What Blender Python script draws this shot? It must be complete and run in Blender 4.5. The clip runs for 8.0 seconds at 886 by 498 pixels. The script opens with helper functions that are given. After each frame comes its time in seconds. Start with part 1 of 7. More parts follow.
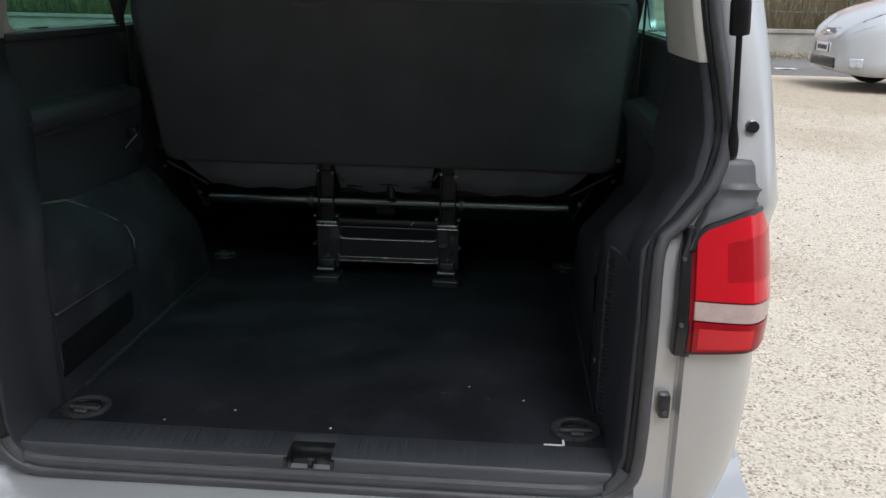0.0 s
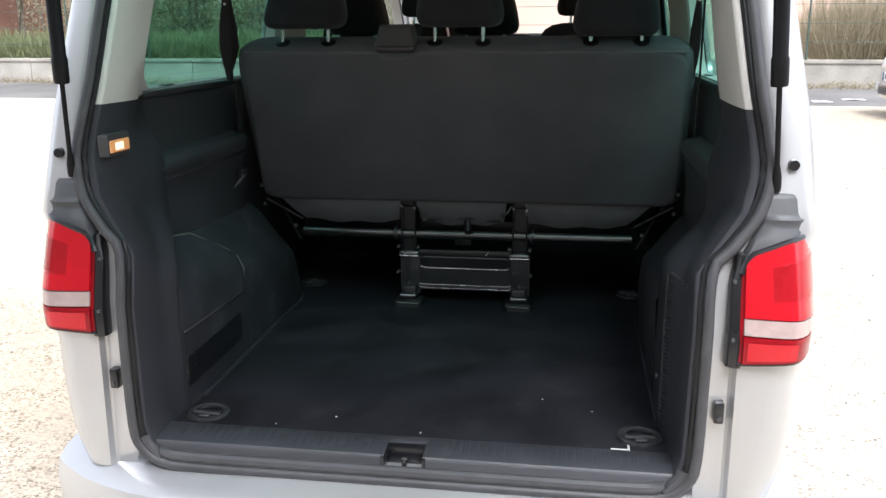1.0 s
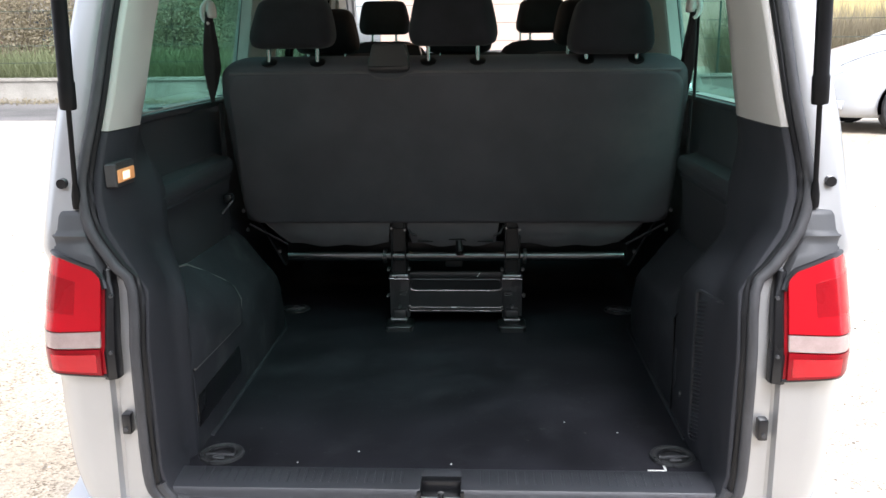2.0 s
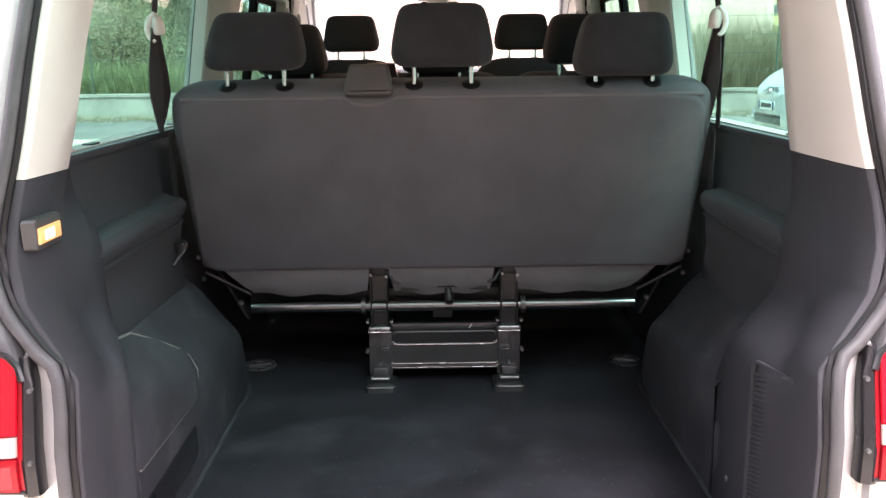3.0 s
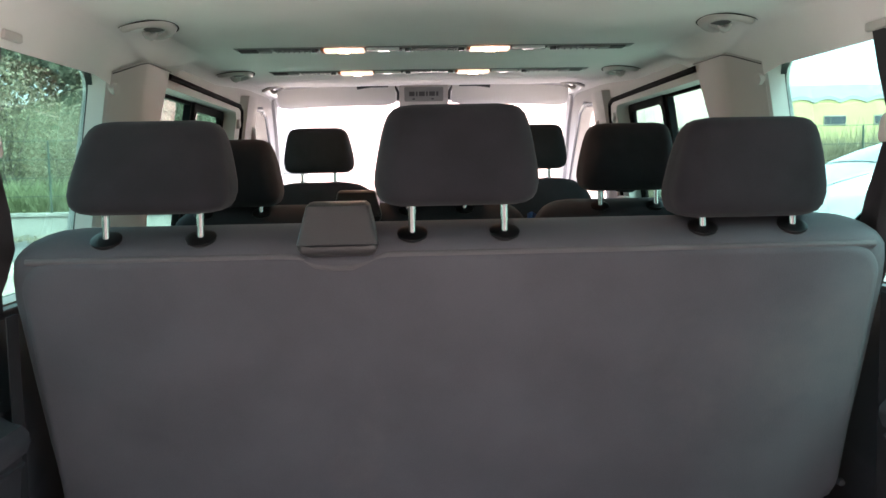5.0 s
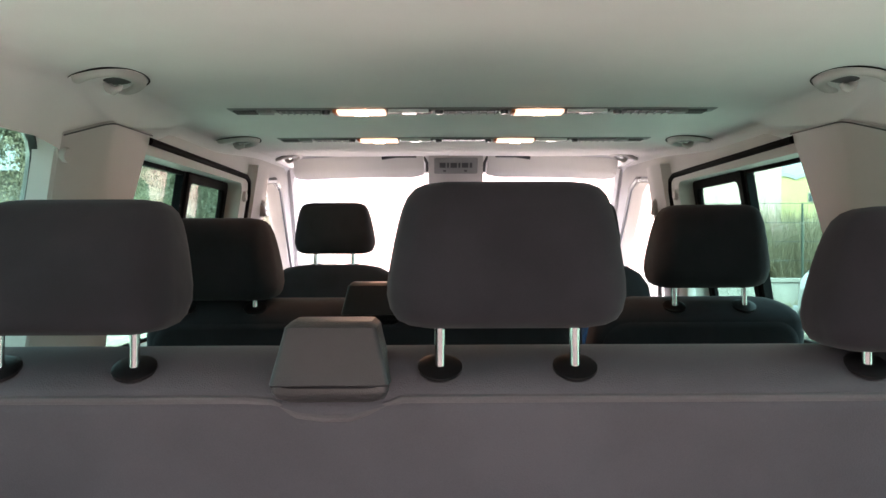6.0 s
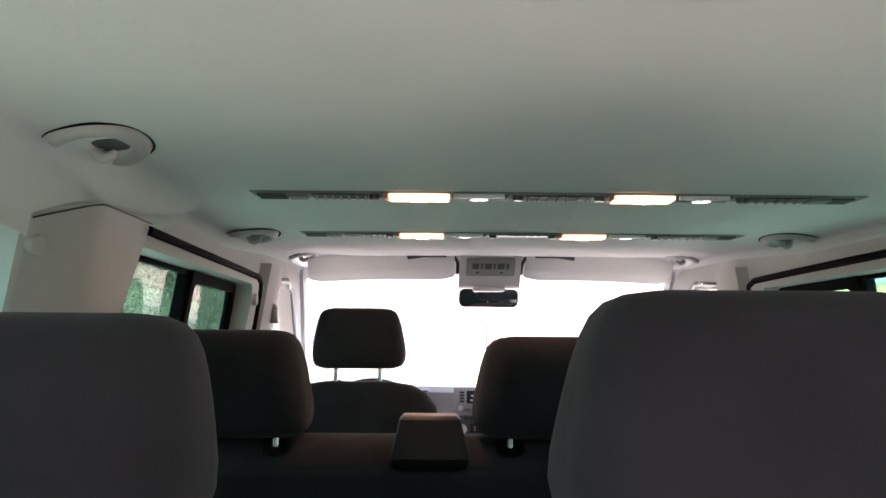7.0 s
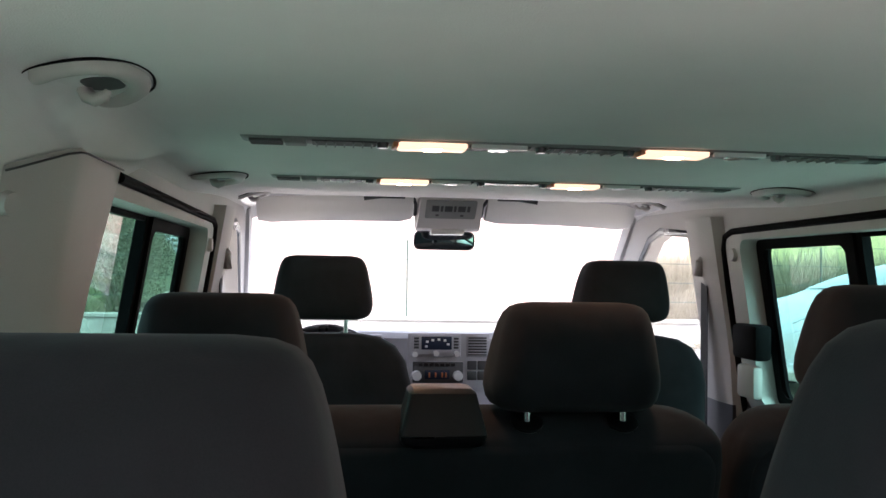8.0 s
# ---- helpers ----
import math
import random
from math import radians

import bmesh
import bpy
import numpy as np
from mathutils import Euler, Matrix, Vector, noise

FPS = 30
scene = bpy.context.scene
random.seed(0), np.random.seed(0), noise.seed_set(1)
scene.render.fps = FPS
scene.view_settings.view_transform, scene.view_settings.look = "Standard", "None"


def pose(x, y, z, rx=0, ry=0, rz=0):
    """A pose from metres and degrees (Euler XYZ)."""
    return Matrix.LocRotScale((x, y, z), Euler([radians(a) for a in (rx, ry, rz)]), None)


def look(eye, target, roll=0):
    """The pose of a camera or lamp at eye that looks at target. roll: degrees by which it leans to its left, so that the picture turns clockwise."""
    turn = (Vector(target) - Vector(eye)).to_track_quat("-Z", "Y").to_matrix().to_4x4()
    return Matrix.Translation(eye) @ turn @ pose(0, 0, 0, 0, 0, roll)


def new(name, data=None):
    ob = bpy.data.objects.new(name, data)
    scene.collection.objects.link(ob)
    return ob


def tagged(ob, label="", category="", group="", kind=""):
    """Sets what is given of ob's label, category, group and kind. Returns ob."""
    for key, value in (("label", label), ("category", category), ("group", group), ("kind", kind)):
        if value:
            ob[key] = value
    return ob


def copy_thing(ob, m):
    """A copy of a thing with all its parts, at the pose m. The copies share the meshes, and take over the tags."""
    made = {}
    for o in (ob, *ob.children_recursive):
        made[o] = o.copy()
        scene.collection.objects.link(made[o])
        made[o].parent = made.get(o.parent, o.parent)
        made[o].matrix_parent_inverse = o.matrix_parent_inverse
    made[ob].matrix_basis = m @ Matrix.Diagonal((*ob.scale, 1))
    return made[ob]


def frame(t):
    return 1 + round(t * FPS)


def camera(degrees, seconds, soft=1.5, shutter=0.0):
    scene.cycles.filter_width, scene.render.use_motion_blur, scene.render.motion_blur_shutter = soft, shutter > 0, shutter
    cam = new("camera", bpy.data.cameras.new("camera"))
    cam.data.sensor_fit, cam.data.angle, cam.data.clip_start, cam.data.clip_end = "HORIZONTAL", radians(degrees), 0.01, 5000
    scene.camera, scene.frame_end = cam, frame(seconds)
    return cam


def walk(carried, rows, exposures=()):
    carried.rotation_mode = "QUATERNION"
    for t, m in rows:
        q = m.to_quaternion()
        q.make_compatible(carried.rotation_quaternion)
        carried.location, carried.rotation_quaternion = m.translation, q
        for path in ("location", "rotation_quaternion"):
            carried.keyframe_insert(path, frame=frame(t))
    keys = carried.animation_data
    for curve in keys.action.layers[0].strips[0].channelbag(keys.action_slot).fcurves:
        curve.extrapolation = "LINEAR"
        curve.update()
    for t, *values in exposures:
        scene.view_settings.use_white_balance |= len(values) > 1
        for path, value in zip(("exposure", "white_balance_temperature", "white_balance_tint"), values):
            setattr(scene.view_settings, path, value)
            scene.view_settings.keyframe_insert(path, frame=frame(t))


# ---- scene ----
cam = camera(54.6, 8.0)
PATH = [
    (0, (0.379, -1.533, 1.481), (0.239, 0.379, 0.91), 1.0),
    (0.5, (0.397, -1.656, 1.509), (0.15, 0.253, 0.969), -0.4),
    (1, (0.366, -1.786, 1.534), (0.077, 0.13, 1.038), -0.3),
    (1.2, (0.321, -1.817, 1.534), (0.038, 0.104, 1.054), -0.2),
    (2.3, (0.039, -1.665, 1.55), (0.006, 0.283, 1.095), -0.8),
    (2.5, (0.021, -1.585, 1.553), (0.002, 0.365, 1.11), -0.8),
    (3, (-0.017, -1.37, 1.562), (-0.005, 0.583, 1.129), -0.7),
    (3.5, (-0.097, -1.115, 1.567), (-0.024, 0.841, 1.157), -0.9),
    (4, (-0.128, -0.915, 1.603), (-0.009, 1.052, 1.264), -1.5),
    (4.2, (-0.133, -0.821, 1.594), (0.006, 1.151, 1.297), -1.5),
    (5.3, (-0.068, -0.3, 1.603), (-0.009, 1.693, 1.454), -0.9),
    (5.5, (-0.08, -0.206, 1.623), (-0.017, 1.789, 1.499), -0.6),
    (6, (-0.078, 0.006, 1.639), (-0.064, 2.005, 1.621), -0.2),
    (6.5, (-0.11, 0.216, 1.657), (-0.163, 2.213, 1.759), -0.1),
    (7, (-0.222, 0.414, 1.67), (-0.19, 2.402, 1.889), 0.4),
    (7.5, (-0.304, 0.537, 1.676), (-0.133, 2.521, 1.865), 0.9),
    (8, (-0.377, 0.564, 1.725), (-0.139, 2.549, 1.782), 0.9),
]
EXPOSURES = [(0, 0.75, 6000, 10), (0.5, 1.68, 6000, 11), (1.0, 1.75, 6000, 12), (2.3, 1.95, 5950, 14), (2.7, 2.5, 6200, 20), (3.2, 3.62, 6750, 30), (3.6, 3.98, 6600, 29), (4.2, 3.78, 6400, 28),
             (5.3, 3.25, 6200, 29), (6.0, 3.4, 6350, 30), (6.5, 3.35, 6100, 27), (7.2, 3.1, 6050, 25), (8.0, 2.85, 5850, 22)]
walk(cam, [(t, look(eye, target, roll)) for t, eye, target, roll in PATH], EXPOSURES)

# ---- light: an overcast sky with a broad soft sun ----
SUN_UP, SUN_ROUND = 56.0, 158.0
world = bpy.data.worlds.new("overcast_sky")
scene.world = world
world.use_nodes = True
wn, wl = world.node_tree.nodes, world.node_tree.links
wn.clear()
sky = wn.new("ShaderNodeTexSky")
sky.sky_type, sky.sun_disc = "NISHITA", False
sky.sun_elevation, sky.sun_rotation = radians(SUN_UP), radians(SUN_ROUND)
sky.dust_density = 3.0
grey = wn.new("ShaderNodeHueSaturation")
grey.inputs["Saturation"].default_value = 0.18
back = wn.new("ShaderNodeBackground")
back.inputs["Strength"].default_value = 0.15
wo = wn.new("ShaderNodeOutputWorld")
wl.new(sky.outputs[0], grey.inputs["Color"])
wl.new(grey.outputs[0], back.inputs["Color"])
wl.new(back.outputs[0], wo.inputs["Surface"])

sun_data = bpy.data.lights.new("sun", "SUN")
sun_data.energy, sun_data.angle, sun_data.color = 1.2, radians(25), (1.0, 0.97, 0.92)
sun = new("sun", sun_data)
sun.matrix_world = look(
    (30 * math.sin(radians(SUN_ROUND)) * math.cos(radians(SUN_UP)), 30 * math.cos(radians(SUN_ROUND)) * math.cos(radians(SUN_UP)), 30 * math.sin(radians(SUN_UP))),
    (0, 0, 0))


# ---- materials ----
def surf(name, colour, rough=0.6, metal=0.0, vary=0.15, scale=6.0, grain=250.0, bump=0.15, coat=0.0, spec=0.5, dark=None, emit=None, rvary=0.1, depth=0.002):
    """A surface with stains at one scale, grain at another, and a fine relief."""
    m = bpy.data.materials.new(name)
    m.use_nodes = True
    n, l = m.node_tree.nodes, m.node_tree.links
    b = n["Principled BSDF"]
    co = n.new("ShaderNodeTexCoord")
    big, fine = n.new("ShaderNodeTexNoise"), n.new("ShaderNodeTexNoise")
    big.inputs["Scale"].default_value, big.inputs["Detail"].default_value = scale, 5.0
    fine.inputs["Scale"].default_value, fine.inputs["Detail"].default_value = grain, 2.0
    l.new(co.outputs["Object"], big.inputs["Vector"])
    l.new(co.outputs["Object"], fine.inputs["Vector"])
    low = dark or tuple(c * (1 - 2 * vary) for c in colour)
    mix = n.new("ShaderNodeMix")
    mix.data_type = "RGBA"
    ramp = n.new("ShaderNodeMapRange")
    ramp.inputs["From Min"].default_value, ramp.inputs["From Max"].default_value = 0.32, 0.68
    add = n.new("ShaderNodeMath")
    add.operation = "MULTIPLY_ADD"
    add.inputs[1].default_value, add.inputs[2].default_value = 0.35, -0.17
    both = n.new("ShaderNodeMath")
    both.operation = "ADD"
    l.new(fine.outputs["Fac"], add.inputs[0])
    l.new(big.outputs["Fac"], both.inputs[0])
    l.new(add.outputs[0], both.inputs[1])
    l.new(both.outputs[0], ramp.inputs["Value"])
    l.new(ramp.outputs[0], mix.inputs["Factor"])
    mix.inputs["A"].default_value, mix.inputs["B"].default_value = (*low, 1), (*colour, 1)
    l.new(mix.outputs["Result"], b.inputs["Base Color"])
    rr = n.new("ShaderNodeMapRange")
    rr.inputs["To Min"].default_value, rr.inputs["To Max"].default_value = max(0.02, rough - rvary), min(1.0, rough + rvary)
    l.new(big.outputs["Fac"], rr.inputs["Value"])
    l.new(rr.outputs[0], b.inputs["Roughness"])
    b.inputs["Metallic"].default_value = metal
    b.inputs["Specular IOR Level"].default_value = spec
    b.inputs["Coat Weight"].default_value = coat
    b.inputs["Coat Roughness"].default_value = 0.06
    if bump:
        bp = n.new("ShaderNodeBump")
        bp.inputs["Strength"].default_value, bp.inputs["Distance"].default_value = bump, depth
        l.new(fine.outputs["Fac"], bp.inputs["Height"])
        l.new(bp.outputs[0], b.inputs["Normal"])
    if emit:
        b.inputs["Emission Color"].default_value, b.inputs["Emission Strength"].default_value = (*emit[0], 1), emit[1]
    return m


def glass(name, tint, gloss=1.0):
    """A thin pane: light goes through tinted, and a share is mirrored."""
    m = bpy.data.materials.new(name)
    m.use_nodes = True
    n, l = m.node_tree.nodes, m.node_tree.links
    n.clear()
    t, g, f, x, o = (n.new("ShaderNode" + k) for k in ("BsdfTransparent", "BsdfGlossy", "LayerWeight", "MixShader", "OutputMaterial"))
    t.inputs["Color"].default_value = (*tint, 1)
    g.inputs["Roughness"].default_value, g.inputs["Color"].default_value = 0.02, (gloss, gloss, gloss, 1)
    rise, share = n.new("ShaderNodeMath"), n.new("ShaderNodeMath")
    rise.operation, share.operation = "POWER", "MULTIPLY_ADD"
    f.inputs["Blend"].default_value = 0.5
    rise.inputs[1].default_value, share.inputs[1].default_value, share.inputs[2].default_value = 5.0, 0.5, 0.02
    l.new(f.outputs["Facing"], rise.inputs[0])
    l.new(rise.outputs[0], share.inputs[0])
    l.new(share.outputs[0], x.inputs[0])
    l.new(t.outputs[0], x.inputs[1])
    l.new(g.outputs[0], x.inputs[2])
    l.new(x.outputs[0], o.inputs["Surface"])
    return m


M_SILVER = surf("silver_paint", (0.50, 0.502, 0.506), 0.36, 0.65, 0.03, 3, 1800, 0.02, coat=0.8, rvary=0.03)
M_RUBBER = surf("seal_rubber", (0.052, 0.052, 0.056), 0.5, 0, 0.15, 20, 300, 0.1, spec=0.5)
M_PLASTIC = surf("charcoal_plastic", (0.0385, 0.040, 0.046), 0.30, 0, 0.12, 5, 700, 0.25, rvary=0.05, spec=0.8)
M_PILLAR = surf("grained_pillar_plastic", (0.0275, 0.0285, 0.034), 0.58, 0, 0.12, 5, 700, 0.3, rvary=0.06, spec=0.3)
M_CARPET = surf("charcoal_felt", (0.0325, 0.034, 0.040), 0.9, 0, 0.2, 7, 420, 0.6, spec=0.15, depth=0.003)
M_MAT = surf("black_floor_mat", (0.0180, 0.0178, 0.0225), 0.6, 0, 0.25, 5, 380, 0.25, rvary=0.14, spec=0.18)


def smudge(m, pale, low, high, scale):
    """Dusty smudges with soft edges over a surface made by surf()."""
    n, l = m.node_tree.nodes, m.node_tree.links
    b = n["Principled BSDF"]
    old = b.inputs["Base Color"].links[0].from_socket
    co, dust, r, mix = n.new("ShaderNodeTexCoord"), n.new("ShaderNodeTexNoise"), n.new("ShaderNodeMapRange"), n.new("ShaderNodeMix")
    dust.inputs["Scale"].default_value, dust.inputs["Detail"].default_value, dust.inputs["Roughness"].default_value = scale, 7.0, 0.62
    r.inputs["From Min"].default_value, r.inputs["From Max"].default_value, r.inputs["To Max"].default_value = low, high, 0.55
    mix.data_type = "RGBA"
    mix.inputs["B"].default_value = (*pale, 1)
    l.new(co.outputs["Object"], dust.inputs["Vector"])
    l.new(dust.outputs["Fac"], r.inputs["Value"])
    l.new(r.outputs[0], mix.inputs["Factor"])
    l.new(old, mix.inputs["A"])
    l.new(mix.outputs["Result"], b.inputs["Base Color"])
    return m


smudge(M_MAT, (0.13, 0.127, 0.122), 0.66, 0.74, 55.0)
smudge(M_MAT, (0.036, 0.036, 0.042), 0.52, 0.78, 8.0)
smudge(M_CARPET, (0.08, 0.077, 0.076), 0.58, 0.78, 7.0)
M_CREAM = surf("pale_grey_trim", (0.48, 0.458, 0.432), 0.6, 0, 0.04, 4, 500, 0.15)
M_HEAD = surf("headliner_fabric", (0.78, 0.765, 0.745), 0.95, 0, 0.04, 3, 600, 0.3, spec=0.2)
M_CLOTH = surf("anthracite_seat_cloth", (0.029, 0.0295, 0.0345), 0.9, 0, 0.16, 9, 900, 0.08, spec=0.12, depth=0.003)
M_CLOTH.node_tree.nodes["Principled BSDF"].inputs["Sheen Weight"].default_value = 0.08
M_BACK = surf("seat_back_lining", (0.095, 0.095, 0.109), 0.75, 0, 0.10, 6, 550, 0.3, spec=0.2)
M_BACK.node_tree.nodes["Principled BSDF"].inputs["Sheen Weight"].default_value = 0.08
smudge(M_BACK, (0.125, 0.118, 0.124), 0.56, 0.74, 2.6)


def ripple(m, scale, depth):
    """Slow unevenness of a soft surface under its fine relief."""
    n, l = m.node_tree.nodes, m.node_tree.links
    b = n["Principled BSDF"]
    fine = b.inputs["Normal"].links[0].from_node
    co, wave, bp = n.new("ShaderNodeTexCoord"), n.new("ShaderNodeTexNoise"), n.new("ShaderNodeBump")
    wave.inputs["Scale"].default_value, wave.inputs["Detail"].default_value = scale, 2.5
    bp.inputs["Strength"].default_value, bp.inputs["Distance"].default_value = 1.0, depth
    l.new(co.outputs["Object"], wave.inputs["Vector"])
    l.new(wave.outputs["Fac"], bp.inputs["Height"])
    l.new(bp.outputs[0], fine.inputs["Normal"])


ripple(M_BACK, 3.0, 0.022)
ripple(M_CLOTH, 9.0, 0.007)
ripple(M_CARPET, 6.0, 0.012)
ripple(M_HEAD, 2.2, 0.012)
M_BELTBOX = surf("black_moulded_plastic", (0.05, 0.049, 0.051), 0.42, 0, 0.1, 12, 600, 0.3)
M_BLACKSTEEL = surf("black_painted_steel", (0.014, 0.014, 0.016), 0.34, 0.0, 0.2, 14, 200, 0.02, coat=0.0, spec=0.35)
M_TUBE = surf("polished_black_tube", (0.13, 0.128, 0.133), 0.2, 0.9, 0.06, 14, 200, 0.01, coat=0.8)
M_LEGSTEEL = surf("worn_black_pressed_steel", (0.085, 0.084, 0.089), 0.38, 0.8, 0.05, 18, 200, 0.0, coat=0.3, rvary=0.02)
M_CAPSTEEL = surf("worn_grey_hinge_steel", (0.26, 0.255, 0.265), 0.3, 0.85, 0.08, 18, 200, 0.02)
M_FASTENER = surf("dull_zinc_fastener", (0.30, 0.30, 0.31), 0.35, 0.9, 0.2, 40, 300, 0.05)
M_STRUT = surf("satin_black_strut", (0.009, 0.009, 0.010), 0.45, 0, 0.1, 30, 400, 0.0, spec=0.15)
M_COLLAR = surf("matt_black_collar", (0.010, 0.010, 0.011), 0.38, 0, 0.1, 30, 400, 0.1, spec=0.3)
M_CHROME = surf("polished_steel", (0.75, 0.74, 0.72), 0.15, 1.0, 0.06, 20, 300, 0.03, rvary=0.05)
M_TAILRED = surf("red_lens", (0.47, 0.004, 0.012), 0.25, 0, 0.06, 5, 500, 0.03, coat=0.8, spec=0.3, rvary=0.05)
M_TAILDEEP = surf("deep_red_lens", (0.24, 0.002, 0.007), 0.3, 0, 0.15, 9, 120, 0.1, coat=0.4, spec=0.25, rvary=0.05)
M_TAILMID = surf("shaded_red_lens", (0.34, 0.003, 0.009), 0.28, 0, 0.1, 9, 200, 0.05, coat=0.5, spec=0.3, rvary=0.05)
M_TAILCLEAR = surf("frosted_clear_lens", (0.40, 0.30, 0.28), 0.2, 0, 0.1, 30, 260, 0.3, coat=1.0)
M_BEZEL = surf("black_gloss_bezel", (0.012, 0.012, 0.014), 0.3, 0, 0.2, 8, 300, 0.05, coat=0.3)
M_GREYCAP = surf("dark_grey_cap_plastic", (0.062, 0.063, 0.067), 0.5, 0, 0.1, 9, 500, 0.2)
M_LAMP = surf("lit_lamp_lens", (0.9, 0.75, 0.5), 0.4, 0, 0.05, 40, 300, 0, emit=((1.0, 0.60, 0.34), 0.24))
M_LAMPHOT = surf("lit_bulb_glow", (1.0, 0.9, 0.7), 0.4, 0, 0.02, 40, 300, 0, emit=((1.0, 0.52, 0.26), 38.0))
M_BULBSMALL = surf("small_bulb_glow", (1.0, 0.9, 0.7), 0.4, 0, 0.02, 40, 300, 0, emit=((1.0, 0.66, 0.34), 0.4))
M_AMBER = surf("amber_edge_plastic", (0.5, 0.16, 0.05), 0.35, 0, 0.1, 40, 300, 0)
M_STRIP = surf("grey_lamp_housing", (0.24, 0.245, 0.24), 0.5, 0, 0.08, 20, 500, 0.1)
M_STRIPDARK = surf("dark_grey_louvre", (0.06, 0.063, 0.063), 0.5, 0, 0.1, 20, 500, 0.1)
M_CLEAR = surf("clear_reading_lens", (0.75, 0.75, 0.73), 0.15, 0, 0.05, 20, 300, 0.05, coat=0.6)
M_WEB = surf("black_belt_webbing", (0.022, 0.022, 0.025), 0.75, 0, 0.15, 10, 900, 0.5)
M_DASH = surf("mid_grey_dashboard", (0.46, 0.46, 0.49), 0.6, 0, 0.1, 6, 600, 0.25)
M_SILVERPLASTIC = surf("silver_plastic", (0.45, 0.45, 0.47), 0.4, 0.3, 0.06, 20, 500, 0.05)
M_SCREEN = surf("dark_display", (0.035, 0.045, 0.08), 0.15, 0, 0.1, 10, 200, 0, coat=0.6)
M_WHITEMARK = surf("white_print", (0.75, 0.75, 0.75), 0.5, 0, 0.03, 20, 300, 0)
M_BLUE = surf("blue_cloth", (0.03, 0.08, 0.20), 0.85, 0, 0.2, 12, 500, 0.4)
M_TINT = glass("green_privacy_glass", (0.46, 0.675, 0.62))
M_WIND = glass("clear_windscreen_glass", (0.96, 0.975, 0.965))
M_MIRROR = surf("mirror_glass", (0.85, 0.9, 0.88), 0.02, 1.0, 0.0, 2, 10, 0, rvary=0.0)
M_TYRE = surf("black_tyre_rubber", (0.025, 0.025, 0.026), 0.8, 0, 0.2, 15, 150, 0.3)
M_RIM = surf("silver_alloy", (0.24, 0.242, 0.245), 0.3, 0.8, 0.05, 10, 300, 0.03)
M_WHITE = surf("white_car_paint", (0.41, 0.42, 0.43), 0.3, 0, 0.02, 3, 500, 0.01, coat=0.9, rvary=0.03)
M_CARGLASS = surf("dark_car_glass", (0.018, 0.022, 0.024), 0.15, 0, 0.1, 2, 50, 0, coat=0.0, spec=0.2)
M_CARSCREEN = surf("sky_reflecting_windscreen", (0.30, 0.32, 0.33), 0.04, 0.6, 0.05, 2, 50, 0, coat=1.0, spec=1.0, rvary=0.02)
# for black frames, and for tubes that paint the shade in gaps
M_GAP = surf("black_rubber_gap_shade", (0.004, 0.004, 0.0045), 0.8, 0, 0.1, 20, 300, 0.1, spec=0.08)
# bright metal that paints the highlights on the leg plate's curved lips
M_LIPGLINT = surf("bright_lip_highlight", (0.60, 0.59, 0.60), 0.25, 1.0, 0.15, 30, 200, 0.03)
M_HEADLAMP = surf("headlamp_lens", (0.55, 0.56, 0.58), 0.1, 0.3, 0.2, 18, 90, 0.1, coat=1.0)
M_CONCRETE = surf("weathered_concrete", (0.35, 0.325, 0.28), 0.9, 0, 0.2, 1.6, 40, 0.4, depth=0.01)
M_ASPHALT = surf("worn_asphalt", (0.17, 0.16, 0.15), 0.85, 0, 0.3, 0.5, 60, 0.4, depth=0.01)
M_SALMON = surf("salmon_render", (0.60, 0.43, 0.36), 0.9, 0, 0.1, 0.3, 20, 0.3, depth=0.01)
M_BRICKRED = surf("old_red_brickwork", (0.42, 0.22, 0.16), 0.9, 0, 0.2, 0.5, 12, 0.4, depth=0.01)
M_YELLOW = surf("yellow_render", (0.48, 0.40, 0.18), 0.9, 0, 0.08, 0.4, 15, 0.2)
M_ROOFGREY = surf("grey_metal_roofing", (0.33, 0.34, 0.34), 0.6, 0, 0.1, 0.5, 20, 0.2)
M_DARKWIN = surf("dark_window_pane", (0.04, 0.05, 0.06), 0.15, 0, 0.2, 1, 20, 0)
M_POST = surf("green_fence_post", (0.05, 0.08, 0.06), 0.5, 0, 0.1, 8, 100, 0.1)
M_BARK = surf("grey_bark", (0.20, 0.17, 0.13), 0.95, 0, 0.25, 3, 30, 0.8, depth=0.02)
M_PAPER = surf("pale_rubbish", (0.6, 0.6, 0.58), 0.8, 0, 0.1, 6, 60, 0.1)


def leafy(name, a, b, solid_body=False):
    """Leaves: each leaf takes its own shade between a and b."""
    m = bpy.data.materials.new(name)
    m.use_nodes = True
    n, l = m.node_tree.nodes, m.node_tree.links
    geo, mix = n.new("ShaderNodeNewGeometry"), n.new("ShaderNodeMix")
    mix.data_type = "RGBA"
    mix.inputs["A"].default_value, mix.inputs["B"].default_value = (*a, 1), (*b, 1)
    l.new(geo.outputs["Random Per Island"], mix.inputs["Factor"])
    l.new(mix.outputs["Result"], n["Principled BSDF"].inputs["Base Color"])
    n["Principled BSDF"].inputs["Roughness"].default_value = 0.7
    # thin leaves let light through
    thin, both = n.new("ShaderNodeBsdfTranslucent"), n.new("ShaderNodeMixShader")
    both.inputs[0].default_value = 0.0 if solid_body else 0.4
    l.new(mix.outputs["Result"], thin.inputs["Color"])
    l.new(n["Principled BSDF"].outputs[0], both.inputs[1])
    l.new(thin.outputs[0], both.inputs[2])
    l.new(both.outputs[0], n["Material Output"].inputs["Surface"])
    return m


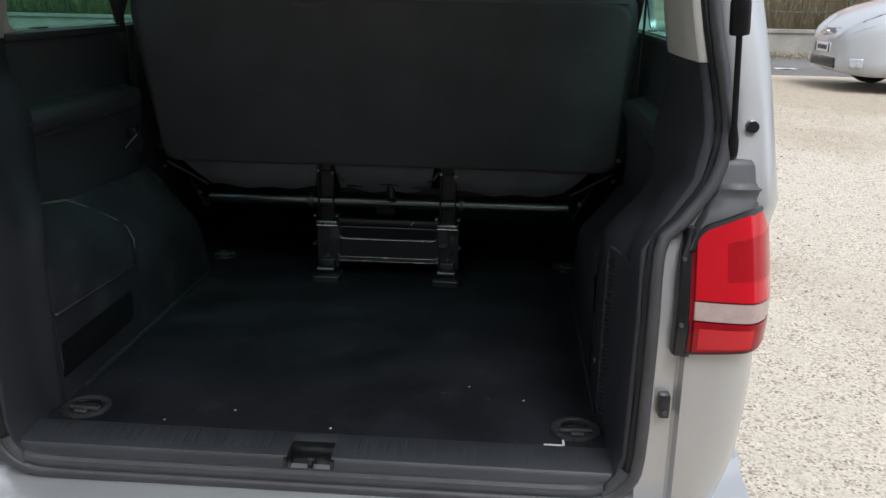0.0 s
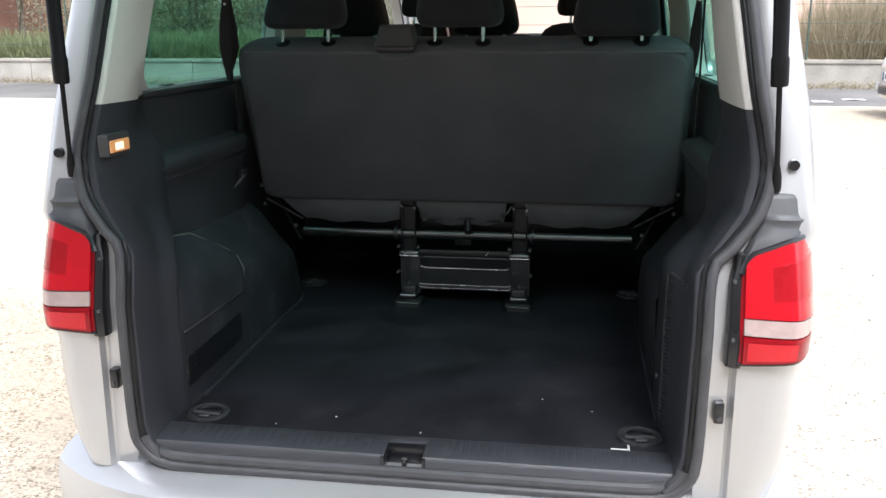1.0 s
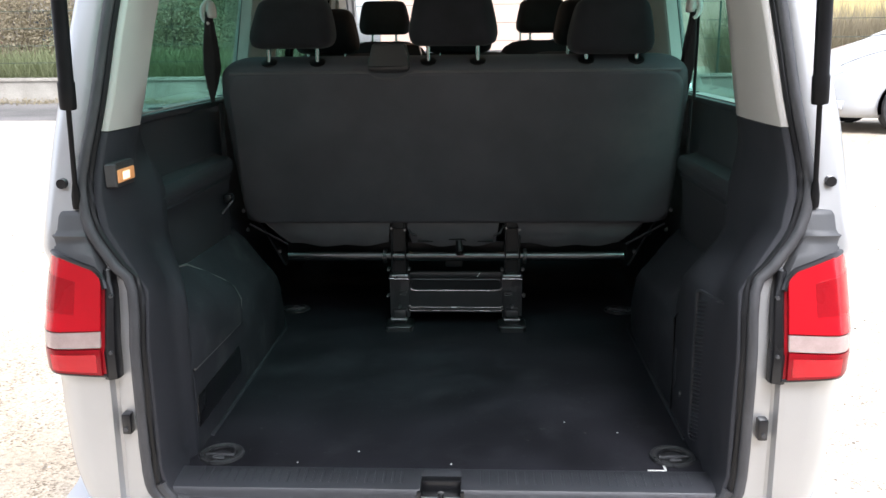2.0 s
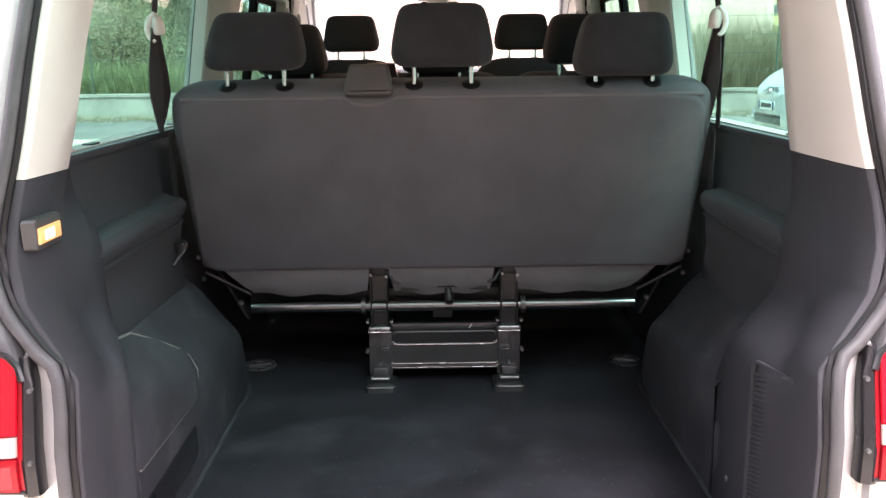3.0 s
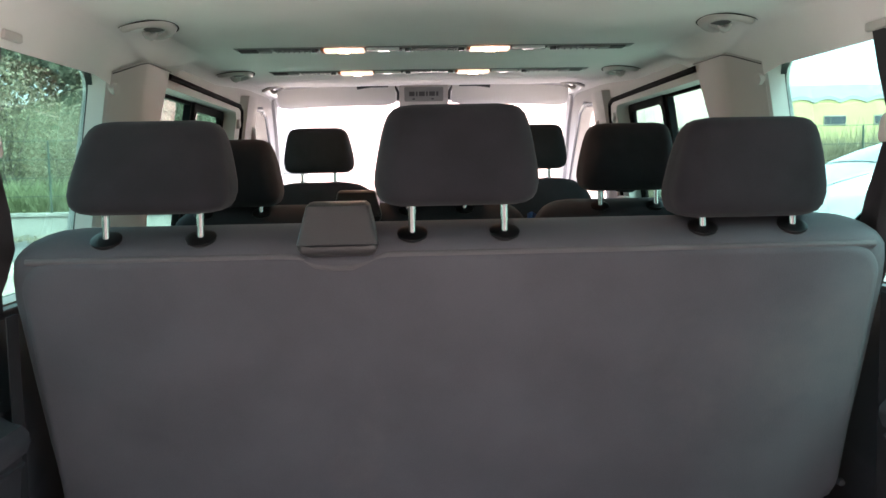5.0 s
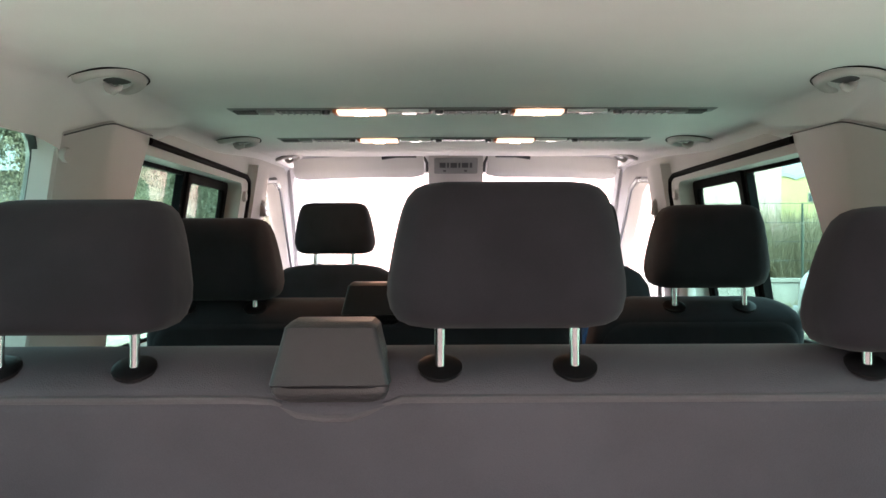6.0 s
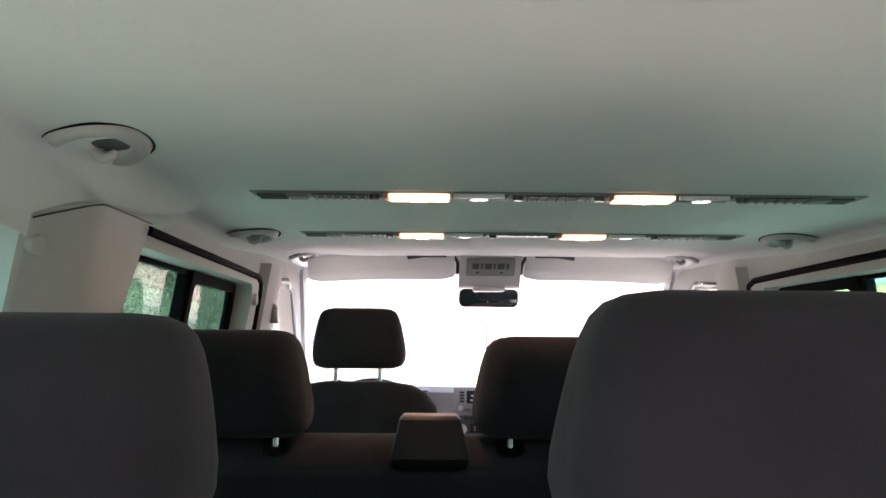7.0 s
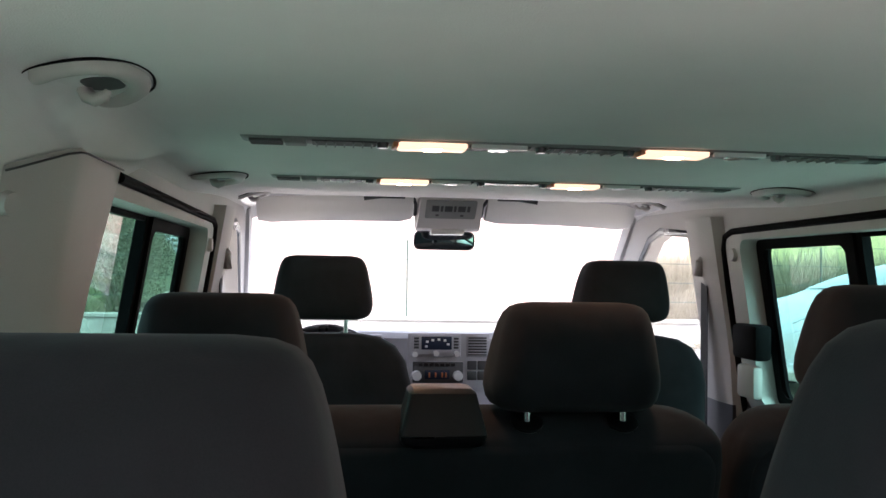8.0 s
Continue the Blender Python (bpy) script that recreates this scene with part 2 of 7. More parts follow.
M_LEAF = leafy("bush_leaves", (0.12, 0.12, 0.08), (0.21, 0.205, 0.14))
M_BANK = surf("overgrown_bank", (0.15, 0.155, 0.095), 0.95, 0, 0.3, 0.9, 9, 0.8, spec=0.1, depth=0.05, dark=(0.09, 0.10, 0.06))
M_DRY = leafy("dry_reeds", (0.24, 0.20, 0.13), (0.32, 0.275, 0.18))
M_GRASS = leafy("rank_grass", (0.17, 0.19, 0.095), (0.26, 0.285, 0.15))
M_STONE = leafy("gravel_stones", (0.16, 0.13, 0.095), (0.62, 0.57, 0.50), True)


def gravel():
    m = bpy.data.materials.new("pale_gravel")
    m.use_nodes = True
    n, l = m.node_tree.nodes, m.node_tree.links
    b = n["Principled BSDF"]
    co = n.new("ShaderNodeTexCoord")
    v, big, mid = n.new("ShaderNodeTexVoronoi"), n.new("ShaderNodeTexNoise"), n.new("ShaderNodeTexNoise")
    v.inputs["Scale"].default_value = 105.0
    big.inputs["Scale"].default_value, big.inputs["Detail"].default_value = 0.35, 6
    mid.inputs["Scale"].default_value, mid.inputs["Detail"].default_value = 7.0, 6
    for t in (v, big, mid):
        l.new(co.outputs["Object"], t.inputs["Vector"])
    stones = n.new("ShaderNodeValToRGB")
    e = stones.color_ramp.elements
    e[0].position, e[0].color = 0.0, (0.17, 0.135, 0.095, 1)
    e[1].position, e[1].color = 1.0, (0.62, 0.56, 0.47, 1)
    mid_e = e.new(0.34)
    mid_e.color = (0.46, 0.40, 0.32, 1)
    sep = n.new("ShaderNodeSeparateColor")
    l.new(v.outputs["Color"], sep.inputs[0])
    l.new(sep.outputs[0], stones.inputs[0])
    damp = n.new("ShaderNodeMix")
    damp.data_type = "RGBA"
    damp.inputs["B"].default_value = (0.50, 0.45, 0.37, 1)
    r = n.new("ShaderNodeMapRange")
    r.inputs["From Min"].default_value, r.inputs["From Max"].default_value = 0.42, 0.62
    r.inputs["To Max"].default_value = 0.6
    l.new(mid.outputs["Fac"], r.inputs["Value"])
    l.new(r.outputs[0], damp.inputs["Factor"])
    l.new(stones.outputs[0], damp.inputs["A"])
    wet = n.new("ShaderNodeMix")
    wet.data_type, wet.blend_type = "RGBA", "MULTIPLY"
    wet.inputs["B"].default_value = (0.78, 0.74, 0.68, 1)
    r2 = n.new("ShaderNodeMapRange")
    r2.inputs["From Min"].default_value, r2.inputs["From Max"].default_value = 0.5, 0.6
    l.new(big.outputs["Fac"], r2.inputs["Value"])
    l.new(r2.outputs[0], wet.inputs["Factor"])
    l.new(damp.outputs["Result"], wet.inputs["A"])
    l.new(wet.outputs["Result"], b.inputs["Base Color"])
    b.inputs["Roughness"].default_value = 0.85
    bp = n.new("ShaderNodeBump")
    bp.inputs["Strength"].default_value, bp.inputs["Distance"].default_value = 0.45, 0.008
    l.new(v.outputs["Distance"], bp.inputs["Height"])
    l.new(bp.outputs[0], b.inputs["Normal"])
    return m


M_GRAVEL = gravel()


# ---- mesh helpers ----
def link_mesh(name, bm, material, angle=35):
    me = bpy.data.meshes.new(name)
    bmesh.ops.recalc_face_normals(bm, faces=bm.faces)
    bm.to_mesh(me)
    bm.free()
    me.materials.append(material)
    me.polygons.foreach_set("use_smooth", [True] * len(me.polygons))
    me.set_sharp_from_angle(angle=radians(angle))
    return me


def thing(name, at, label, category, group="", kind=""):
    ob = new(name)
    ob.empty_display_size = 0.05
    ob.location = at
    return tagged(ob, label, category, group, kind)


def part(name, bm, material, parent, label="", angle=35):
    ob = new(name, link_mesh(name, bm, material, angle))
    ob.parent = parent
    ob.matrix_parent_inverse = Matrix.Translation(-parent.location) if parent.type == "EMPTY" else Matrix()
    return tagged(ob, label)


def solid(name, bm, material, label, category="", kind="", group="", angle=35):
    return tagged(new(name, link_mesh(name, bm, material, angle)), label, category, group, kind)


def rbox(bm, x0, x1, y0, y1, z0, z1, r=0.004, seg=2, turn=None):
    """A box with rounded edges."""
    m = Matrix.Translation(((x0 + x1) / 2, (y0 + y1) / 2, (z0 + z1) / 2)) @ (turn or Matrix())
    made = bmesh.ops.create_cube(bm, size=1, matrix=m @ Matrix.Diagonal((abs(x1 - x0), abs(y1 - y0), abs(z1 - z0), 1)))
    if r:
        edges = list({e for v in made["verts"] for e in v.link_edges})
        bmesh.ops.bevel(bm, geom=edges, offset=r, segments=seg, affect="EDGES", profile=0.5)
    return bm


def box(*a, **k):
    return rbox(bmesh.new(), *a, **k)


def loft(bm, rings, closed=True, cap=True, ends=False):
    rows = [[bm.verts.new(p) for p in ring] for ring in rings]
    n = len(rows[0])
    for a, b in zip(rows, rows[1:]):
        for i in range(n if closed else n - 1):
            j = (i + 1) % n
            bm.faces.new((a[i], a[j], b[j], b[i]))
    if closed and cap:
        bm.faces.new(rows[0])
        bm.faces.new(rows[-1])
    return bm


def sheet(bm, rows, thick, out):
    """An open grid of points, given thickness towards the vector out."""
    o = Vector(out) * thick
    a = [[Vector(p) for p in r] for r in rows]
    b = [[p + o for p in r] for r in a]
    rings = [ra + rb[::-1] for ra, rb in zip(a, b)]
    return loft(bm, rings)


def tube(bm, pts, r, seg=10, flat=1.0, up=(0, 0, 1), closed=False):
    pts = [Vector(p) for p in pts]
    rings = []
    for i, p in enumerate(pts):
        a = pts[i - 1] if (i or closed) else p
        b = pts[(i + 1) % len(pts)] if (i < len(pts) - 1 or closed) else p
        d = (b - a).normalized()
        u = d.cross(Vector(up))
        if u.length < 1e-3:
            u = d.cross(Vector((0.1, 1, 0)))
        u.normalize()
        w = u.cross(d).normalized()
        rad = r[i] if isinstance(r, (list, tuple)) else r
        rings.append([p + rad * (math.cos(2 * math.pi * k / seg) * u + flat * math.sin(2 * math.pi * k / seg) * w) for k in range(seg)])
    if closed:
        rings.append(rings[0])
        return loft(bm, rings, cap=False)
    return loft(bm, rings)


def rod(bm, a, b, r, r2=None, seg=14):
    return tube(bm, [a, b], [r, r if r2 is None else r2], seg, up=(0.03, 0.02, 1))


def rounded(hw, hd, r, n=4, cx=0.0, cy=0.0):
    """A rounded rectangle in the plane, as a list of (x, y)."""
    r = min(r, hw * 0.999, hd * 0.999)
    out = []
    for q, (sx, sy) in enumerate(((1, 1), (-1, 1), (-1, -1), (1, -1))):
        for k in range(n + 1):
            a = math.pi / 2 * (q + k / n)
            out.append((cx + sx * (hw - r) + r * math.cos(a), cy + sy * (hd - r) + r * math.sin(a)))
    return out


def plate(bm, outer, holes, place, thick):
    """A flat piece with holes: loops in the plane, place(u, v) gives the point, thick the vector across."""
    loops = []
    for loop in (outer, *holes):
        vs = [bm.verts.new(place(*p)) for p in loop]
        loops.append([bm.edges.new((vs[i], vs[(i + 1) % len(vs)])) for i in range(len(vs))])
    made = bmesh.ops.triangle_fill(bm, edges=[e for l in loops for e in l], use_beauty=True)
    faces = [g for g in made["geom"] if isinstance(g, bmesh.types.BMFace)]
    ext = bmesh.ops.extrude_face_region(bm, geom=faces)
    bmesh.ops.translate(bm, verts=[g for g in ext["geom"] if isinstance(g, bmesh.types.BMVert)], vec=thick)
    bmesh.ops.reverse_faces(bm, faces=faces)
    return bm


def lerp(table, v):
    xs, ys = zip(*table)
    return float(np.interp(v, xs, ys))


# ---- the van's measures ----
FLOOR = 0.57
SEAL = [(0.515, 0.55), (0.525, 0.62), (0.56, 0.665), (0.62, 0.682), (0.84, 0.686), (1.03, 0.69), (1.08, 0.718), (1.155, 0.76), (1.24, 0.780),
        (1.31, 0.773), (1.43, 0.750), (1.6, 0.725), (1.8, 0.687), (1.86, 0.65), (1.90, 0.57)]


def seal_x(z):
    return lerp(SEAL, z) - lerp([(1.02, 0.024), (1.16, 0.0)], z)


def rear_y(z):
    """How far ahead the frame of the rear opening lies at a height."""
    return -0.02 + max(0, z - 0.56) * 0.02 + max(0, z - 0.90) * 0.21


def body_x(z):
    return lerp([(0.2, 0.83), (0.5, 0.845), (0.55, 0.862), (0.6, 0.875), (0.66, 0.883), (0.76, 0.889), (0.83, 0.890), (0.845, 0.903), (0.95, 0.910), (1.15, 0.892), (1.35, 0.87), (1.6, 0.828), (1.8, 0.79), (1.9, 0.73), (1.97, 0.62)], z)


def side_x(z):
    """The inner side wall above the window sill."""
    return 0.795 - (z - 1.37) * 0.155


def head_z(x, y):
    """The headliner."""
    mid = lerp([(0.0, 1.900), (0.5, 1.915), (1.8, 1.925), (2.5, 1.932), (3.1, 1.965), (3.5, 1.985), (3.62, 1.972), (3.745, 1.935)], y)
    edge = lerp([(1.5, 0.11), (1.9, 0.055), (3.0, 0.07), (3.5, 0.10)], y)
    z = mid - edge * lerp([(0, 0), (0.45, 0.02), (0.58, 0.02), (0.63, 0.05), (0.67, 0.10), (0.695, 0.2), (0.71, 0.45), (0.728, 1.0)], abs(x))
    # drawn down round the centre pillars
    drawn = lerp([(1.40, 0), (1.49, 0.012), (1.55, 0.033), (1.62, 0.048), (1.75, 0.043), (1.92, 0.028), (2.06, 0)], y)
    return z - drawn * lerp([(0.635, 0), (0.655, 0.25), (0.678, 1), (0.73, 1)], abs(x))


def ground_z(x, y):
    return lerp([(1, 0), (4.5, 0.09), (9, 0.385), (11, 0.385), (13, 0.31), (17, 0.385), (41, 0.96)], y)


def mirrored(s, pts):
    return [(s * x, y, z) for x, y, z in pts]

# ---- the van's shell ----
van = thing("passenger_van", (0, 2.2, 0), "silver passenger van with its tailgate raised, parked on gravel", "van")
LEVELS = [0.50, 0.53, 0.56, 0.60, 0.64, 0.68, 0.72, 0.76, 0.80, 0.82, 0.84, 0.92, 1.00, 1.06, 1.12, 1.18, 1.24, 1.31, 1.37, 1.43, 1.52, 1.6, 1.7, 1.8, 1.86, 1.90]


def corner_plan(z, out=0.0):
    """The rear corner of the body in plan: from the rubber seal round to the side."""
    sx, ry, bx = seal_x(z), rear_y(z), body_x(z) + out
    pts = [(sx - 0.004, ry + 0.026), (sx + 0.006, ry + 0.018), (sx + 0.016, ry + 0.020)]
    low = max(sx + 0.062, 0.728)
    if z < 1.12:
        pts += [(low - 0.012, ry + 0.024), (low - 0.006, ry + 0.020), (low, ry + 0.004 - out)]
    else:
        pts = [(sx - 0.004, ry + 0.022), (sx + 0.004, ry + 0.016), (sx + 0.009, ry + 0.010), (sx + 0.014, ry + 0.005), (sx + 0.022, ry + 0.002), (sx + 0.032, ry)]
    r = 0.10 if z < 1.12 else 0.045
    x_in = max(bx - r, pts[-1][0] + 0.006)
    for k in range(9):
        a = math.pi / 2 * k / 8
        pts.append((x_in + (bx - x_in) * math.sin(a), ry - out + (0.17 if z < 1.12 else 0.004 + 0.08) * (1 - math.cos(a))))
    return pts + [(bx, 0.30 + ry), (bx, 0.47)]


for s, side in ((-1, "left"), (1, "right")):
    bm = bmesh.new()
    rows = [[(s * x, y, z) for x, y in corner_plan(z)] for z in LEVELS]
    loft(bm, rows, closed=False)
    back_rows = [[(s * (x - 0.012 if k > 6 else x), y + 0.012, z) for k, (x, y) in enumerate(corner_plan(z))] for z in LEVELS]
    loft(bm, back_rows, closed=False)
    part("rear_corner_panel", bm, M_SILVER, van)
    # lower side
    bm = bmesh.new()
    rows = []
    for y in (0.47, 0.75, 1.1, 1.6, 2.4, 3.2, 4.0, 4.4, 4.7):
        tuck = lerp([(0.47, 0), (4.0, 0), (4.4, 0.05), (4.7, 0.16)], y)
        rows.append([(s * (body_x(z) - tuck), y, z) for z in (0.26, 0.35, 0.5, 0.65, 0.8, 0.98, 1.0, 1.15, 1.33)])
    part("side_panel", sheet(bm, rows, 0.02, (-s, 0, 0)), M_SILVER, van)
    # window band
    bm = bmesh.new()
    outer = [(0.47, 1.33), (4.60, 1.33), (3.74, 1.94), (0.47, 1.885)]
    holes = [[(u, v) for u, v in rounded(0.53, 0.235, 0.06, 4, 0.975, 1.597)], [(u, v) for u, v in rounded(0.61, 0.258, 0.05, 4, 2.25, 1.620)],
             [(3.12, 1.39), (3.12, 1.865), (3.40, 1.885), (3.52, 1.860), (4.33, 1.39)]]
    plate(bm, outer, holes, lambda u, v: (s * (0.868 - (v - 1.35) * 0.175), u, v), (-s * 0.016, 0, 0))
    part("window_band", bm, M_SILVER, van)

# roof skin
bm = bmesh.new()
rows = []
for y in (0.20, 0.5, 1.2, 2.0, 2.8, 3.4, 3.72):
    lift = lerp([(0.2, 0.0), (0.5, 0.02), (2.8, 0.045), (3.72, 0.02)], y)
    rows.append([(x, y, z + lift) for x, z in ((-0.80, 1.885), (-0.75, 1.93), (-0.62, 1.968), (-0.3, 1.985), (0, 1.988), (0.3, 1.985), (0.62, 1.968), (0.75, 1.93), (0.80, 1.885))])
part("roof_panel", sheet(bm, rows, 0.02, (0, 0, -1)), M_SILVER, van)
bm = bmesh.new()
sheet(bm, [[(x, rear_y(1.9), 1.90 + 0.0 * abs(x)) for x in (-0.7, -0.35, 0, 0.35, 0.7)], [(x, 0.21, 1.975) for x in (-0.7, -0.35, 0, 0.35, 0.7)]], 0.02, (0, 1, 0))
part("rear_header", bm, M_SILVER, van)

# bumper
bm = bmesh.new()
rows = []
for k in range(25):
    a = -1 + 2 * k / 24
    x = 0.905 * math.sin(a * math.pi / 2) if abs(a) < 1 else 0.905 * a
    bow = 0.17 * abs(x / 0.905) ** 5
    rows.append([(x, y + bow, z) for y, z in ((0.10, 0.535), (0.0, 0.530), (-0.012, 0.515), (-0.035, 0.503), (-0.09, 0.497), (-0.128, 0.478), (-0.14, 0.44), (-0.135, 0.33), (-0.10, 0.25), (0.12, 0.24))])
loft(bm, rows)
part("rear_bumper", bm, M_SILVER, van)
bm = bmesh.new()
rbox(bm, -0.86, 0.86, 0.06, 4.5, 0.235, 0.27, 0.01)
part("underbody", bm, M_BEZEL, van)
bm = bmesh.new()
rows = [[(x, 4.15 + 0.0 * x, z) for x, z in ((-0.78, 1.33), (-0.5, 1.40), (0, 1.42), (0.5, 1.40), (0.78, 1.33))],
        [(x, 4.45, z) for x, z in ((-0.80, 1.22), (-0.5, 1.27), (0, 1.28), (0.5, 1.27), (0.80, 1.22))],
        [(x, 4.82 - 0.1 * abs(x), z) for x, z in ((-0.78, 0.98), (-0.5, 1.0), (0, 1.0), (0.5, 1.0), (0.78, 0.98))],
        [(x, 4.92 - 0.2 * abs(x), z) for x, z in ((-0.78, 0.7), (-0.5, 0.7), (0, 0.7), (0.5, 0.7), (0.78, 0.7))],
        [(x, 4.92 - 0.2 * abs(x), z) for x, z in ((-0.78, 0.25), (-0.5, 0.25), (0, 0.25), (0.5, 0.25), (0.78, 0.25))]]
part("bonnet", sheet(bm, rows, 0.02, (0, -0.7, -0.7)), M_SILVER, van)

# windscreen pillars
for s in (-1, 1):
    bm = bmesh.new()
    rings = []
    for y, z, x, w in ((3.66, 1.95, 0.725, 0.045), (3.88, 1.80, 0.745, 0.042), (4.15, 1.60, 0.775, 0.042), (4.42, 1.38, 0.80, 0.05)):
        rings.append([(s * (x + w * a), y + w * b, z + 0.6 * w * c) for a, b, c in ((-0.7, -1, -0.4), (0.6, -1.1, -0.3), (1.0, 0.2, 0.4), (0.2, 0.9, 0.5), (-0.8, 0.3, 0.2))])
    part("windscreen_pillar", loft(bm, rings), M_CREAM, van, "pale grey trimmed windscreen pillar")
bm = bmesh.new()
pts = [[(x, 3.745 - 0.03 * (x / 0.75) ** 2 * 0, 1.925) for x in (-0.73, -0.35, 0, 0.35, 0.73)], [(x, 4.45, 1.36) for x in (-0.79, -0.38, 0, 0.38, 0.79)]]
part("windscreen", sheet(bm, pts, 0.005, (0, 0.6, 0.8)), M_WIND, van, "clear laminated windscreen")

# tailgate, raised
gate = bmesh.new()
outer = rounded(0.80, 0.62, 0.12, 5, 0, -0.62)
plate(gate, outer, [rounded(0.62, 0.24, 0.07, 4, 0, -0.36)], lambda u, v: (u, 0.15 + v * 0.985, 2.02 - v * 0.17), (0, 0.01, 0.055))
part("tailgate", gate, M_SILVER, van, "raised silver tailgate with a window")
bm = bmesh.new()
plate(bm, rounded(0.64, 0.26, 0.08, 4, 0, -0.36), [], lambda u, v: (u, 0.155 + v * 0.985, 2.045 - v * 0.17), (0, 0.001, 0.005))
part("tailgate_window", bm, M_TINT, van)

# rubber seal round the opening
path = [(0, 0.514), (0.28, 0.514)] + [(seal_x(z), z) for z, x in SEAL] + [(0.45, 1.912), (0.2, 1.918)]
path = path + [(-x, z) for x, z in path[::-1] if x > 0]


def smooth_path(points, steps=4):
    out, n = [], len(points)
    for i in range(n):
        p0, p1, p2, p3 = (Vector(points[(i + k) % n]) for k in (-1, 0, 1, 2))
        for k in range(steps):
            t = k / steps
            out.append(0.5 * ((2 * p1) + (-p0 + p2) * t + (2 * p0 - 5 * p1 + 4 * p2 - p3) * t * t + (-p0 + 3 * p1 - 3 * p2 + p3) * t ** 3))
    return out


loop = [(p[0], rear_y(p[1]), p[1]) for p in smooth_path([(x, z) for x, z in path], 3)]
bm = bmesh.new()


def inward(pts, d, dy):
    return [(x - d * (x / max(abs(x), 0.3)) * (0.3 if z < 0.53 else 1), y + dy, z + (d if z < 0.53 else (-d if z > 1.88 else 0))) for x, y, z in pts]


tube(bm, loop, 0.0125, 12, closed=True)
low = [k for k, p in enumerate(loop) if p[2] < 0.60]
high = [p for p in loop if p[2] > 1.87]
turn_at = next(k for k in range(1, len(low)) if low[k] != low[k - 1] + 1)
for run in ([loop[k] for k in low[turn_at:] + low[:turn_at]], high):
    tube(bm, inward(run, 0.021, 0.006), 0.0145, 10)
seal = part("door_seal", bm, M_RUBBER, van, "grey-black rubber door seal")
part("seal_lip", tube(bmesh.new(), inward(loop, 0.0155, 0.006), 0.0085, 8, closed=True), M_COLLAR, seal, "black inner lip")


# tail lamps, wrapped round the corners
def lamp_rows(s, u0, u1, f0, f1, out, nu=14, nv=5):
    """A patch of the lamp: u runs round the corner, f up it."""
    rows = []
    for i in range(nu + 1):
        u = u0 + (u1 - u0) * i / nu
        zb = 0.847 + 0.018 * u + 0.030 * max(0.0, (u - 0.82) / 0.18) ** 2
        zt = lerp([(0, 1.036), (0.05, 1.060), (0.14, 1.077), (0.6, 1.108), (0.85, 1.120), (0.95, 1.116), (1.0, 1.10)], u)
        row = []
        for j in range(nv + 1):
            z = lerp([(0, zb), (0.215, 0.911), (0.395, 0.948), (1, zt)], f0 + (f1 - f0) * j / nv)
            x0, bx, ry = 0.725, body_x(z) - 0.008, rear_y(z)
            straight = 0.55
            if u < straight:
                x, y = x0 + (bx - 0.075 - x0) * u / straight, ry - 0.012 - 0.010 * math.sin(u / straight * 1.57)
            else:
                a = (u - straight) / (1 - straight) * math.pi / 2
                x, y = bx - 0.075 + 0.075 * math.sin(a), ry - 0.022 + 0.20 * (1 - math.cos(a))
            nx, ny = (0, -1) if u < straight else (math.sin(a), -math.cos(a))
            row.append((s * (x + nx * out), y + ny * out, z))
        rows.append(row)
    return rows


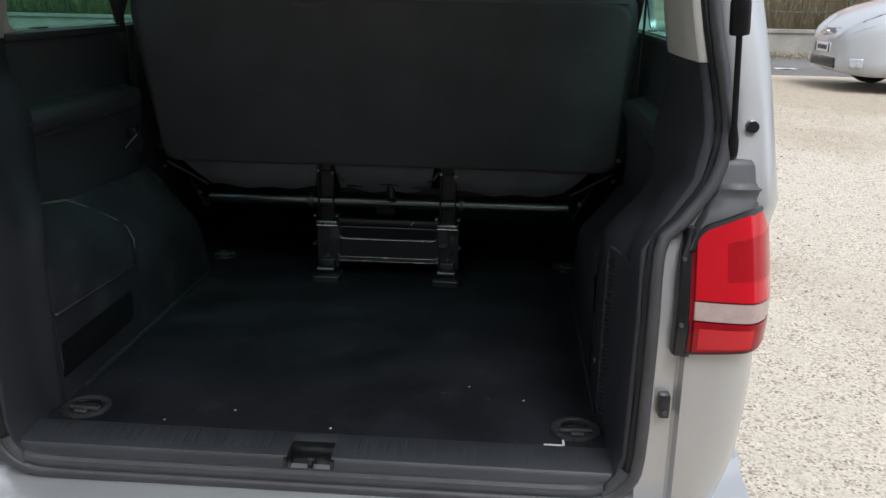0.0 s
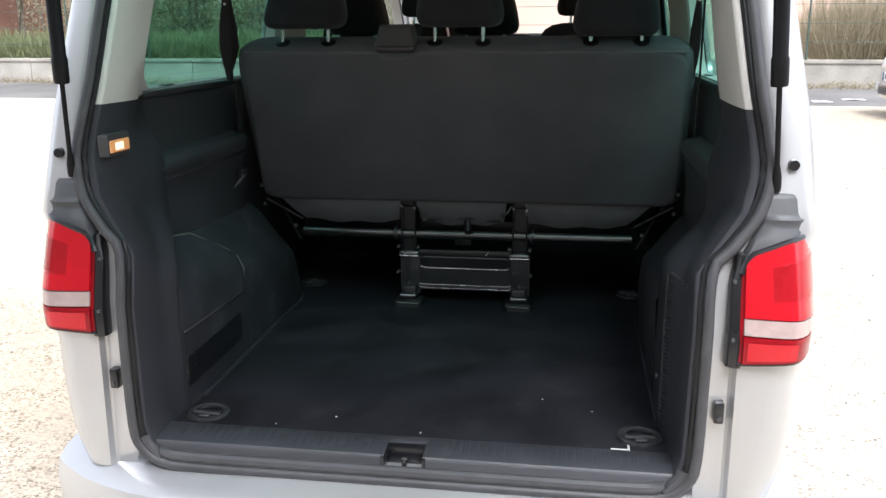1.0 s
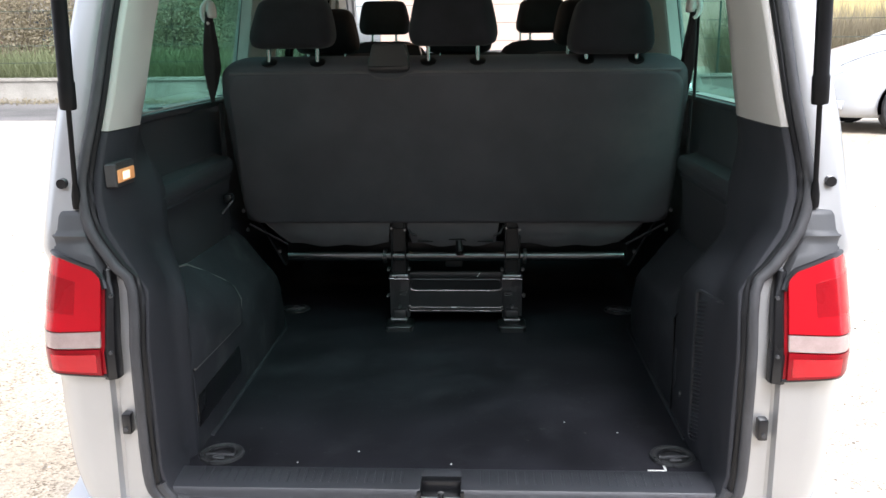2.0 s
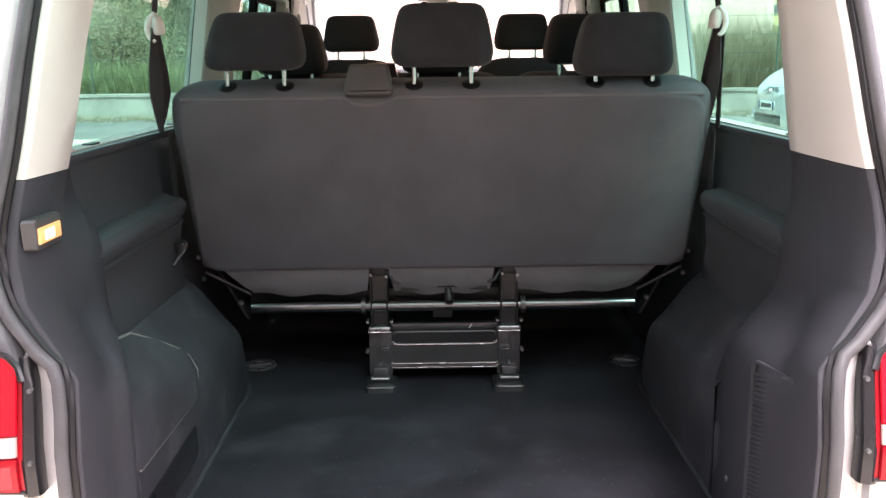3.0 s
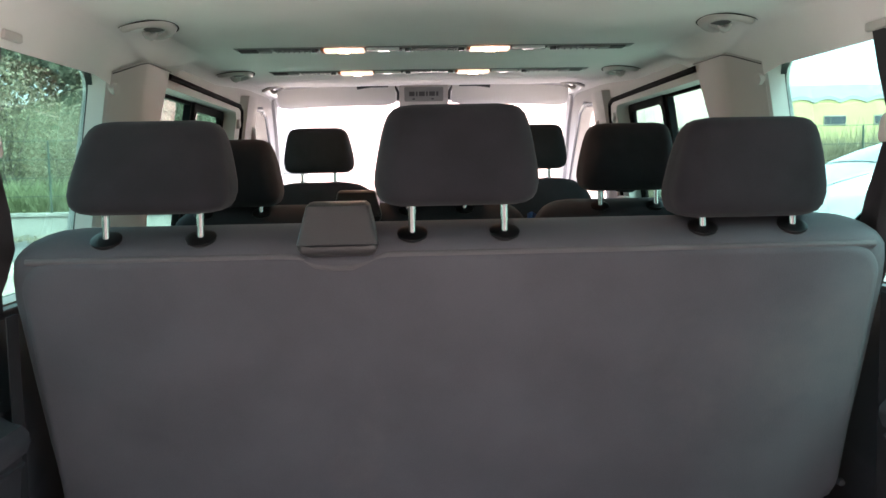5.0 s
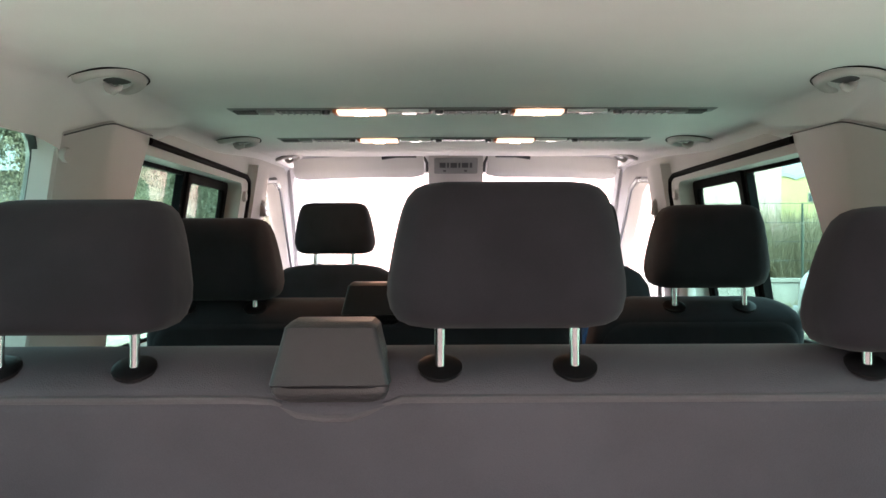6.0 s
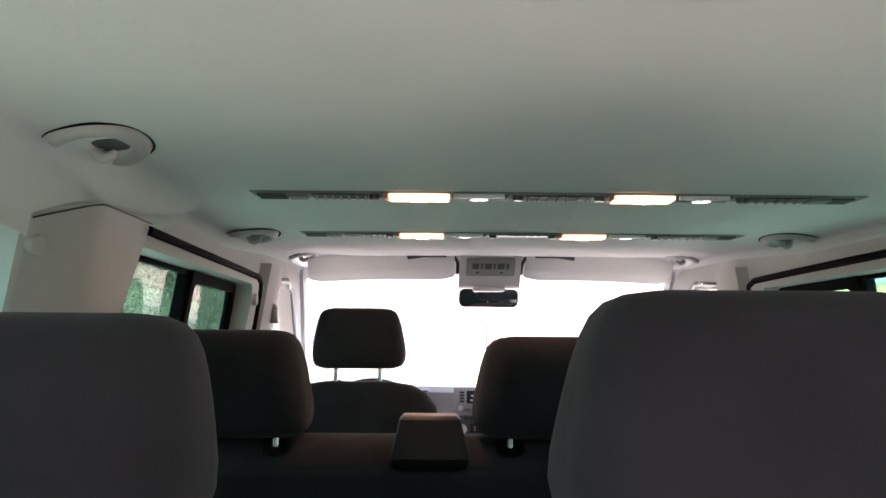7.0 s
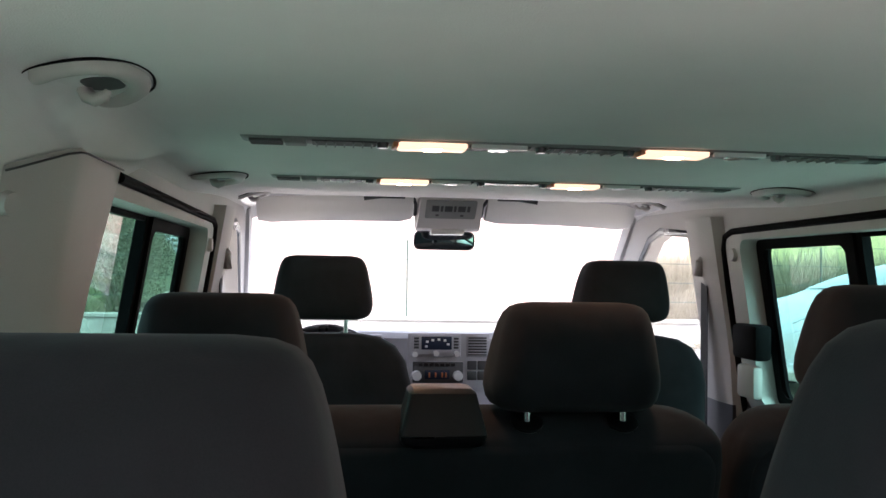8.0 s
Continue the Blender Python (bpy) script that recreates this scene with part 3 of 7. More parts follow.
for s in (-1, 1):
    bm = bmesh.new()
    sheet(bm, lamp_rows(s, 0.0, 1.0, 0, 1, -0.004), 0.03, (-s * 0.4, 0.9, 0))
    lamp = part("tail_lamp", bm, M_TAILDEEP, van, "red tail lamp with a clear band")
    for nm, f0, f1, m, out in (("upper_lens", 0.40, 0.995, M_TAILRED, 0.003), ("clear_band", 0.225, 0.385, M_TAILCLEAR, 0.003), ("lower_lens", 0.01, 0.21, M_TAILDEEP, 0.003)):
        part(nm, sheet(bmesh.new(), lamp_rows(s, 0.05, 0.985, f0, f1, out), 0.004, (-s * 0.3, 0.95, 0)), m, lamp)
    part("bulb_window", sheet(bmesh.new(), lamp_rows(s, 0.36, 0.96, 0.55, 0.84, 0.0036), 0.004, (-s * 0.3, 0.95, 0)), M_TAILMID, lamp)
    part("reflector", sheet(bmesh.new(), lamp_rows(s, 0.10, 0.62, 0.03, 0.17, 0.0036), 0.004, (-s * 0.3, 0.95, 0)), M_TAILRED, lamp)
    # black bezel between lamp and seal
    bm = bmesh.new()
    rows = []
    for z in (0.838, 0.845, 0.9, 0.97, 1.03, 1.05, 1.075):
        x0 = min(seal_x(z) + 0.040, 0.712)
        rows.append([(s * x0, rear_y(z) + 0.004, z), (s * (x0 + 0.004), rear_y(z) - 0.004, z), (s * 0.722, rear_y(z) - 0.010, z), (s * 0.732, rear_y(z) - 0.006, z)])
    bezel = part("lamp_bezel", sheet(bm, rows, 0.03, (0, 1, 0)), M_BEZEL, van, "black lamp surround")
    for z in (0.90, 1.02):
        bm = bmesh.new()
        rod(bm, (s * 0.713, rear_y(z) - 0.012, z), (s * 0.713, rear_y(z) + 0.01, z), 0.004)
        part("screw", bm, M_GREYCAP, bezel)
    for end, r in ((-1, 0.007), (0, 0.004)):
        part("lamp_gasket", tube(bmesh.new(), [row[end] for row in lamp_rows(s, 0.0, 1.0, 0, 1, -0.003, 20)], r, 8), M_BEZEL, bezel)
    # grey cap over the lamp, under the strut
    bm = bmesh.new()
    rows = []
    for z, xi, xo, y in ((1.040, 0.716, 0.742, 0.004), (1.060, 0.727, 0.762, 0.0), (1.078, 0.738, 0.792, -0.002), (1.096, 0.750, 0.820, -0.002), (1.114, 0.762, 0.840, 0.0), (1.128, 0.770, 0.846, 0.004),
                         (1.140, 0.776, 0.850, 0.004), (1.147, 0.780, 0.850, 0.000), (1.151, 0.781, 0.848, 0.004), (1.160, 0.782, 0.846, 0.006), (1.188, 0.783, 0.843, 0.006), (1.199, 0.784, 0.841, 0.009), (1.204, 0.786, 0.839, 0.03)):
        yy = rear_y(z) + y - 0.012
        xi -= lerp([(1.05, 0.0), (1.11, 0.012), (1.16, 0.016)], z)
        k = 0.012 if xo > 0.84 else 0.003
        rows.append([(s * xi, yy + 0.012, z), (s * (xi + 0.006), yy + 0.002, z), (s * (xi * 0.5 + xo * 0.5), yy, z), (s * (xo - 0.014), yy + 0.3 * k, z), (s * (xo - 0.002), yy + k, z), (s * (xo + 0.003), yy + 4.5 * k, z)])
    part("strut_cap", sheet(bm, rows, 0.03, (0, 1, 0)), M_GREYCAP, van, "dark grey plastic cap above the lamp", 50)
    # gas strut
    def along(z):
        f = (z - 1.205) / 0.4
        return (s * (0.790 - 0.036 * f), 0.055 - 0.055 * f, z)
    bm = bmesh.new()
    rod(bm, along(1.235), along(1.44), 0.0055)
    strut = part("gas_strut", bm, M_STRUT, van, "black gas strut holding the tailgate")
    bm = bmesh.new()
    tube(bm, [along(1.422), along(1.428), along(1.475), along(1.48), along(2.03)], [0.0165, 0.0175, 0.0175, 0.0155, 0.0155], 16)
    part("cylinder", bm, M_STRUT, strut)
    bm = bmesh.new()
    tube(bm, [along(1.205), along(1.215), along(1.235), along(1.245), along(1.26)], [0.008, 0.0095, 0.0095, 0.008, 0.006], 12)
    part("ball_socket", bm, M_STRUT, strut)
    bm = bmesh.new()
    rod(bm, (s * 0.822, 0.058, 1.258), (s * 0.822, 0.084, 1.258), 0.011, 0.013)
    part("rubber_buffer", bm, M_BEZEL, van)
    # clip on the jamb
    bm = bmesh.new()
    rbox(bm, s * 0.688, s * 0.709, -0.016, 0.012, 0.704, 0.753, 0.004)
    clip = part("jamb_clip", bm, M_BEZEL, van)
    bm = bmesh.new()
    rod(bm, (s * 0.6985, -0.021, 0.718), (s * 0.6985, -0.010, 0.718), 0.005)
    part("screw", bm, M_GREYCAP, clip)

# wheels
for s in (-1, 1):
    for y in (0.98, 4.0):
        up = ground_z(0, y)
        bm = bmesh.new()
        prof = [(0.20, -0.09), (0.27, -0.10), (0.315, -0.095), (0.328, -0.07), (0.33, 0), (0.328, 0.07), (0.315, 0.095), (0.27, 0.10), (0.20, 0.09)]
        rings = [[(s * 0.79 + w, y + r * math.cos(k * math.pi / 16), 0.33 + up + r * math.sin(k * math.pi / 16)) for r, w in prof] for k in range(33)]
        loft(bm, rings, closed=True, cap=False)
        tyre = part("tyre", bm, M_TYRE, van)
        bm = bmesh.new()
        rod(bm, (s * 0.76, y, 0.33 + up), (s * 0.87, y, 0.33 + up), 0.205, 0.19, 24)
        part("rim", bm, M_RIM, tyre)

# ---- setting inside: floor, headliner, walls ----
bm = box(-0.735, 0.735, 0.075, 4.05, 0.53, FLOOR, 0.004, 1)
solid("floor", bm, M_MAT, "scuffed black rubber floor mat in the load bay", "floor", "structure")

bm = bmesh.new()
xs_ = [0.728 * k / 14 for k in range(-14, 15)]
xs_ = sorted(set(xs_ + [-0.705, -0.685, -0.68, -0.66, -0.65, -0.64, 0.64, 0.65, 0.66, 0.68, 0.685, 0.705, -0.72, -0.71, -0.695, -0.67, -0.63, 0.63, 0.67, 0.695, 0.71, 0.72]))
rows = [[(x, y, head_z(x, y)) for x in xs_] for y in sorted([0.20 + 0.12 * k for k in range(28)] + [1.42 + 0.03 * k for k in range(23)]) + [3.5, 3.56, 3.62, 3.68, 3.745]]
rows[0] = [(x, y, z - 0.02) for x, y, z in rows[0]]
sheet(bm, rows, 0.012, (0, 0, 1))
solid("ceiling", bm, M_HEAD, "pale grey fabric headliner of a van", "ceiling", "structure", angle=60)

SILL_PROFILE = [(0.094, 0.560), (0.088, 0.576), (0.080, 0.5785), (0.012, 0.574), (0.000, 0.570), (-0.006, 0.56), (-0.012, 0.532), (-0.020, 0.522), (0.03, 0.51), (0.09, 0.51)]
sill = thing("door_sill", (0, 0.04, 0.51), "ribbed charcoal plastic loading sill with a latch recess", "sill", kind="structure")
bm = bmesh.new()
for x0, x1 in ((-0.655, -0.046), (0.046, 0.655)):
    loft(bm, [[(x, y, z) for y, z in SILL_PROFILE] for x in (x0, x0 + 0.004, x1 - 0.004, x1)])
loft(bm, [[(x, y + (0.052 if y < 0.03 else 0), z) for y, z in SILL_PROFILE] for x in (-0.046, 0.046)])
part("sill_cover", bm, M_PLASTIC, sill)
bm = bmesh.new()
rbox(bm, -0.052, 0.052, 0.036, 0.06, 0.505, 0.572, 0.002)
rbox(bm, -0.046, 0.046, -0.012, 0.055, 0.505, 0.520, 0.002)
for e in (-0.049, 0.049):
    rbox(bm, e - 0.004, e + 0.004, -0.010, 0.05, 0.515, 0.568, 0.002)
rbox(bm, -0.048, 0.048, -0.020, -0.010, 0.503, 0.536, 0.003)
part("latch_recess", bm, M_BEZEL, sill)
bm = bmesh.new()
tube(bm, [(-0.016, 0.02, 0.52), (-0.016, 0.002, 0.534), (0.016, 0.002, 0.534), (0.016, 0.02, 0.52)], 0.005, 10)
rod(bm, (0, 0.012, 0.522), (0, 0.012, 0.556), 0.009, 0.007)
part("striker", bm, M_CHROME, sill, "bright steel latch striker")
rib_mesh = link_mesh("sill_rib", loft(bmesh.new(), [[(-w, y, z - 0.002), (-w * 0.6, y, z + h), (w * 0.6, y, z + h), (w, y, z - 0.002)] for y, z, w, h in ((0.018, 0.5744, 0.003, 0.0), (0.022, 0.5747, 0.0045, 0.0012), (0.072, 0.578, 0.0045, 0.0012), (0.078, 0.5784, 0.003, 0.0))]), M_PLASTIC)
for k in range(56):
    x = -0.56 + 0.0204 * k
    if abs(x) < 0.075:
        continue
    rib = new("sill_rib", rib_mesh)
    rib.parent, rib.matrix_parent_inverse = sill, Matrix.Translation(-sill.location)
    rib.location = (x, 0, 0)

for s, side in ((-1, "left"), (1, "right")):
    wall = thing("wall_" + side, (s * 0.75, 2.0, FLOOR), "charcoal moulded side lining with a pale upper frame", "wall", kind="structure")
    # lower lining, with the arm ledge
    bm = bmesh.new()
    prof = [(0.725, 0.55), (0.722, 0.80), (0.718, 1.00), (0.722, 1.06), (0.715, 1.13), (0.708, 1.142), (0.713, 1.146), (0.713, 1.154), (0.705, 1.158), (0.698, 1.178),
            (0.700, 1.192), (0.710, 1.203), (0.760, 1.210), (0.768, 1.220), (0.782, 1.345), (0.790, 1.362), (0.806, 1.371), (0.86, 1.372)]
    rows = []
    for y in (0.30, 0.42, 0.55, 0.70, 0.85, 0.935, 0.955, 0.975, 1.2, 1.6, 2.2, 3.0, 3.6, 4.1):
        keep = lerp([(0.30, 1), (0.935, 1), (0.975, 0), (4.1, 0)], y)
        rows.append([(s * (x if z < 1.0 or z > 1.215 else x * keep + 0.765 * (1 - keep)), y, z) for x, z in prof])
    part("lower_lining", sheet(bm, rows, 0.012, (s, 0, 0)), M_PLASTIC, wall)
    # upper frame with window openings
    bm = bmesh.new()
    outer = [(0.40, 1.372), (4.42, 1.372), (3.70, 1.945), (2.9, 1.93), (1.9, 1.91), (0.40, 1.87)]
    holes = [rounded(0.525, 0.228, 0.05, 4, 0.965, 1.607), rounded(0.5925, 0.224, 0.045, 4, 2.25, 1.607), [(3.17, 1.40), (3.17, 1.85), (3.40, 1.868), (3.50, 1.845), (4.22, 1.41)]]
    plate(bm, outer, holes, lambda u, v: (s * side_x(v), u, v), (s * 0.0452, 0, 0))
    part("upper_lining", bm, M_CREAM, wall)
    bm = bmesh.new()
    rbox(bm, s * 0.776, s * 0.855, 0.41, 1.50, 1.356, 1.3755, 0.006)
    part("window_ledge", bm, M_PLASTIC, wall)
    # rear pillar: charcoal below, pale above
    def pillar_rows(zs):
        rows = []
        for z in zs:
            k1 = min(1, max(0, (z - 0.96) / 0.14))
            k1 = k1 * k1 * (3 - 2 * k1)
            k2 = min(1, max(0, (z - 1.20) / 0.15))
            k2 = k2 * k2 * (3 - 2 * k2)
            sx, ry = seal_x(z), rear_y(z)
            if s < 0:
                lowp = [(0.640, 0.105), (0.618, 0.135), (0.608, 0.155), (0.604, 0.17), (0.610, 0.185)]
            else:
                e = lerp([(0.86, 0.445), (1.0, 0.36)], z)
                lowp = [(0.640, 0.105), (0.614, 0.15), (0.603, 0.22), (0.602, 0.32), (0.604, e)]
            w = side_x(max(z, 1.37)) - 0.01
            if s < 0:
                midp = [(0.718, 0.14), (0.706, 0.19), (0.700, 0.24), (0.697, 0.29), (0.699, 0.34)]
                high = [(sx - 0.047, ry + 0.10), (sx - 0.048, ry + 0.16), (w - 0.024, 0.30), (w - 0.014, 0.39), (w + 0.012, 0.42)]
            else:
                midp = [(0.718, 0.14), (0.706, 0.20), (0.698, 0.28), (0.694, 0.35), (0.702, 0.39)]
                high = [(sx - 0.046, ry + 0.10), (sx - 0.047, ry + 0.18), (sx - 0.046, 0.36), (sx - 0.042, 0.415), (w + 0.012, 0.455)]
            wide = lerp([(1.0, 0.032), (1.2, 0.040)], z)
            row = [(s * (sx - 0.016), ry + 0.014, z), (s * (sx - 0.022), ry + 0.004, z), (s * (sx - wide + 0.002), ry + 0.004, z), (s * (sx - wide), ry + 0.007, z)]
            for k, (a, b, d) in enumerate(zip(lowp, midp, high)):
                x = (a[0] * (1 - k1) + b[0] * k1) * (1 - k2) + d[0] * k2
                row.append((s * (min(x, sx - wide - 0.001) if k == 0 else x), (a[1] * (1 - k1) + b[1] * k1) * (1 - k2) + d[1] * k2, z))
            rows.append(row)
        return rows
    part("rear_pillar_lower", sheet(bmesh.new(), pillar_rows([0.53, 0.56, 0.62, 0.7, 0.8, 0.86, 0.9, 0.94, 0.97, 1.0, 1.03, 1.06, 1.09, 1.12, 1.16, 1.2, 1.23, 1.26, 1.29, 1.32, 1.366]), 0.006, (s * 0.7, 0.7, 0)), M_PILLAR, wall, "charcoal rear pillar lining", 60)
    part("rear_pillar_upper", sheet(bmesh.new(), pillar_rows([1.368, 1.43, 1.5, 1.6, 1.7, 1.8, 1.86, 1.90]), 0.006, (s * 0.7, 0.7, 0)), M_CREAM, wall, "pale grey rear pillar trim", 60)
    # centre pillar behind the sliding door: trim below its seam, headliner above
    tops = (1.829, 1.834, 1.860, 1.865, 1.867, 1.878, 1.880, 1.881)
    rings = []
    for z, ridge, front, fy in ((1.30, 0.728, 0.746, 1.69), (1.55, 0.715, 0.733, 1.748), (1.70, 0.703, 0.722, 1.812), (1.80, 0.692, 0.713, 1.862), (1.90, 0.679, 0.704, 1.90)):
        w = side_x(z) + 0.006
        ring = ((w, 1.485), (w - 0.010, 1.495), (ridge + 0.010, 1.585), (ridge + 0.001, 1.605), (ridge, 1.63), (front - 0.001, fy - 0.004), (front + 0.003, fy), (max(w, front + 0.012), fy + 0.012))
        rings.append([(s * x, y, z if z < 1.9 else top) for (x, y), top in zip(ring, tops)])
    part("centre_pillar", loft(bmesh.new(), rings), M_CREAM, wall, "pale grey centre pillar trim", 50)
    top = rings[-1]
    part("pillar_seam", tube(bmesh.new(), [(x - s * 0.002, y - 0.002, z - 0.006) for x, y, z in top[:7]], 0.0014, 6), M_STRIPDARK, wall, "dark seam under the headliner")
    bm = bmesh.new()
    rod(bm, (s * 0.742, 1.51, 1.795), (s * 0.715, 1.50, 1.79), 0.018, 0.012, 14)
    part("coat_hook", bm, M_CREAM, wall)
    # the sliding door gap's shade drawn as a black tube, and the pale surround of its window
    gap = [(1.885, 1.860), (2.20, 1.858), (2.60, 1.856), (2.84, 1.854), (2.885, 1.842), (2.905, 1.806), (2.912, 1.70), (2.915, 1.45), (2.915, 1.20)]
    bm = bmesh.new()
    tube(bm, [(s * (side_x(v) - 0.014), u, v) for u, v in gap], 0.009, 8, up=(1, 0, 0))
    part("door_gap_shade", bm, M_GAP, wall, "black line painting the shade in the sliding door gap")
    bm = bmesh.new()
    plate(bm, rounded(0.625, 0.250, 0.05, 4, 2.268, 1.600), [rounded(0.560, 0.226, 0.035, 4, 2.25, 1.604)], lambda u, v: (s * (side_x(v) - 0.014), u, v), (s * 0.058, 0, 0))
    part("sliding_door_frame", bm, M_CREAM, wall, "pale grey sliding door window surround")
    bm = bmesh.new()
    rod(bm, (s * (side_x(1.79) - 0.013), 2.845, 1.79), (s * (side_x(1.79) - 0.024), 2.845, 1.79), 0.020, 0.016, 18)
    part("frame_cap", bm, M_CREAM, wall)
    # front door pillar
    bm = bmesh.new()
    rings = []
    for z in (1.2, 1.5, 1.8, 1.9):
        w = side_x(max(z, 1.37))
        rings.append([(s * x, y, z) for x, y in ((w + 0.004, 2.91), (w - 0.03, 2.93), (w - 0.04, 3.0), (w - 0.035, 3.10), (w - 0.015, 3.14), (w + 0.004, 3.15))])
    part("door_pillar", loft(bm, rings), M_CREAM, wall, "pale grey door pillar trim", 50)
    bm = bmesh.new()
    rings = [[(s * x, y, z) for x, y in ((0.80, 2.925), (0.752, 2.926), (0.742, 3.0), (0.745, 3.11), (0.765, 3.155), (0.80, 3.16))] for z in (1.0, 1.36)]
    part("pillar_foot", loft(bm, rings), M_PLASTIC, wall, "charcoal foot of the door pillar", 50)
    bm = bmesh.new()
    rbox(bm, s * 0.712, s * 0.735, 2.985, 3.055, 1.74, 1.83, 0.008)
    tube(bm, [(s * 0.708, 3.02, 1.79), (s * 0.69, 3.02, 1.77), (s * 0.69, 3.03, 1.73)], 0.013, 8)
    part("belt_anchor", bm, M_CREAM, wall)
    bm = bmesh.new()
    sheet(bm, [[(s * 0.704, 2.995, z), (s * 0.704, 3.04, z)] for z in (1.76, 1.5, 1.2)], 0.003, (s, 0, 0))
    part("belt_webbing", bm, M_WEB, wall)
    bm = bmesh.new()
    rbox(bm, s * 0.715, s * 0.765, 2.72, 2.86, 1.505, 1.60, 0.012)
    part("door_grip", bm, M_GAP, wall, "black door grip")
    part("door_latch", box(s * 0.72, s * 0.75, 2.74, 2.84, 1.40, 1.49, 0.01), M_CREAM, wall, "pale door latch plate")
    # wheel arch housing
    bm = bmesh.new()
    y0 = 0.40 if s > 0 else 0.17
    rings = []
    for y in (y0, y0 + 0.06, 0.60, 0.80, 0.95, 1.02, 1.08, 1.12, 1.15, 1.17, 1.18):
        h = lerp([(0.2, 0.85), (0.95, 0.838), (1.02, 0.825), (1.08, 0.79), (1.12, 0.745), (1.15, 0.69), (1.17, 0.64), (1.18, 0.59)], y)
        up = (h - 0.57) / 0.27
        xi = 0.606 + 0.02 * (1 - up)
        rings.append([(s * 0.74, y, 0.56), (s * xi, y, 0.56), (s * (xi - 0.004), y, 0.57 + (h - 0.57) * 0.6), (s * (xi + 0.002), y, h - 0.028 * up), (s * (xi + 0.012), y, h - 0.008 * up),
                      (s * (xi + 0.03), y, h + 0.012 * up), (s * 0.70, y, h + 0.10 * up), (s * 0.74, y, h + 0.14 * up)])
    part("wheel_arch_cover", loft(bm, rings), M_CARPET, wall, "felt-covered wheel arch", 50)
    bm = bmesh.new()
    tube(bm, [(s * 0.601, 0.26, 0.572), (s * 0.601, 0.7, 0.572), (s * 0.601, 1.12, 0.572), (s * 0.62, 1.19, 0.572), (s * 0.70, 1.2, 0.572)], 0.006, 6)
    part("lining_edge", bm, M_CARPET, wall)
    if s < 0:
        bm = bmesh.new()
        rows = []
        for y in (0.165, 0.175, 0.3, 0.44, 0.53, 0.560, 0.578, 0.586):
            e = 0.007 if 0.17 < y < 0.58 else 0.0
            t = 0.05 * (0.58 - y) / 0.42
            reach = lerp([(0.165, 0.704), (0.44, 0.704), (0.53, 0.672), (0.578, 0.632), (0.586, 0.624)], y)
            top = [(0.618, 0.868), (0.64, 0.893), (0.704, 0.958)]
            rows.append([(s * (0.6035 - e), y, 0.775 + 0.3 * t), (s * (0.6030 - e), y, 0.80 + t * 0.6), (s * (0.604 - e), y, 0.842 + t)]
                        + [(s * (min(x, reach) - e * (x < 0.7)), y, lerp(top, min(x, reach)) + t + e) for x, z in top])
        part("storage_lid", sheet(bm, rows, 0.004, (s, 0, -0.5)), M_CARPET, wall, "felt-covered storage lid", 50)
        # black slab on the lining paints the shade inside the pocket
        bm = bmesh.new()
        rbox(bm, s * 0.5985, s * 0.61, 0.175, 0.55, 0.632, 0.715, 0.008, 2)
        part("pocket_shade", bm, M_BEZEL, wall, "black slab painting the shade of the pocket")
        bm = bmesh.new()
        tube(bm, [(s * 0.600, 0.572, 0.775), (s * 0.600, 0.588, 0.84), (s * 0.618, 0.592, 0.872), (s * 0.64, 0.572, 0.90), (s * 0.675, 0.522, 0.938), (s * 0.700, 0.45, 0.977), (s * 0.704, 0.36, 0.99), (s * 0.704, 0.22, 1.005)], 0.0032, 6)
        tube(bm, [(s * 0.5995, 0.17, 0.787), (s * 0.5995, 0.45, 0.778), (s * 0.600, 0.572, 0.775)], 0.0028, 6)
        part("lid_seam", bm, surf("grey_felt_edge", (0.12, 0.115, 0.112), 0.6, 0, 0.1, 20, 400, 0.1), wall)
    else:
        bm = bmesh.new()
        plate(bm, rounded(0.062, 0.190, 0.014, 3, 0.163, 0.79), [rounded(0.0555, 0.184, 0.01, 3, 0.163, 0.79)], lambda u, v: (s * (0.598 + 0.30 * (0.222 - u)), u, v), (s * 0.008, 0, 0))
        grille = part("vent_grille", bm, M_PLASTIC, wall, "slatted vent grille")
        bm = bmesh.new()
        plate(bm, rounded(0.058, 0.186, 0.01, 3, 0.163, 0.79), [], lambda u, v: (s * (0.602 + 0.30 * (0.222 - u)), u, v), (s * 0.003, 0, 0))
        part("grille_back", bm, M_BEZEL, grille)
        slat_mesh = link_mesh("slat", box(-0.0035, 0.0035, -0.054, 0.054, -0.0022, 0.0022, 0.001, 1), M_PLASTIC)
        for k in range(36):
            slat = new("slat", slat_mesh)
            slat.parent = grille
            slat.matrix_basis = pose(s * 0.6175, 0.163, 0.615 + 0.010 * k, -14, 0, 16.7)
        bm = bmesh.new()
        rod(bm, (s * 0.606, 0.335, 0.665), (s * 0.598, 0.335, 0.665), 0.009, 0.007)
        part("trim_stud", bm, M_GREYCAP, wall)
        bm = bmesh.new()
        tube(bm, [(s * 0.601, 0.43, 0.58), (s * 0.601, 0.432, 0.84), (s * 0.606, 0.40, 0.868), (s * 0.618, 0.34, 0.92)], 0.003, 6)
        part("cover_seam", bm, M_BEZEL, wall)
    # catch beside the seat
    if s < 0:
        bm = bmesh.new()
        tube(bm, [(s * 0.714, 0.83, 1.04), (s * 0.690, 0.86, 1.075), (s * 0.690, 0.88, 1.085), (s * 0.715, 0.90, 1.075)], 0.006, 8)
        rbox(bm, s * 0.690, s * 0.716, 0.86, 0.90, 1.065, 1.095, 0.006)
        part("catch_hook", bm, M_BEZEL, wall)


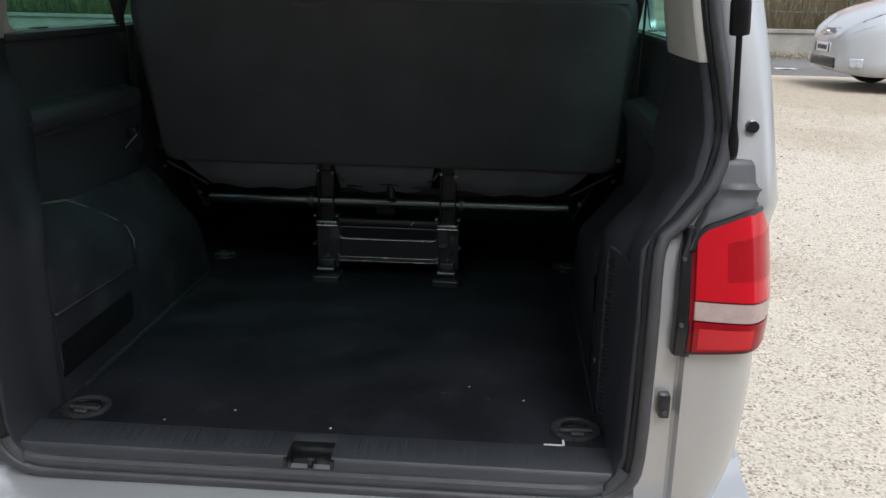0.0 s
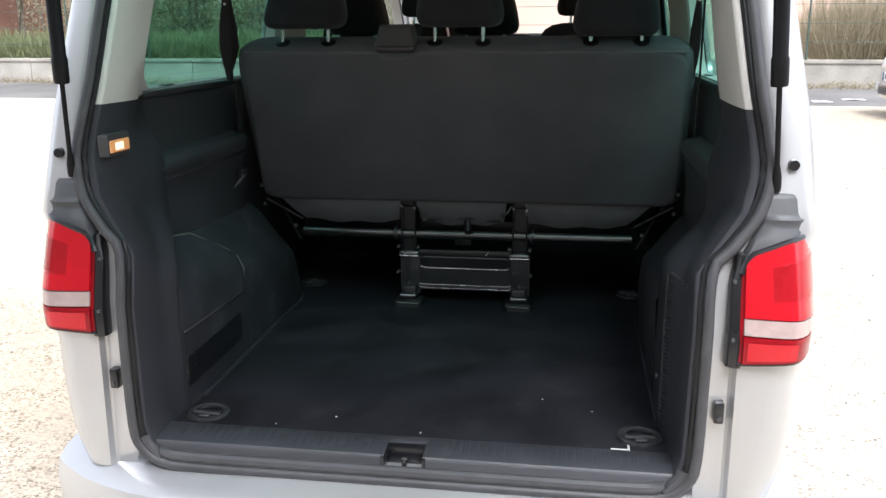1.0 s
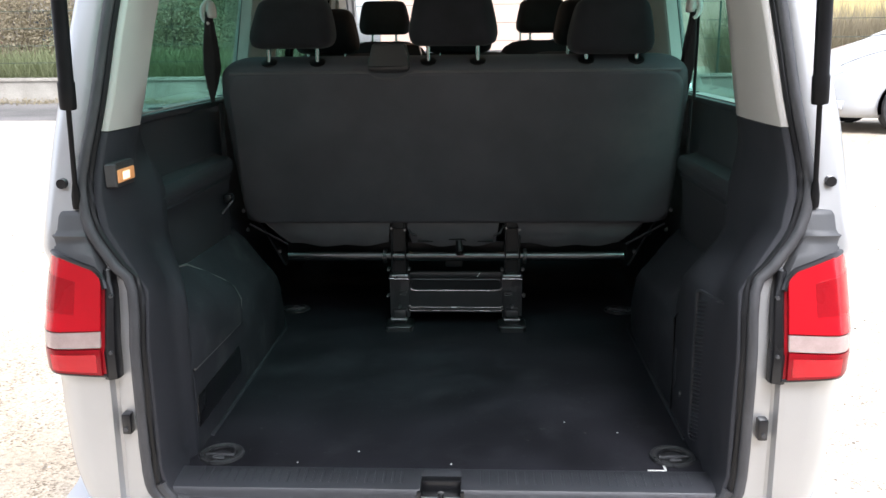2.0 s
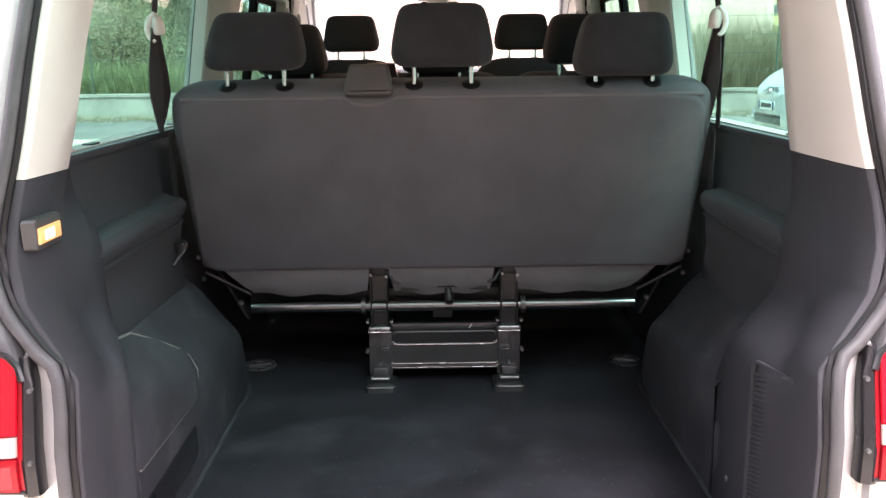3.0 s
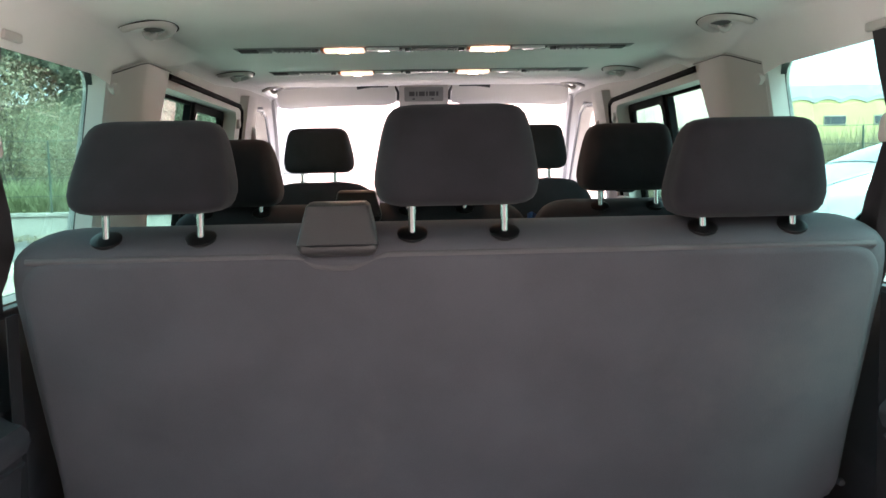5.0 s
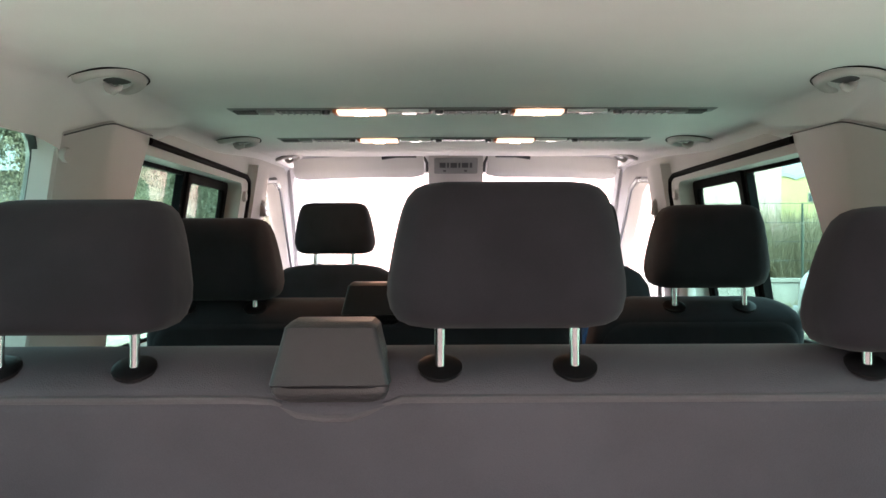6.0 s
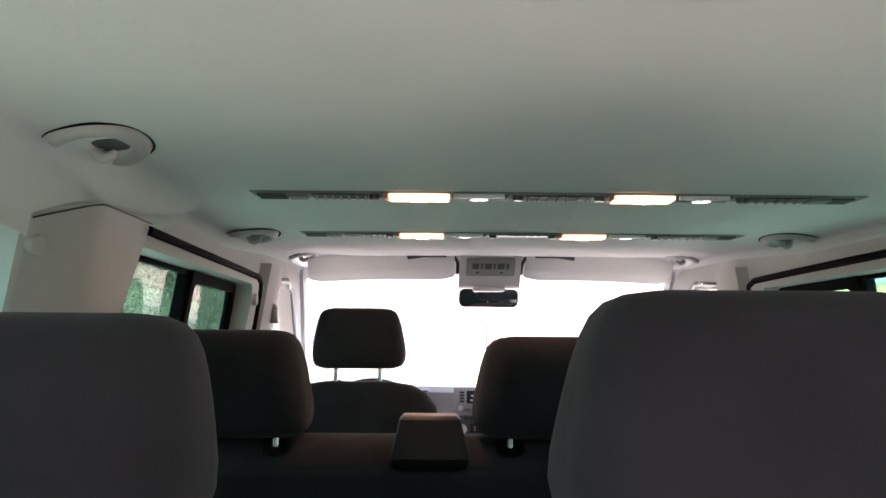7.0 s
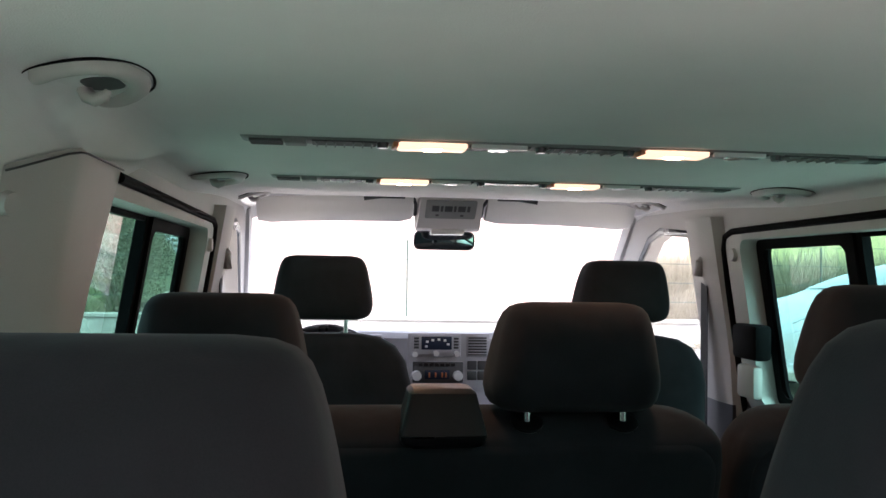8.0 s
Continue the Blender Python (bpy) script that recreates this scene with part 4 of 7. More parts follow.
def pane(name, label, outline, parent_at, s, inset):
    w = thing(name, parent_at, label, "window", kind="structure")
    bm = bmesh.new()
    plate(bm, outline, [], lambda u, v: (s * (side_x(v) + inset), u, v), (s * 0.005, 0, 0))
    part("pane", bm, M_TINT, w)
    return w


def gasket(w, outline, s, x_off, width, material, deep, tall=0):
    cu, cv = sum(p[0] for p in outline) / len(outline), sum(p[1] for p in outline) / len(outline)
    hu, hv = max(p[0] for p in outline) - cu, max(p[1] for p in outline) - cv
    inner = [(cu + (u - cu) * (1 - width / hu), cv + (v - cv) * (1 - (tall or width) / hv)) for u, v in outline]
    bm = bmesh.new()
    plate(bm, outline, [inner], lambda u, v: (s * (side_x(v) + x_off), u, v), (s * deep, 0, 0))
    part("window_frame", bm, material, w)


for n, s in ((1, -1), (2, 1)):
    o = rounded(0.54, 0.24, 0.06, 4, 0.97, 1.602)
    w = pane("window_%d" % n, "green-tinted rear side window", o, (s * 0.8, 0.94, 1.37), s, 0.05)
    gasket(w, o, s, 0.036, 0.014, M_COLLAR, 0.014)
    for y in (0.62, 1.25):
        bm = bmesh.new()
        rbox(bm, s * 0.80, s * 0.825, y - 0.026, y + 0.026, 1.374, 1.383, 0.003)
        part("blind_hook", bm, M_BEZEL, w)
    o = rounded(0.60, 0.240, 0.05, 4, 2.26, 1.606)
    w = pane("window_%d" % (n + 2), "green-tinted sliding door window with a dark divider", o, (s * 0.8, 2.4, 1.37), s, 0.056)
    gasket(w, o, s, 0.036, 0.105, M_GAP, 0.010, 0.026)
    bm = bmesh.new()
    loft(bm, [[(s * (side_x(z) + a), y, z) for a, y in ((0.034, 2.325), (0.034, 2.395), (0.056, 2.395), (0.056, 2.325))] for z in (1.375, 1.84)])
    loft(bm, [[(s * (side_x(z) + a), y, z) for a, y in ((0.026, 2.345), (0.026, 2.362), (0.036, 2.362), (0.036, 2.345))] for z in (1.385, 1.83)])
    part("divider", bm, M_GAP, w)
    bm = bmesh.new()
    plate(bm, rounded(0.222, 0.232, 0.03, 4, 2.578, 1.604), [rounded(0.190, 0.200, 0.025, 4, 2.578, 1.604)], lambda u, v: (s * (side_x(v) + 0.030), u, v), (s * 0.008, 0, 0))
    part("slider_frame", bm, M_GAP, w, "black frame of the sliding pane")
    bm = bmesh.new()
    w = thing("window_%d" % (n + 4), (s * 0.8, 3.5, 1.37), "clear front door window in a black frame", "window", kind="structure")
    tri = [(3.15, 1.39), (3.15, 1.865), (3.40, 1.882), (3.52, 1.856), (4.27, 1.40)]
    plate(bm, tri, [], lambda u, v: (s * (side_x(v) + 0.04), u, v), (s * 0.005, 0, 0))
    part("pane", bm, M_WIND, w)
    bm = bmesh.new()
    tube(bm, [(s * (side_x(v) + 0.006), u, v) for u, v in tri], 0.015, 8, up=(1, 0, 0), closed=True)
    part("window_frame", bm, M_BEZEL, w)

# ---- seats ----
def headrest(seat, x, y, z0, lift, hw=0.131, h=0.165, post=0.077, tip=-0.022):
    """A padded headrest on two steel posts; z0 is the top of the seat back."""
    zb = z0 + 0.004 + lift
    bm = bmesh.new()
    rings = []
    for f, w, d in ((0.0, 0.72, 0.40), (0.02, 0.84, 0.62), (0.06, 0.93, 0.82), (0.12, 0.975, 0.94), (0.22, 1.0, 1.02), (0.34, 0.99, 1.04), (0.47, 0.962, 1.0), (0.60, 0.932, 0.94), (0.72, 0.90, 0.86), (0.82, 0.866, 0.77), (0.90, 0.825, 0.66), (0.955, 0.765, 0.52), (0.985, 0.68, 0.36), (1.0, 0.54, 0.16)):
        z = zb + h * f
        cy = y + 0.024 + tip * (f - 0.36)
        # the rear face a little narrower than the padded front
        rings.append([(x + px * (1.0 + 0.05 * (py - cy) / 0.06), py, z) for px, py in rounded(hw * w, 0.062 * d, 0.036 * d + 0.004, 6, 0, cy)])
    hr = part("headrest", loft(bm, rings), M_CLOTH, seat, "anthracite cloth headrest", 50)
    for sx in (-post, post):
        bm = bmesh.new()
        rod(bm, (x + sx, y + 0.012, z0 - 0.010), (x + sx, y + 0.016, zb + 0.04), 0.0062, seg=12)
        part("post", bm, M_CHROME, hr, "bright steel post")
        bm = bmesh.new()
        c, n = Vector((x + sx, y + 0.013, z0 - 0.0085)), Vector((0, -0.5, 1)).normalized()
        tube(bm, [c - n * 0.008, c - n * 0.001, c + n * 0.0025, c + n * 0.0045, c + n * 0.005], [0.020, 0.0255, 0.0255, 0.020, 0.008], 24)
        part("post_collar", bm, M_COLLAR, hr, "black plastic collar")
    return hr


def back_y(y0, z):
    """The rear face of a seat back whose top rear edge stands at y0."""
    return y0 + (1.465 - z) * 0.30


def seat_back(seat, x0, x1, y0, zb=0.955, top=1.505, material=None):
    cx, hw = (x0 + x1) / 2, (x1 - x0) / 2
    bm = bmesh.new()
    rings = []
    for z, dw, dr, th in ((zb, 0.030, 0.02, 0.09), (zb + 0.012, 0.018, 0.008, 0.11), (zb + 0.05, 0.014, 0.006, 0.12), (1.2, 0.006, 0.006, 0.125), (1.40, 0.0, 0.006, 0.125), (1.435, 0.004, 0.004, 0.122),
                          (1.462, 0.010, 0.004, 0.118), (1.472, 0.015, 0.009, 0.113), (1.482, 0.022, 0.0175, 0.106), (1.494, 0.034, 0.036, 0.090), (1.503, 0.050, 0.056, 0.070), (1.509, 0.070, 0.076, 0.048), (1.512, 0.10, 0.096, 0.02)):
        zz = z if z <= 1.40 else z + (top - 1.505)
        yr = back_y(y0, z) + dr
        rings.append([(cx + px, py, zz) for px, py in rounded(hw - dw, th / 2, 0.03, 4, 0, yr + th / 2)])
    return part("backrest", loft(bm, rings), material or M_CLOTH, seat, "", 50)


def back_panel(seat, x0, x1, y0, zb=0.955, zt=1.463, material=M_CLOTH):
    cx, hw = (x0 + x1) / 2, (x1 - x0) / 2
    bm = bmesh.new()
    h = (zt - zb) / 2
    loops = rounded(hw - 0.014, h, 0.055, 8, cx, zb + h)
    n = Vector((0, -1, -0.30)).normalized()

    def place(u, v):
        p = Vector((u, back_y(y0, v) + 0.008, v)) + n * 0.004
        return p

    rings = []
    for inset, lift in ((0.0, -0.012), (0.0, 0.0), (0.004, 0.0045), (0.012, 0.006)):
        rings.append([place(cx + (u - cx) * (1 - inset / hw), zb + h + (v - zb - h) * (1 - inset / h)) + n * lift for u, v in loops])
    loft(bm, rings)
    return part("back_panel", bm, material, seat, "smooth dark lining on the back", 40)


def belt_box(seat, x, y0, material):
    """The belt outlet on the seat's shoulder."""
    bm = bmesh.new()
    rings = []
    for z, w, ya, yb in ((1.462, 0.050, -0.002, 0.05), (1.467, 0.060, -0.010, 0.05), (1.474, 0.064, -0.015, 0.06), (1.481, 0.064, -0.016, 0.07), (1.483, 0.066, -0.020, 0.07), (1.530, 0.054, -0.010, 0.075), (1.544, 0.051, -0.004, 0.075), (1.550, 0.045, 0.006, 0.07)):
        rings.append([(x + px, py, z) for px, py in rounded(w, (yb - ya) / 2, 0.007, 3, 0, y0 + (ya + yb) / 2)])
    b = part("belt_outlet", loft(bm, rings), material, seat, "black moulded belt outlet", 30)
    bm = bmesh.new()
    tube(bm, [(x - 0.064, y0 - 0.012, 1.482), (x - 0.04, y0 - 0.0165, 1.481), (x, y0 - 0.0165, 1.481), (x + 0.04, y0 - 0.0165, 1.481), (x + 0.064, y0 - 0.012, 1.482)], 0.0022, 6)
    part("outlet_seam", bm, M_BEZEL, b)


def cushion(seat, x0, x1, y0, y1, z0, z1):
    bm = bmesh.new()
    rings = []
    for z, d in ((z0, 0.02), (z0 + 0.02, 0.0), (z1 - 0.04, 0.0), (z1 - 0.012, 0.012), (z1, 0.04)):
        rings.append([(px, py, z) for px, py in rounded((x1 - x0) / 2 - d, (y1 - y0) / 2 - d, 0.05, 4, (x0 + x1) / 2, (y0 + y1) / 2)])
    part("seat_cushion", loft(bm, rings), M_CLOTH, seat, "", 50)


# the rear bench
R0 = 0.955
bench = thing("bench_seat", (0, 1.3, FLOOR), "anthracite three-seat rear bench on a black steel frame", "bench seat")
seat_back(bench, -0.738, 0.738, R0, material=M_BACK)
back_panel(bench, -0.728, 0.728, R0, material=M_BACK)
belt_box(bench, -0.196, R0, M_BELTBOX)
# piping in a paler cloth that holds the crease's highlight
bm = bmesh.new()
line = []
for k in range(49):
    x = -0.70 + 1.40 * k / 48
    z = 1.4610 - 0.020 * math.exp(-((x + 0.196) / 0.055) ** 4)
    line.append((x, back_y(R0, z) + 0.0060 - 0.006 * (1.4610 - z) / 0.02, z + 0.002))
tube(bm, line, 0.0056, 10)
part("piping", bm, surf("piping_cloth_highlight", (0.13, 0.126, 0.135), 0.7, 0, 0.1, 9, 500, 0.2, spec=0.2), bench, "sewn piping over the back, paler for the crease highlight")
headrest(bench, -0.500, 0.972, 1.503, 0.030, h=0.153, tip=0.062)
headrest(bench, 0.002, 0.972, 1.503, 0.033, h=0.166, hw=0.137)
headrest(bench, 0.491, 0.972, 1.503, 0.004, h=0.166)
cushion(bench, -0.70, 0.70, 1.24, 1.74, 0.86, 1.01)
# sheet steel under the back, its lower edge wavy
M_SHEET = surf("grey_backing_sheet", (0.128, 0.126, 0.136), 0.45, 0, 0.12, 8, 300, 0.12)
for x0, x1, b0, b1 in ((-0.665, -0.222, -0.575, -0.232), (-0.168, 0.152, -0.150, 0.140), (0.210, 0.645, 0.220, 0.562)):
    bm = bmesh.new()
    rows = []
    for f, z, y in ((0.0, 0.962, 1.118), (0.25, 0.940, 1.121), (0.6, 0.908, 1.130), (0.85, 0.888, 1.140), (1.0, 0.874, 1.150)):
        row = []
        for k in range(17):
            u = k / 16
            x = (x0 + (b0 - x0) * f) * (1 - u) + (x1 + (b1 - x1) * f) * u
            row.append((x, y - 0.006 * math.sin(math.pi * u) * f, z + f * (0.004 * math.sin(u * 14) - 0.008 * math.sin(math.pi * u))))
        rows.append(row)
    part("lower_back_sheet", sheet(bm, rows, 0.02, (0, 1, 0.2)), M_SHEET, bench, "grey backing sheet under the backrest")
bm = bmesh.new()
rod(bm, (-0.585, 1.15, 0.828), (0.58, 1.15, 0.828), 0.0175, seg=18)
bar = part("frame_tube", bm, M_TUBE, bench, "glossy black steel tube")
bm = bmesh.new()
rbox(bm, -0.60, 0.60, 1.20, 1.24, 0.80, 0.87, 0.006)
part("cross_member", bm, M_BLACKSTEEL, bench)
for x in (-0.245, 0.24):
    bm = bmesh.new()
    rod(bm, (x - 0.006, 1.15, 0.828), (x + 0.006, 1.15, 0.828), 0.026)
    part("tube_collar", bm, M_LEGSTEEL, bar)
bm = bmesh.new()
tube(bm, [(-0.13, 1.14, 0.885), (-0.03, 1.14, 0.885), (-0.02, 1.135, 0.893), (0.03, 1.135, 0.893), (0.04, 1.14, 0.885), (0.13, 1.14, 0.885)], 0.005, 8)
rod(bm, (0.012, 1.14, 0.885), (0.016, 1.128, 0.85), 0.011, 0.013)
rod(bm, (0.016, 1.128, 0.85), (0.016, 1.126, 0.842), 0.016, 0.012)
rbox(bm, -0.035, 0.025, 1.145, 1.17, 0.79, 0.825, 0.004)
part("release_lever", bm, M_COLLAR, bench, "black release lever")
for s in (-1, 1):
    # side arm down to the tube
    bm = bmesh.new()
    plate(bm, [(1.10, 0.99), (1.135, 0.935), (1.13, 0.80), (1.24, 0.80), (1.26, 0.99)], [], lambda u, v: (s * (0.59 + (v - 0.80) * 0.55), u, v), (s * 0.008, 0, 0))
    part("side_bracket", bm, M_BLACKSTEEL, bench)
    bm = bmesh.new()
    rod(bm, (s * 0.705, 1.105, 0.952), (s * 0.585, 1.138, 0.874), 0.0048, 0.0048)
    part("side_brace", bm, M_BLACKSTEEL, bench)
    for p in ((0.708, 1.098, 0.935), (0.612, 1.135, 0.85), (0.72, 1.10, 1.0)):
        bm = bmesh.new()
        rod(bm, (s * p[0], p[1], p[2]), (s * p[0], p[1] - 0.01, p[2]), 0.008, 0.006, 8)
        part("bolt", bm, M_FASTENER, bench)
    # upright of the folding leg
    X = s * 0.197
    bm = bmesh.new()
    rbox(bm, X - 0.027, X - 0.021, 1.13, 1.21, 0.75, 0.955, 0.002, 1)
    rbox(bm, X + 0.021, X + 0.027, 1.13, 1.21, 0.75, 0.955, 0.002, 1)
    rbox(bm, X - 0.025, X + 0.025, 1.150, 1.20, 0.76, 0.95, 0.004, 1)
    rbox(bm, X - 0.022, X + 0.022, 1.120, 1.16, 0.93, 0.968, 0.006)
    up = part("leg_upright", bm, M_BLACKSTEEL, bench)
    for dx, z in ((-0.022, 0.932), (0.024, 0.926), (-0.036, 0.785), (0.036, 0.785), (s * 0.040, 0.69), (0.0, 0.648)):
        bm = bmesh.new()
        rod(bm, (X + dx, 1.122, z), (X + dx, 1.145, z), 0.0045, 0.006, 8)
        part("bolt", bm, M_FASTENER, up)
    bm = bmesh.new()
    tube(bm, [(X + s * -0.03, 1.135, 0.94), (X - s * 0.045, 1.12, 0.915), (X - s * 0.065, 1.125, 0.905)], 0.0045, 8)
    part("spring_hook", bm, M_LEGSTEEL, up)
    # foot
    bm = bmesh.new()
    prof = [(px, py) for px, py in rounded(0.047, 0.052, 0.015, 4, X, 1.135)]
    loft(bm, [[(px, py, 0.571) for px, py in prof], [(px, py, 0.588) for px, py in prof], [(X + (px - X) * 0.86, 1.135 + (py - 1.135) * 0.86, 0.593) for px, py in prof]])
    rbox(bm, X - 0.024, X + 0.024, 1.12, 1.18, 0.585, 0.64, 0.006)
    foot = part("floor_anchor", bm, M_LEGSTEEL, bench, "black floor anchor")
    bm = bmesh.new()
    tube(bm, [(X - 0.026, 1.115, 0.612), (X - 0.026, 1.10, 0.612), (X + 0.026, 1.10, 0.612), (X + 0.026, 1.115, 0.612)], 0.005, 8)
    part("anchor_latch", bm, M_FASTENER, foot)
    bm = bmesh.new()
    rbox(bm, X - 0.035, X + 0.035, 1.155, 1.185, 0.60, 0.762, 0.006)
    part("leg_plate", bm, M_LEGSTEEL, bench)
    bm = bmesh.new()
    rbox(bm, X - 0.036, X + 0.036, 1.128, 1.17, 0.748, 0.768, 0.008, 3)
    part("hinge_cap", bm, M_CAPSTEEL, bench)

# pressed plate between the legs: a folded top edge, an oblong stamping and two beads
bm = bmesh.new()
rows = []
for z, d in ((0.766, 0.022), (0.769, 0.006), (0.767, 0.0), (0.760, -0.001), (0.748, 0.000), (0.744, 0.002), (0.700, 0.002), (0.668, 0.002), (0.650, 0.003), (0.640, 0.003), (0.622, 0.004), (0.616, 0.010)):
    rows.append([(x, 1.158 + d, z) for x in (-0.198, -0.1, 0, 0.1, 0.198)])
sheet(bm, rows, 0.004, (0, 1, 0))
plate_ob = part("pressed_plate", bm, M_LEGSTEEL, bench, "pressed black steel leg plate", 25)
# black plate lies on the steel and paints the stamping's inner shade
bm = bmesh.new()
plate(bm, rounded(0.160, 0.0185, 0.016, 5, 0, 0.722), [], lambda u, v: (u, 1.1585, v), (0, -0.0012, 0))
part("stamping", bm, M_BLACKSTEEL, plate_ob, "flat black plate painting the stamping's shaded hollow")
part("pressed_rib", tube(bmesh.new(), [(px, 1.1565, pz) for px, pz in rounded(0.160, 0.0195, 0.017, 5, 0, 0.722)], 0.0034, 8, up=(0, 1, 0), closed=True), M_LEGSTEEL, plate_ob)
# thin bright tubes paint the highlights under the stamping and on the beads
part("rib_lip", tube(bmesh.new(), [(-0.162, 1.1545, 0.712), (-0.156, 1.154, 0.7045), (-0.144, 1.154, 0.7015), (0.144, 1.154, 0.7015), (0.156, 1.154, 0.7045), (0.162, 1.1545, 0.712)], 0.0018, 8), M_LIPGLINT, plate_ob, "bright line painting the edge highlight")
for z, m in ((0.640, M_LIPGLINT), (0.633, M_BEZEL), (0.627, M_LIPGLINT)):
    part("pressed_bead", tube(bmesh.new(), [(-0.166, 1.156, z + 0.006), (-0.157, 1.154, z), (0.157, 1.154, z), (0.166, 1.156, z + 0.006)], 0.0016 if m == M_LIPGLINT else 0.0036, 8), m, plate_ob)
bm = bmesh.new()
tube(bm, [(0.075, 1.1555, 0.752), (0.079, 1.1555, 0.757), (0.085, 1.1555, 0.766)], 0.0012, 6)
part("scratch", bm, M_WHITEMARK, plate_ob)
for s in (-1, 1):
    X = s * 0.197
    # slotted side flange of the leg, its latch lug and pad rim
    bm = bmesh.new()
    plate(bm, rounded(0.019, 0.070, 0.006, 3, X + s * 0.016, 0.680), [rounded(0.006, 0.036, 0.004, 3, X + s * 0.014, 0.690)], lambda u, v: (u, 1.152, v), (0, 0.004, 0))
    part("slotted_flange", bm, M_LEGSTEEL, plate_ob)
    part("latch_lug", box(X - s * 0.012 - 0.013, X - s * 0.012 + 0.013, 1.140, 1.153, 0.688, 0.700, 0.004), M_LEGSTEEL, plate_ob)
    part("lug_lip", tube(bmesh.new(), [(X - s * 0.012 + px, 1.1395, 0.694 + pz) for px, pz in rounded(0.013, 0.0055, 0.004, 3)], 0.0012, 6, up=(0, 1, 0), closed=True), M_LIPGLINT, plate_ob)
    part("cap_lip", tube(bmesh.new(), [(X - 0.034, 1.1285, 0.751), (X + 0.034, 1.1285, 0.751)], 0.0022, 8), M_LIPGLINT, plate_ob)
    part("pad_rim", tube(bmesh.new(), [(px, py, 0.588) for px, py in rounded(0.047, 0.052, 0.015, 4, X, 1.135)], 0.0018, 6, closed=True), M_LEGSTEEL, plate_ob)

# the middle row: a two-seat bench and a single seat
Y2 = 1.855
mid = thing("double_seat", (-0.24, Y2 + 0.3, FLOOR), "dark cloth double seat of the middle row", "seat")
seat_back(mid, -0.72, 0.245, Y2)
back_panel(mid, -0.712, 0.237, Y2)
belt_box(mid, -0.218, Y2, M_COLLAR)
headrest(mid, -0.553, Y2 + 0.017, 1.503, 0.004, h=0.18)
headrest(mid, -0.006, Y2 + 0.017, 1.503, 0.004, h=0.172, hw=0.137)
cushion(mid, -0.70, 0.23, Y2 + 0.28, Y2 + 0.78, 0.86, 1.01)
bm = box(-0.66, 0.19, Y2 + 0.30, Y2 + 0.74, FLOOR, 0.87, 0.02)
part("seat_base", bm, M_BLACKSTEEL, mid)
single = thing("single_seat", (0.5, Y2 + 0.3, FLOOR), "dark cloth single seat of the middle row", "seat")
seat_back(single, 0.262, 0.735, Y2)
back_panel(single, 0.270, 0.727, Y2)
headrest(single, 0.519, Y2 + 0.017, 1.503, 0.028, h=0.182)
cushion(single, 0.275, 0.72, Y2 + 0.28, Y2 + 0.78, 0.86, 1.01)
bm = box(0.32, 0.69, Y2 + 0.30, Y2 + 0.74, FLOOR, 0.87, 0.02)
part("seat_base", bm, M_BLACKSTEEL, single)

# the front seats
Y3 = 2.80
for x, nm in ((-0.420, "black cloth driver's seat before the dashboard"), (0.402, "black cloth front passenger seat before the dashboard")):
    seat = thing("front_seat", (x, Y3 + 0.3, FLOOR), nm, "seat", "front seats")
    bm = bmesh.new()
    rings = []
    for z, w, dr, th in ((0.95, 0.225, 0.0, 0.13), (1.1, 0.25, 0.0, 0.14), (1.3, 0.248, 0.0, 0.14), (1.43, 0.238, 0.004, 0.135), (1.49, 0.222, 0.01, 0.125), (1.53, 0.195, 0.02, 0.105), (1.553, 0.155, 0.03, 0.085), (1.563, 0.10, 0.045, 0.05)):
        rings.append([(x + px, py, z) for px, py in rounded(w, th / 2, 0.045, 5, 0, Y3 + (1.5 - z) * 0.25 + dr + th / 2)])
    part("backrest", loft(bm, rings), M_CLOTH, seat, "", 50)
    headrest(seat, x, Y3 + 0.05, 1.562, 0.032, hw=0.132, h=0.17, post=0.062)
    cushion(seat, x - 0.24, x + 0.24, Y3 + 0.24, Y3 + 0.74, 0.86, 1.02)
    part("seat_base", box(x - 0.2, x + 0.2, Y3 + 0.26, Y3 + 0.7, FLOOR, 0.87, 0.02), M_BLACKSTEEL, seat)

# blue cloth hanging from the front passenger seat
bm = bmesh.new()
rows = []
for i in range(9):
    z = 1.43 - 0.018 * i
    rows.append([(0.37 + 0.011 * j, Y3 - 0.012 + (1.5 - z) * 0.25 - 0.010 * math.sin(j * 1.9 + i * 0.4) - 0.012 * noise.noise((j * 0.5, i * 0.4, 3)), z + 0.008 * math.sin(j * 1.1)) for j in range(10)])
sheet(bm, rows, 0.004, (0, 1, 0))
solid("blue_jacket", bm, M_BLUE, "rumpled blue jacket hanging on the seat back", "jacket", angle=60)

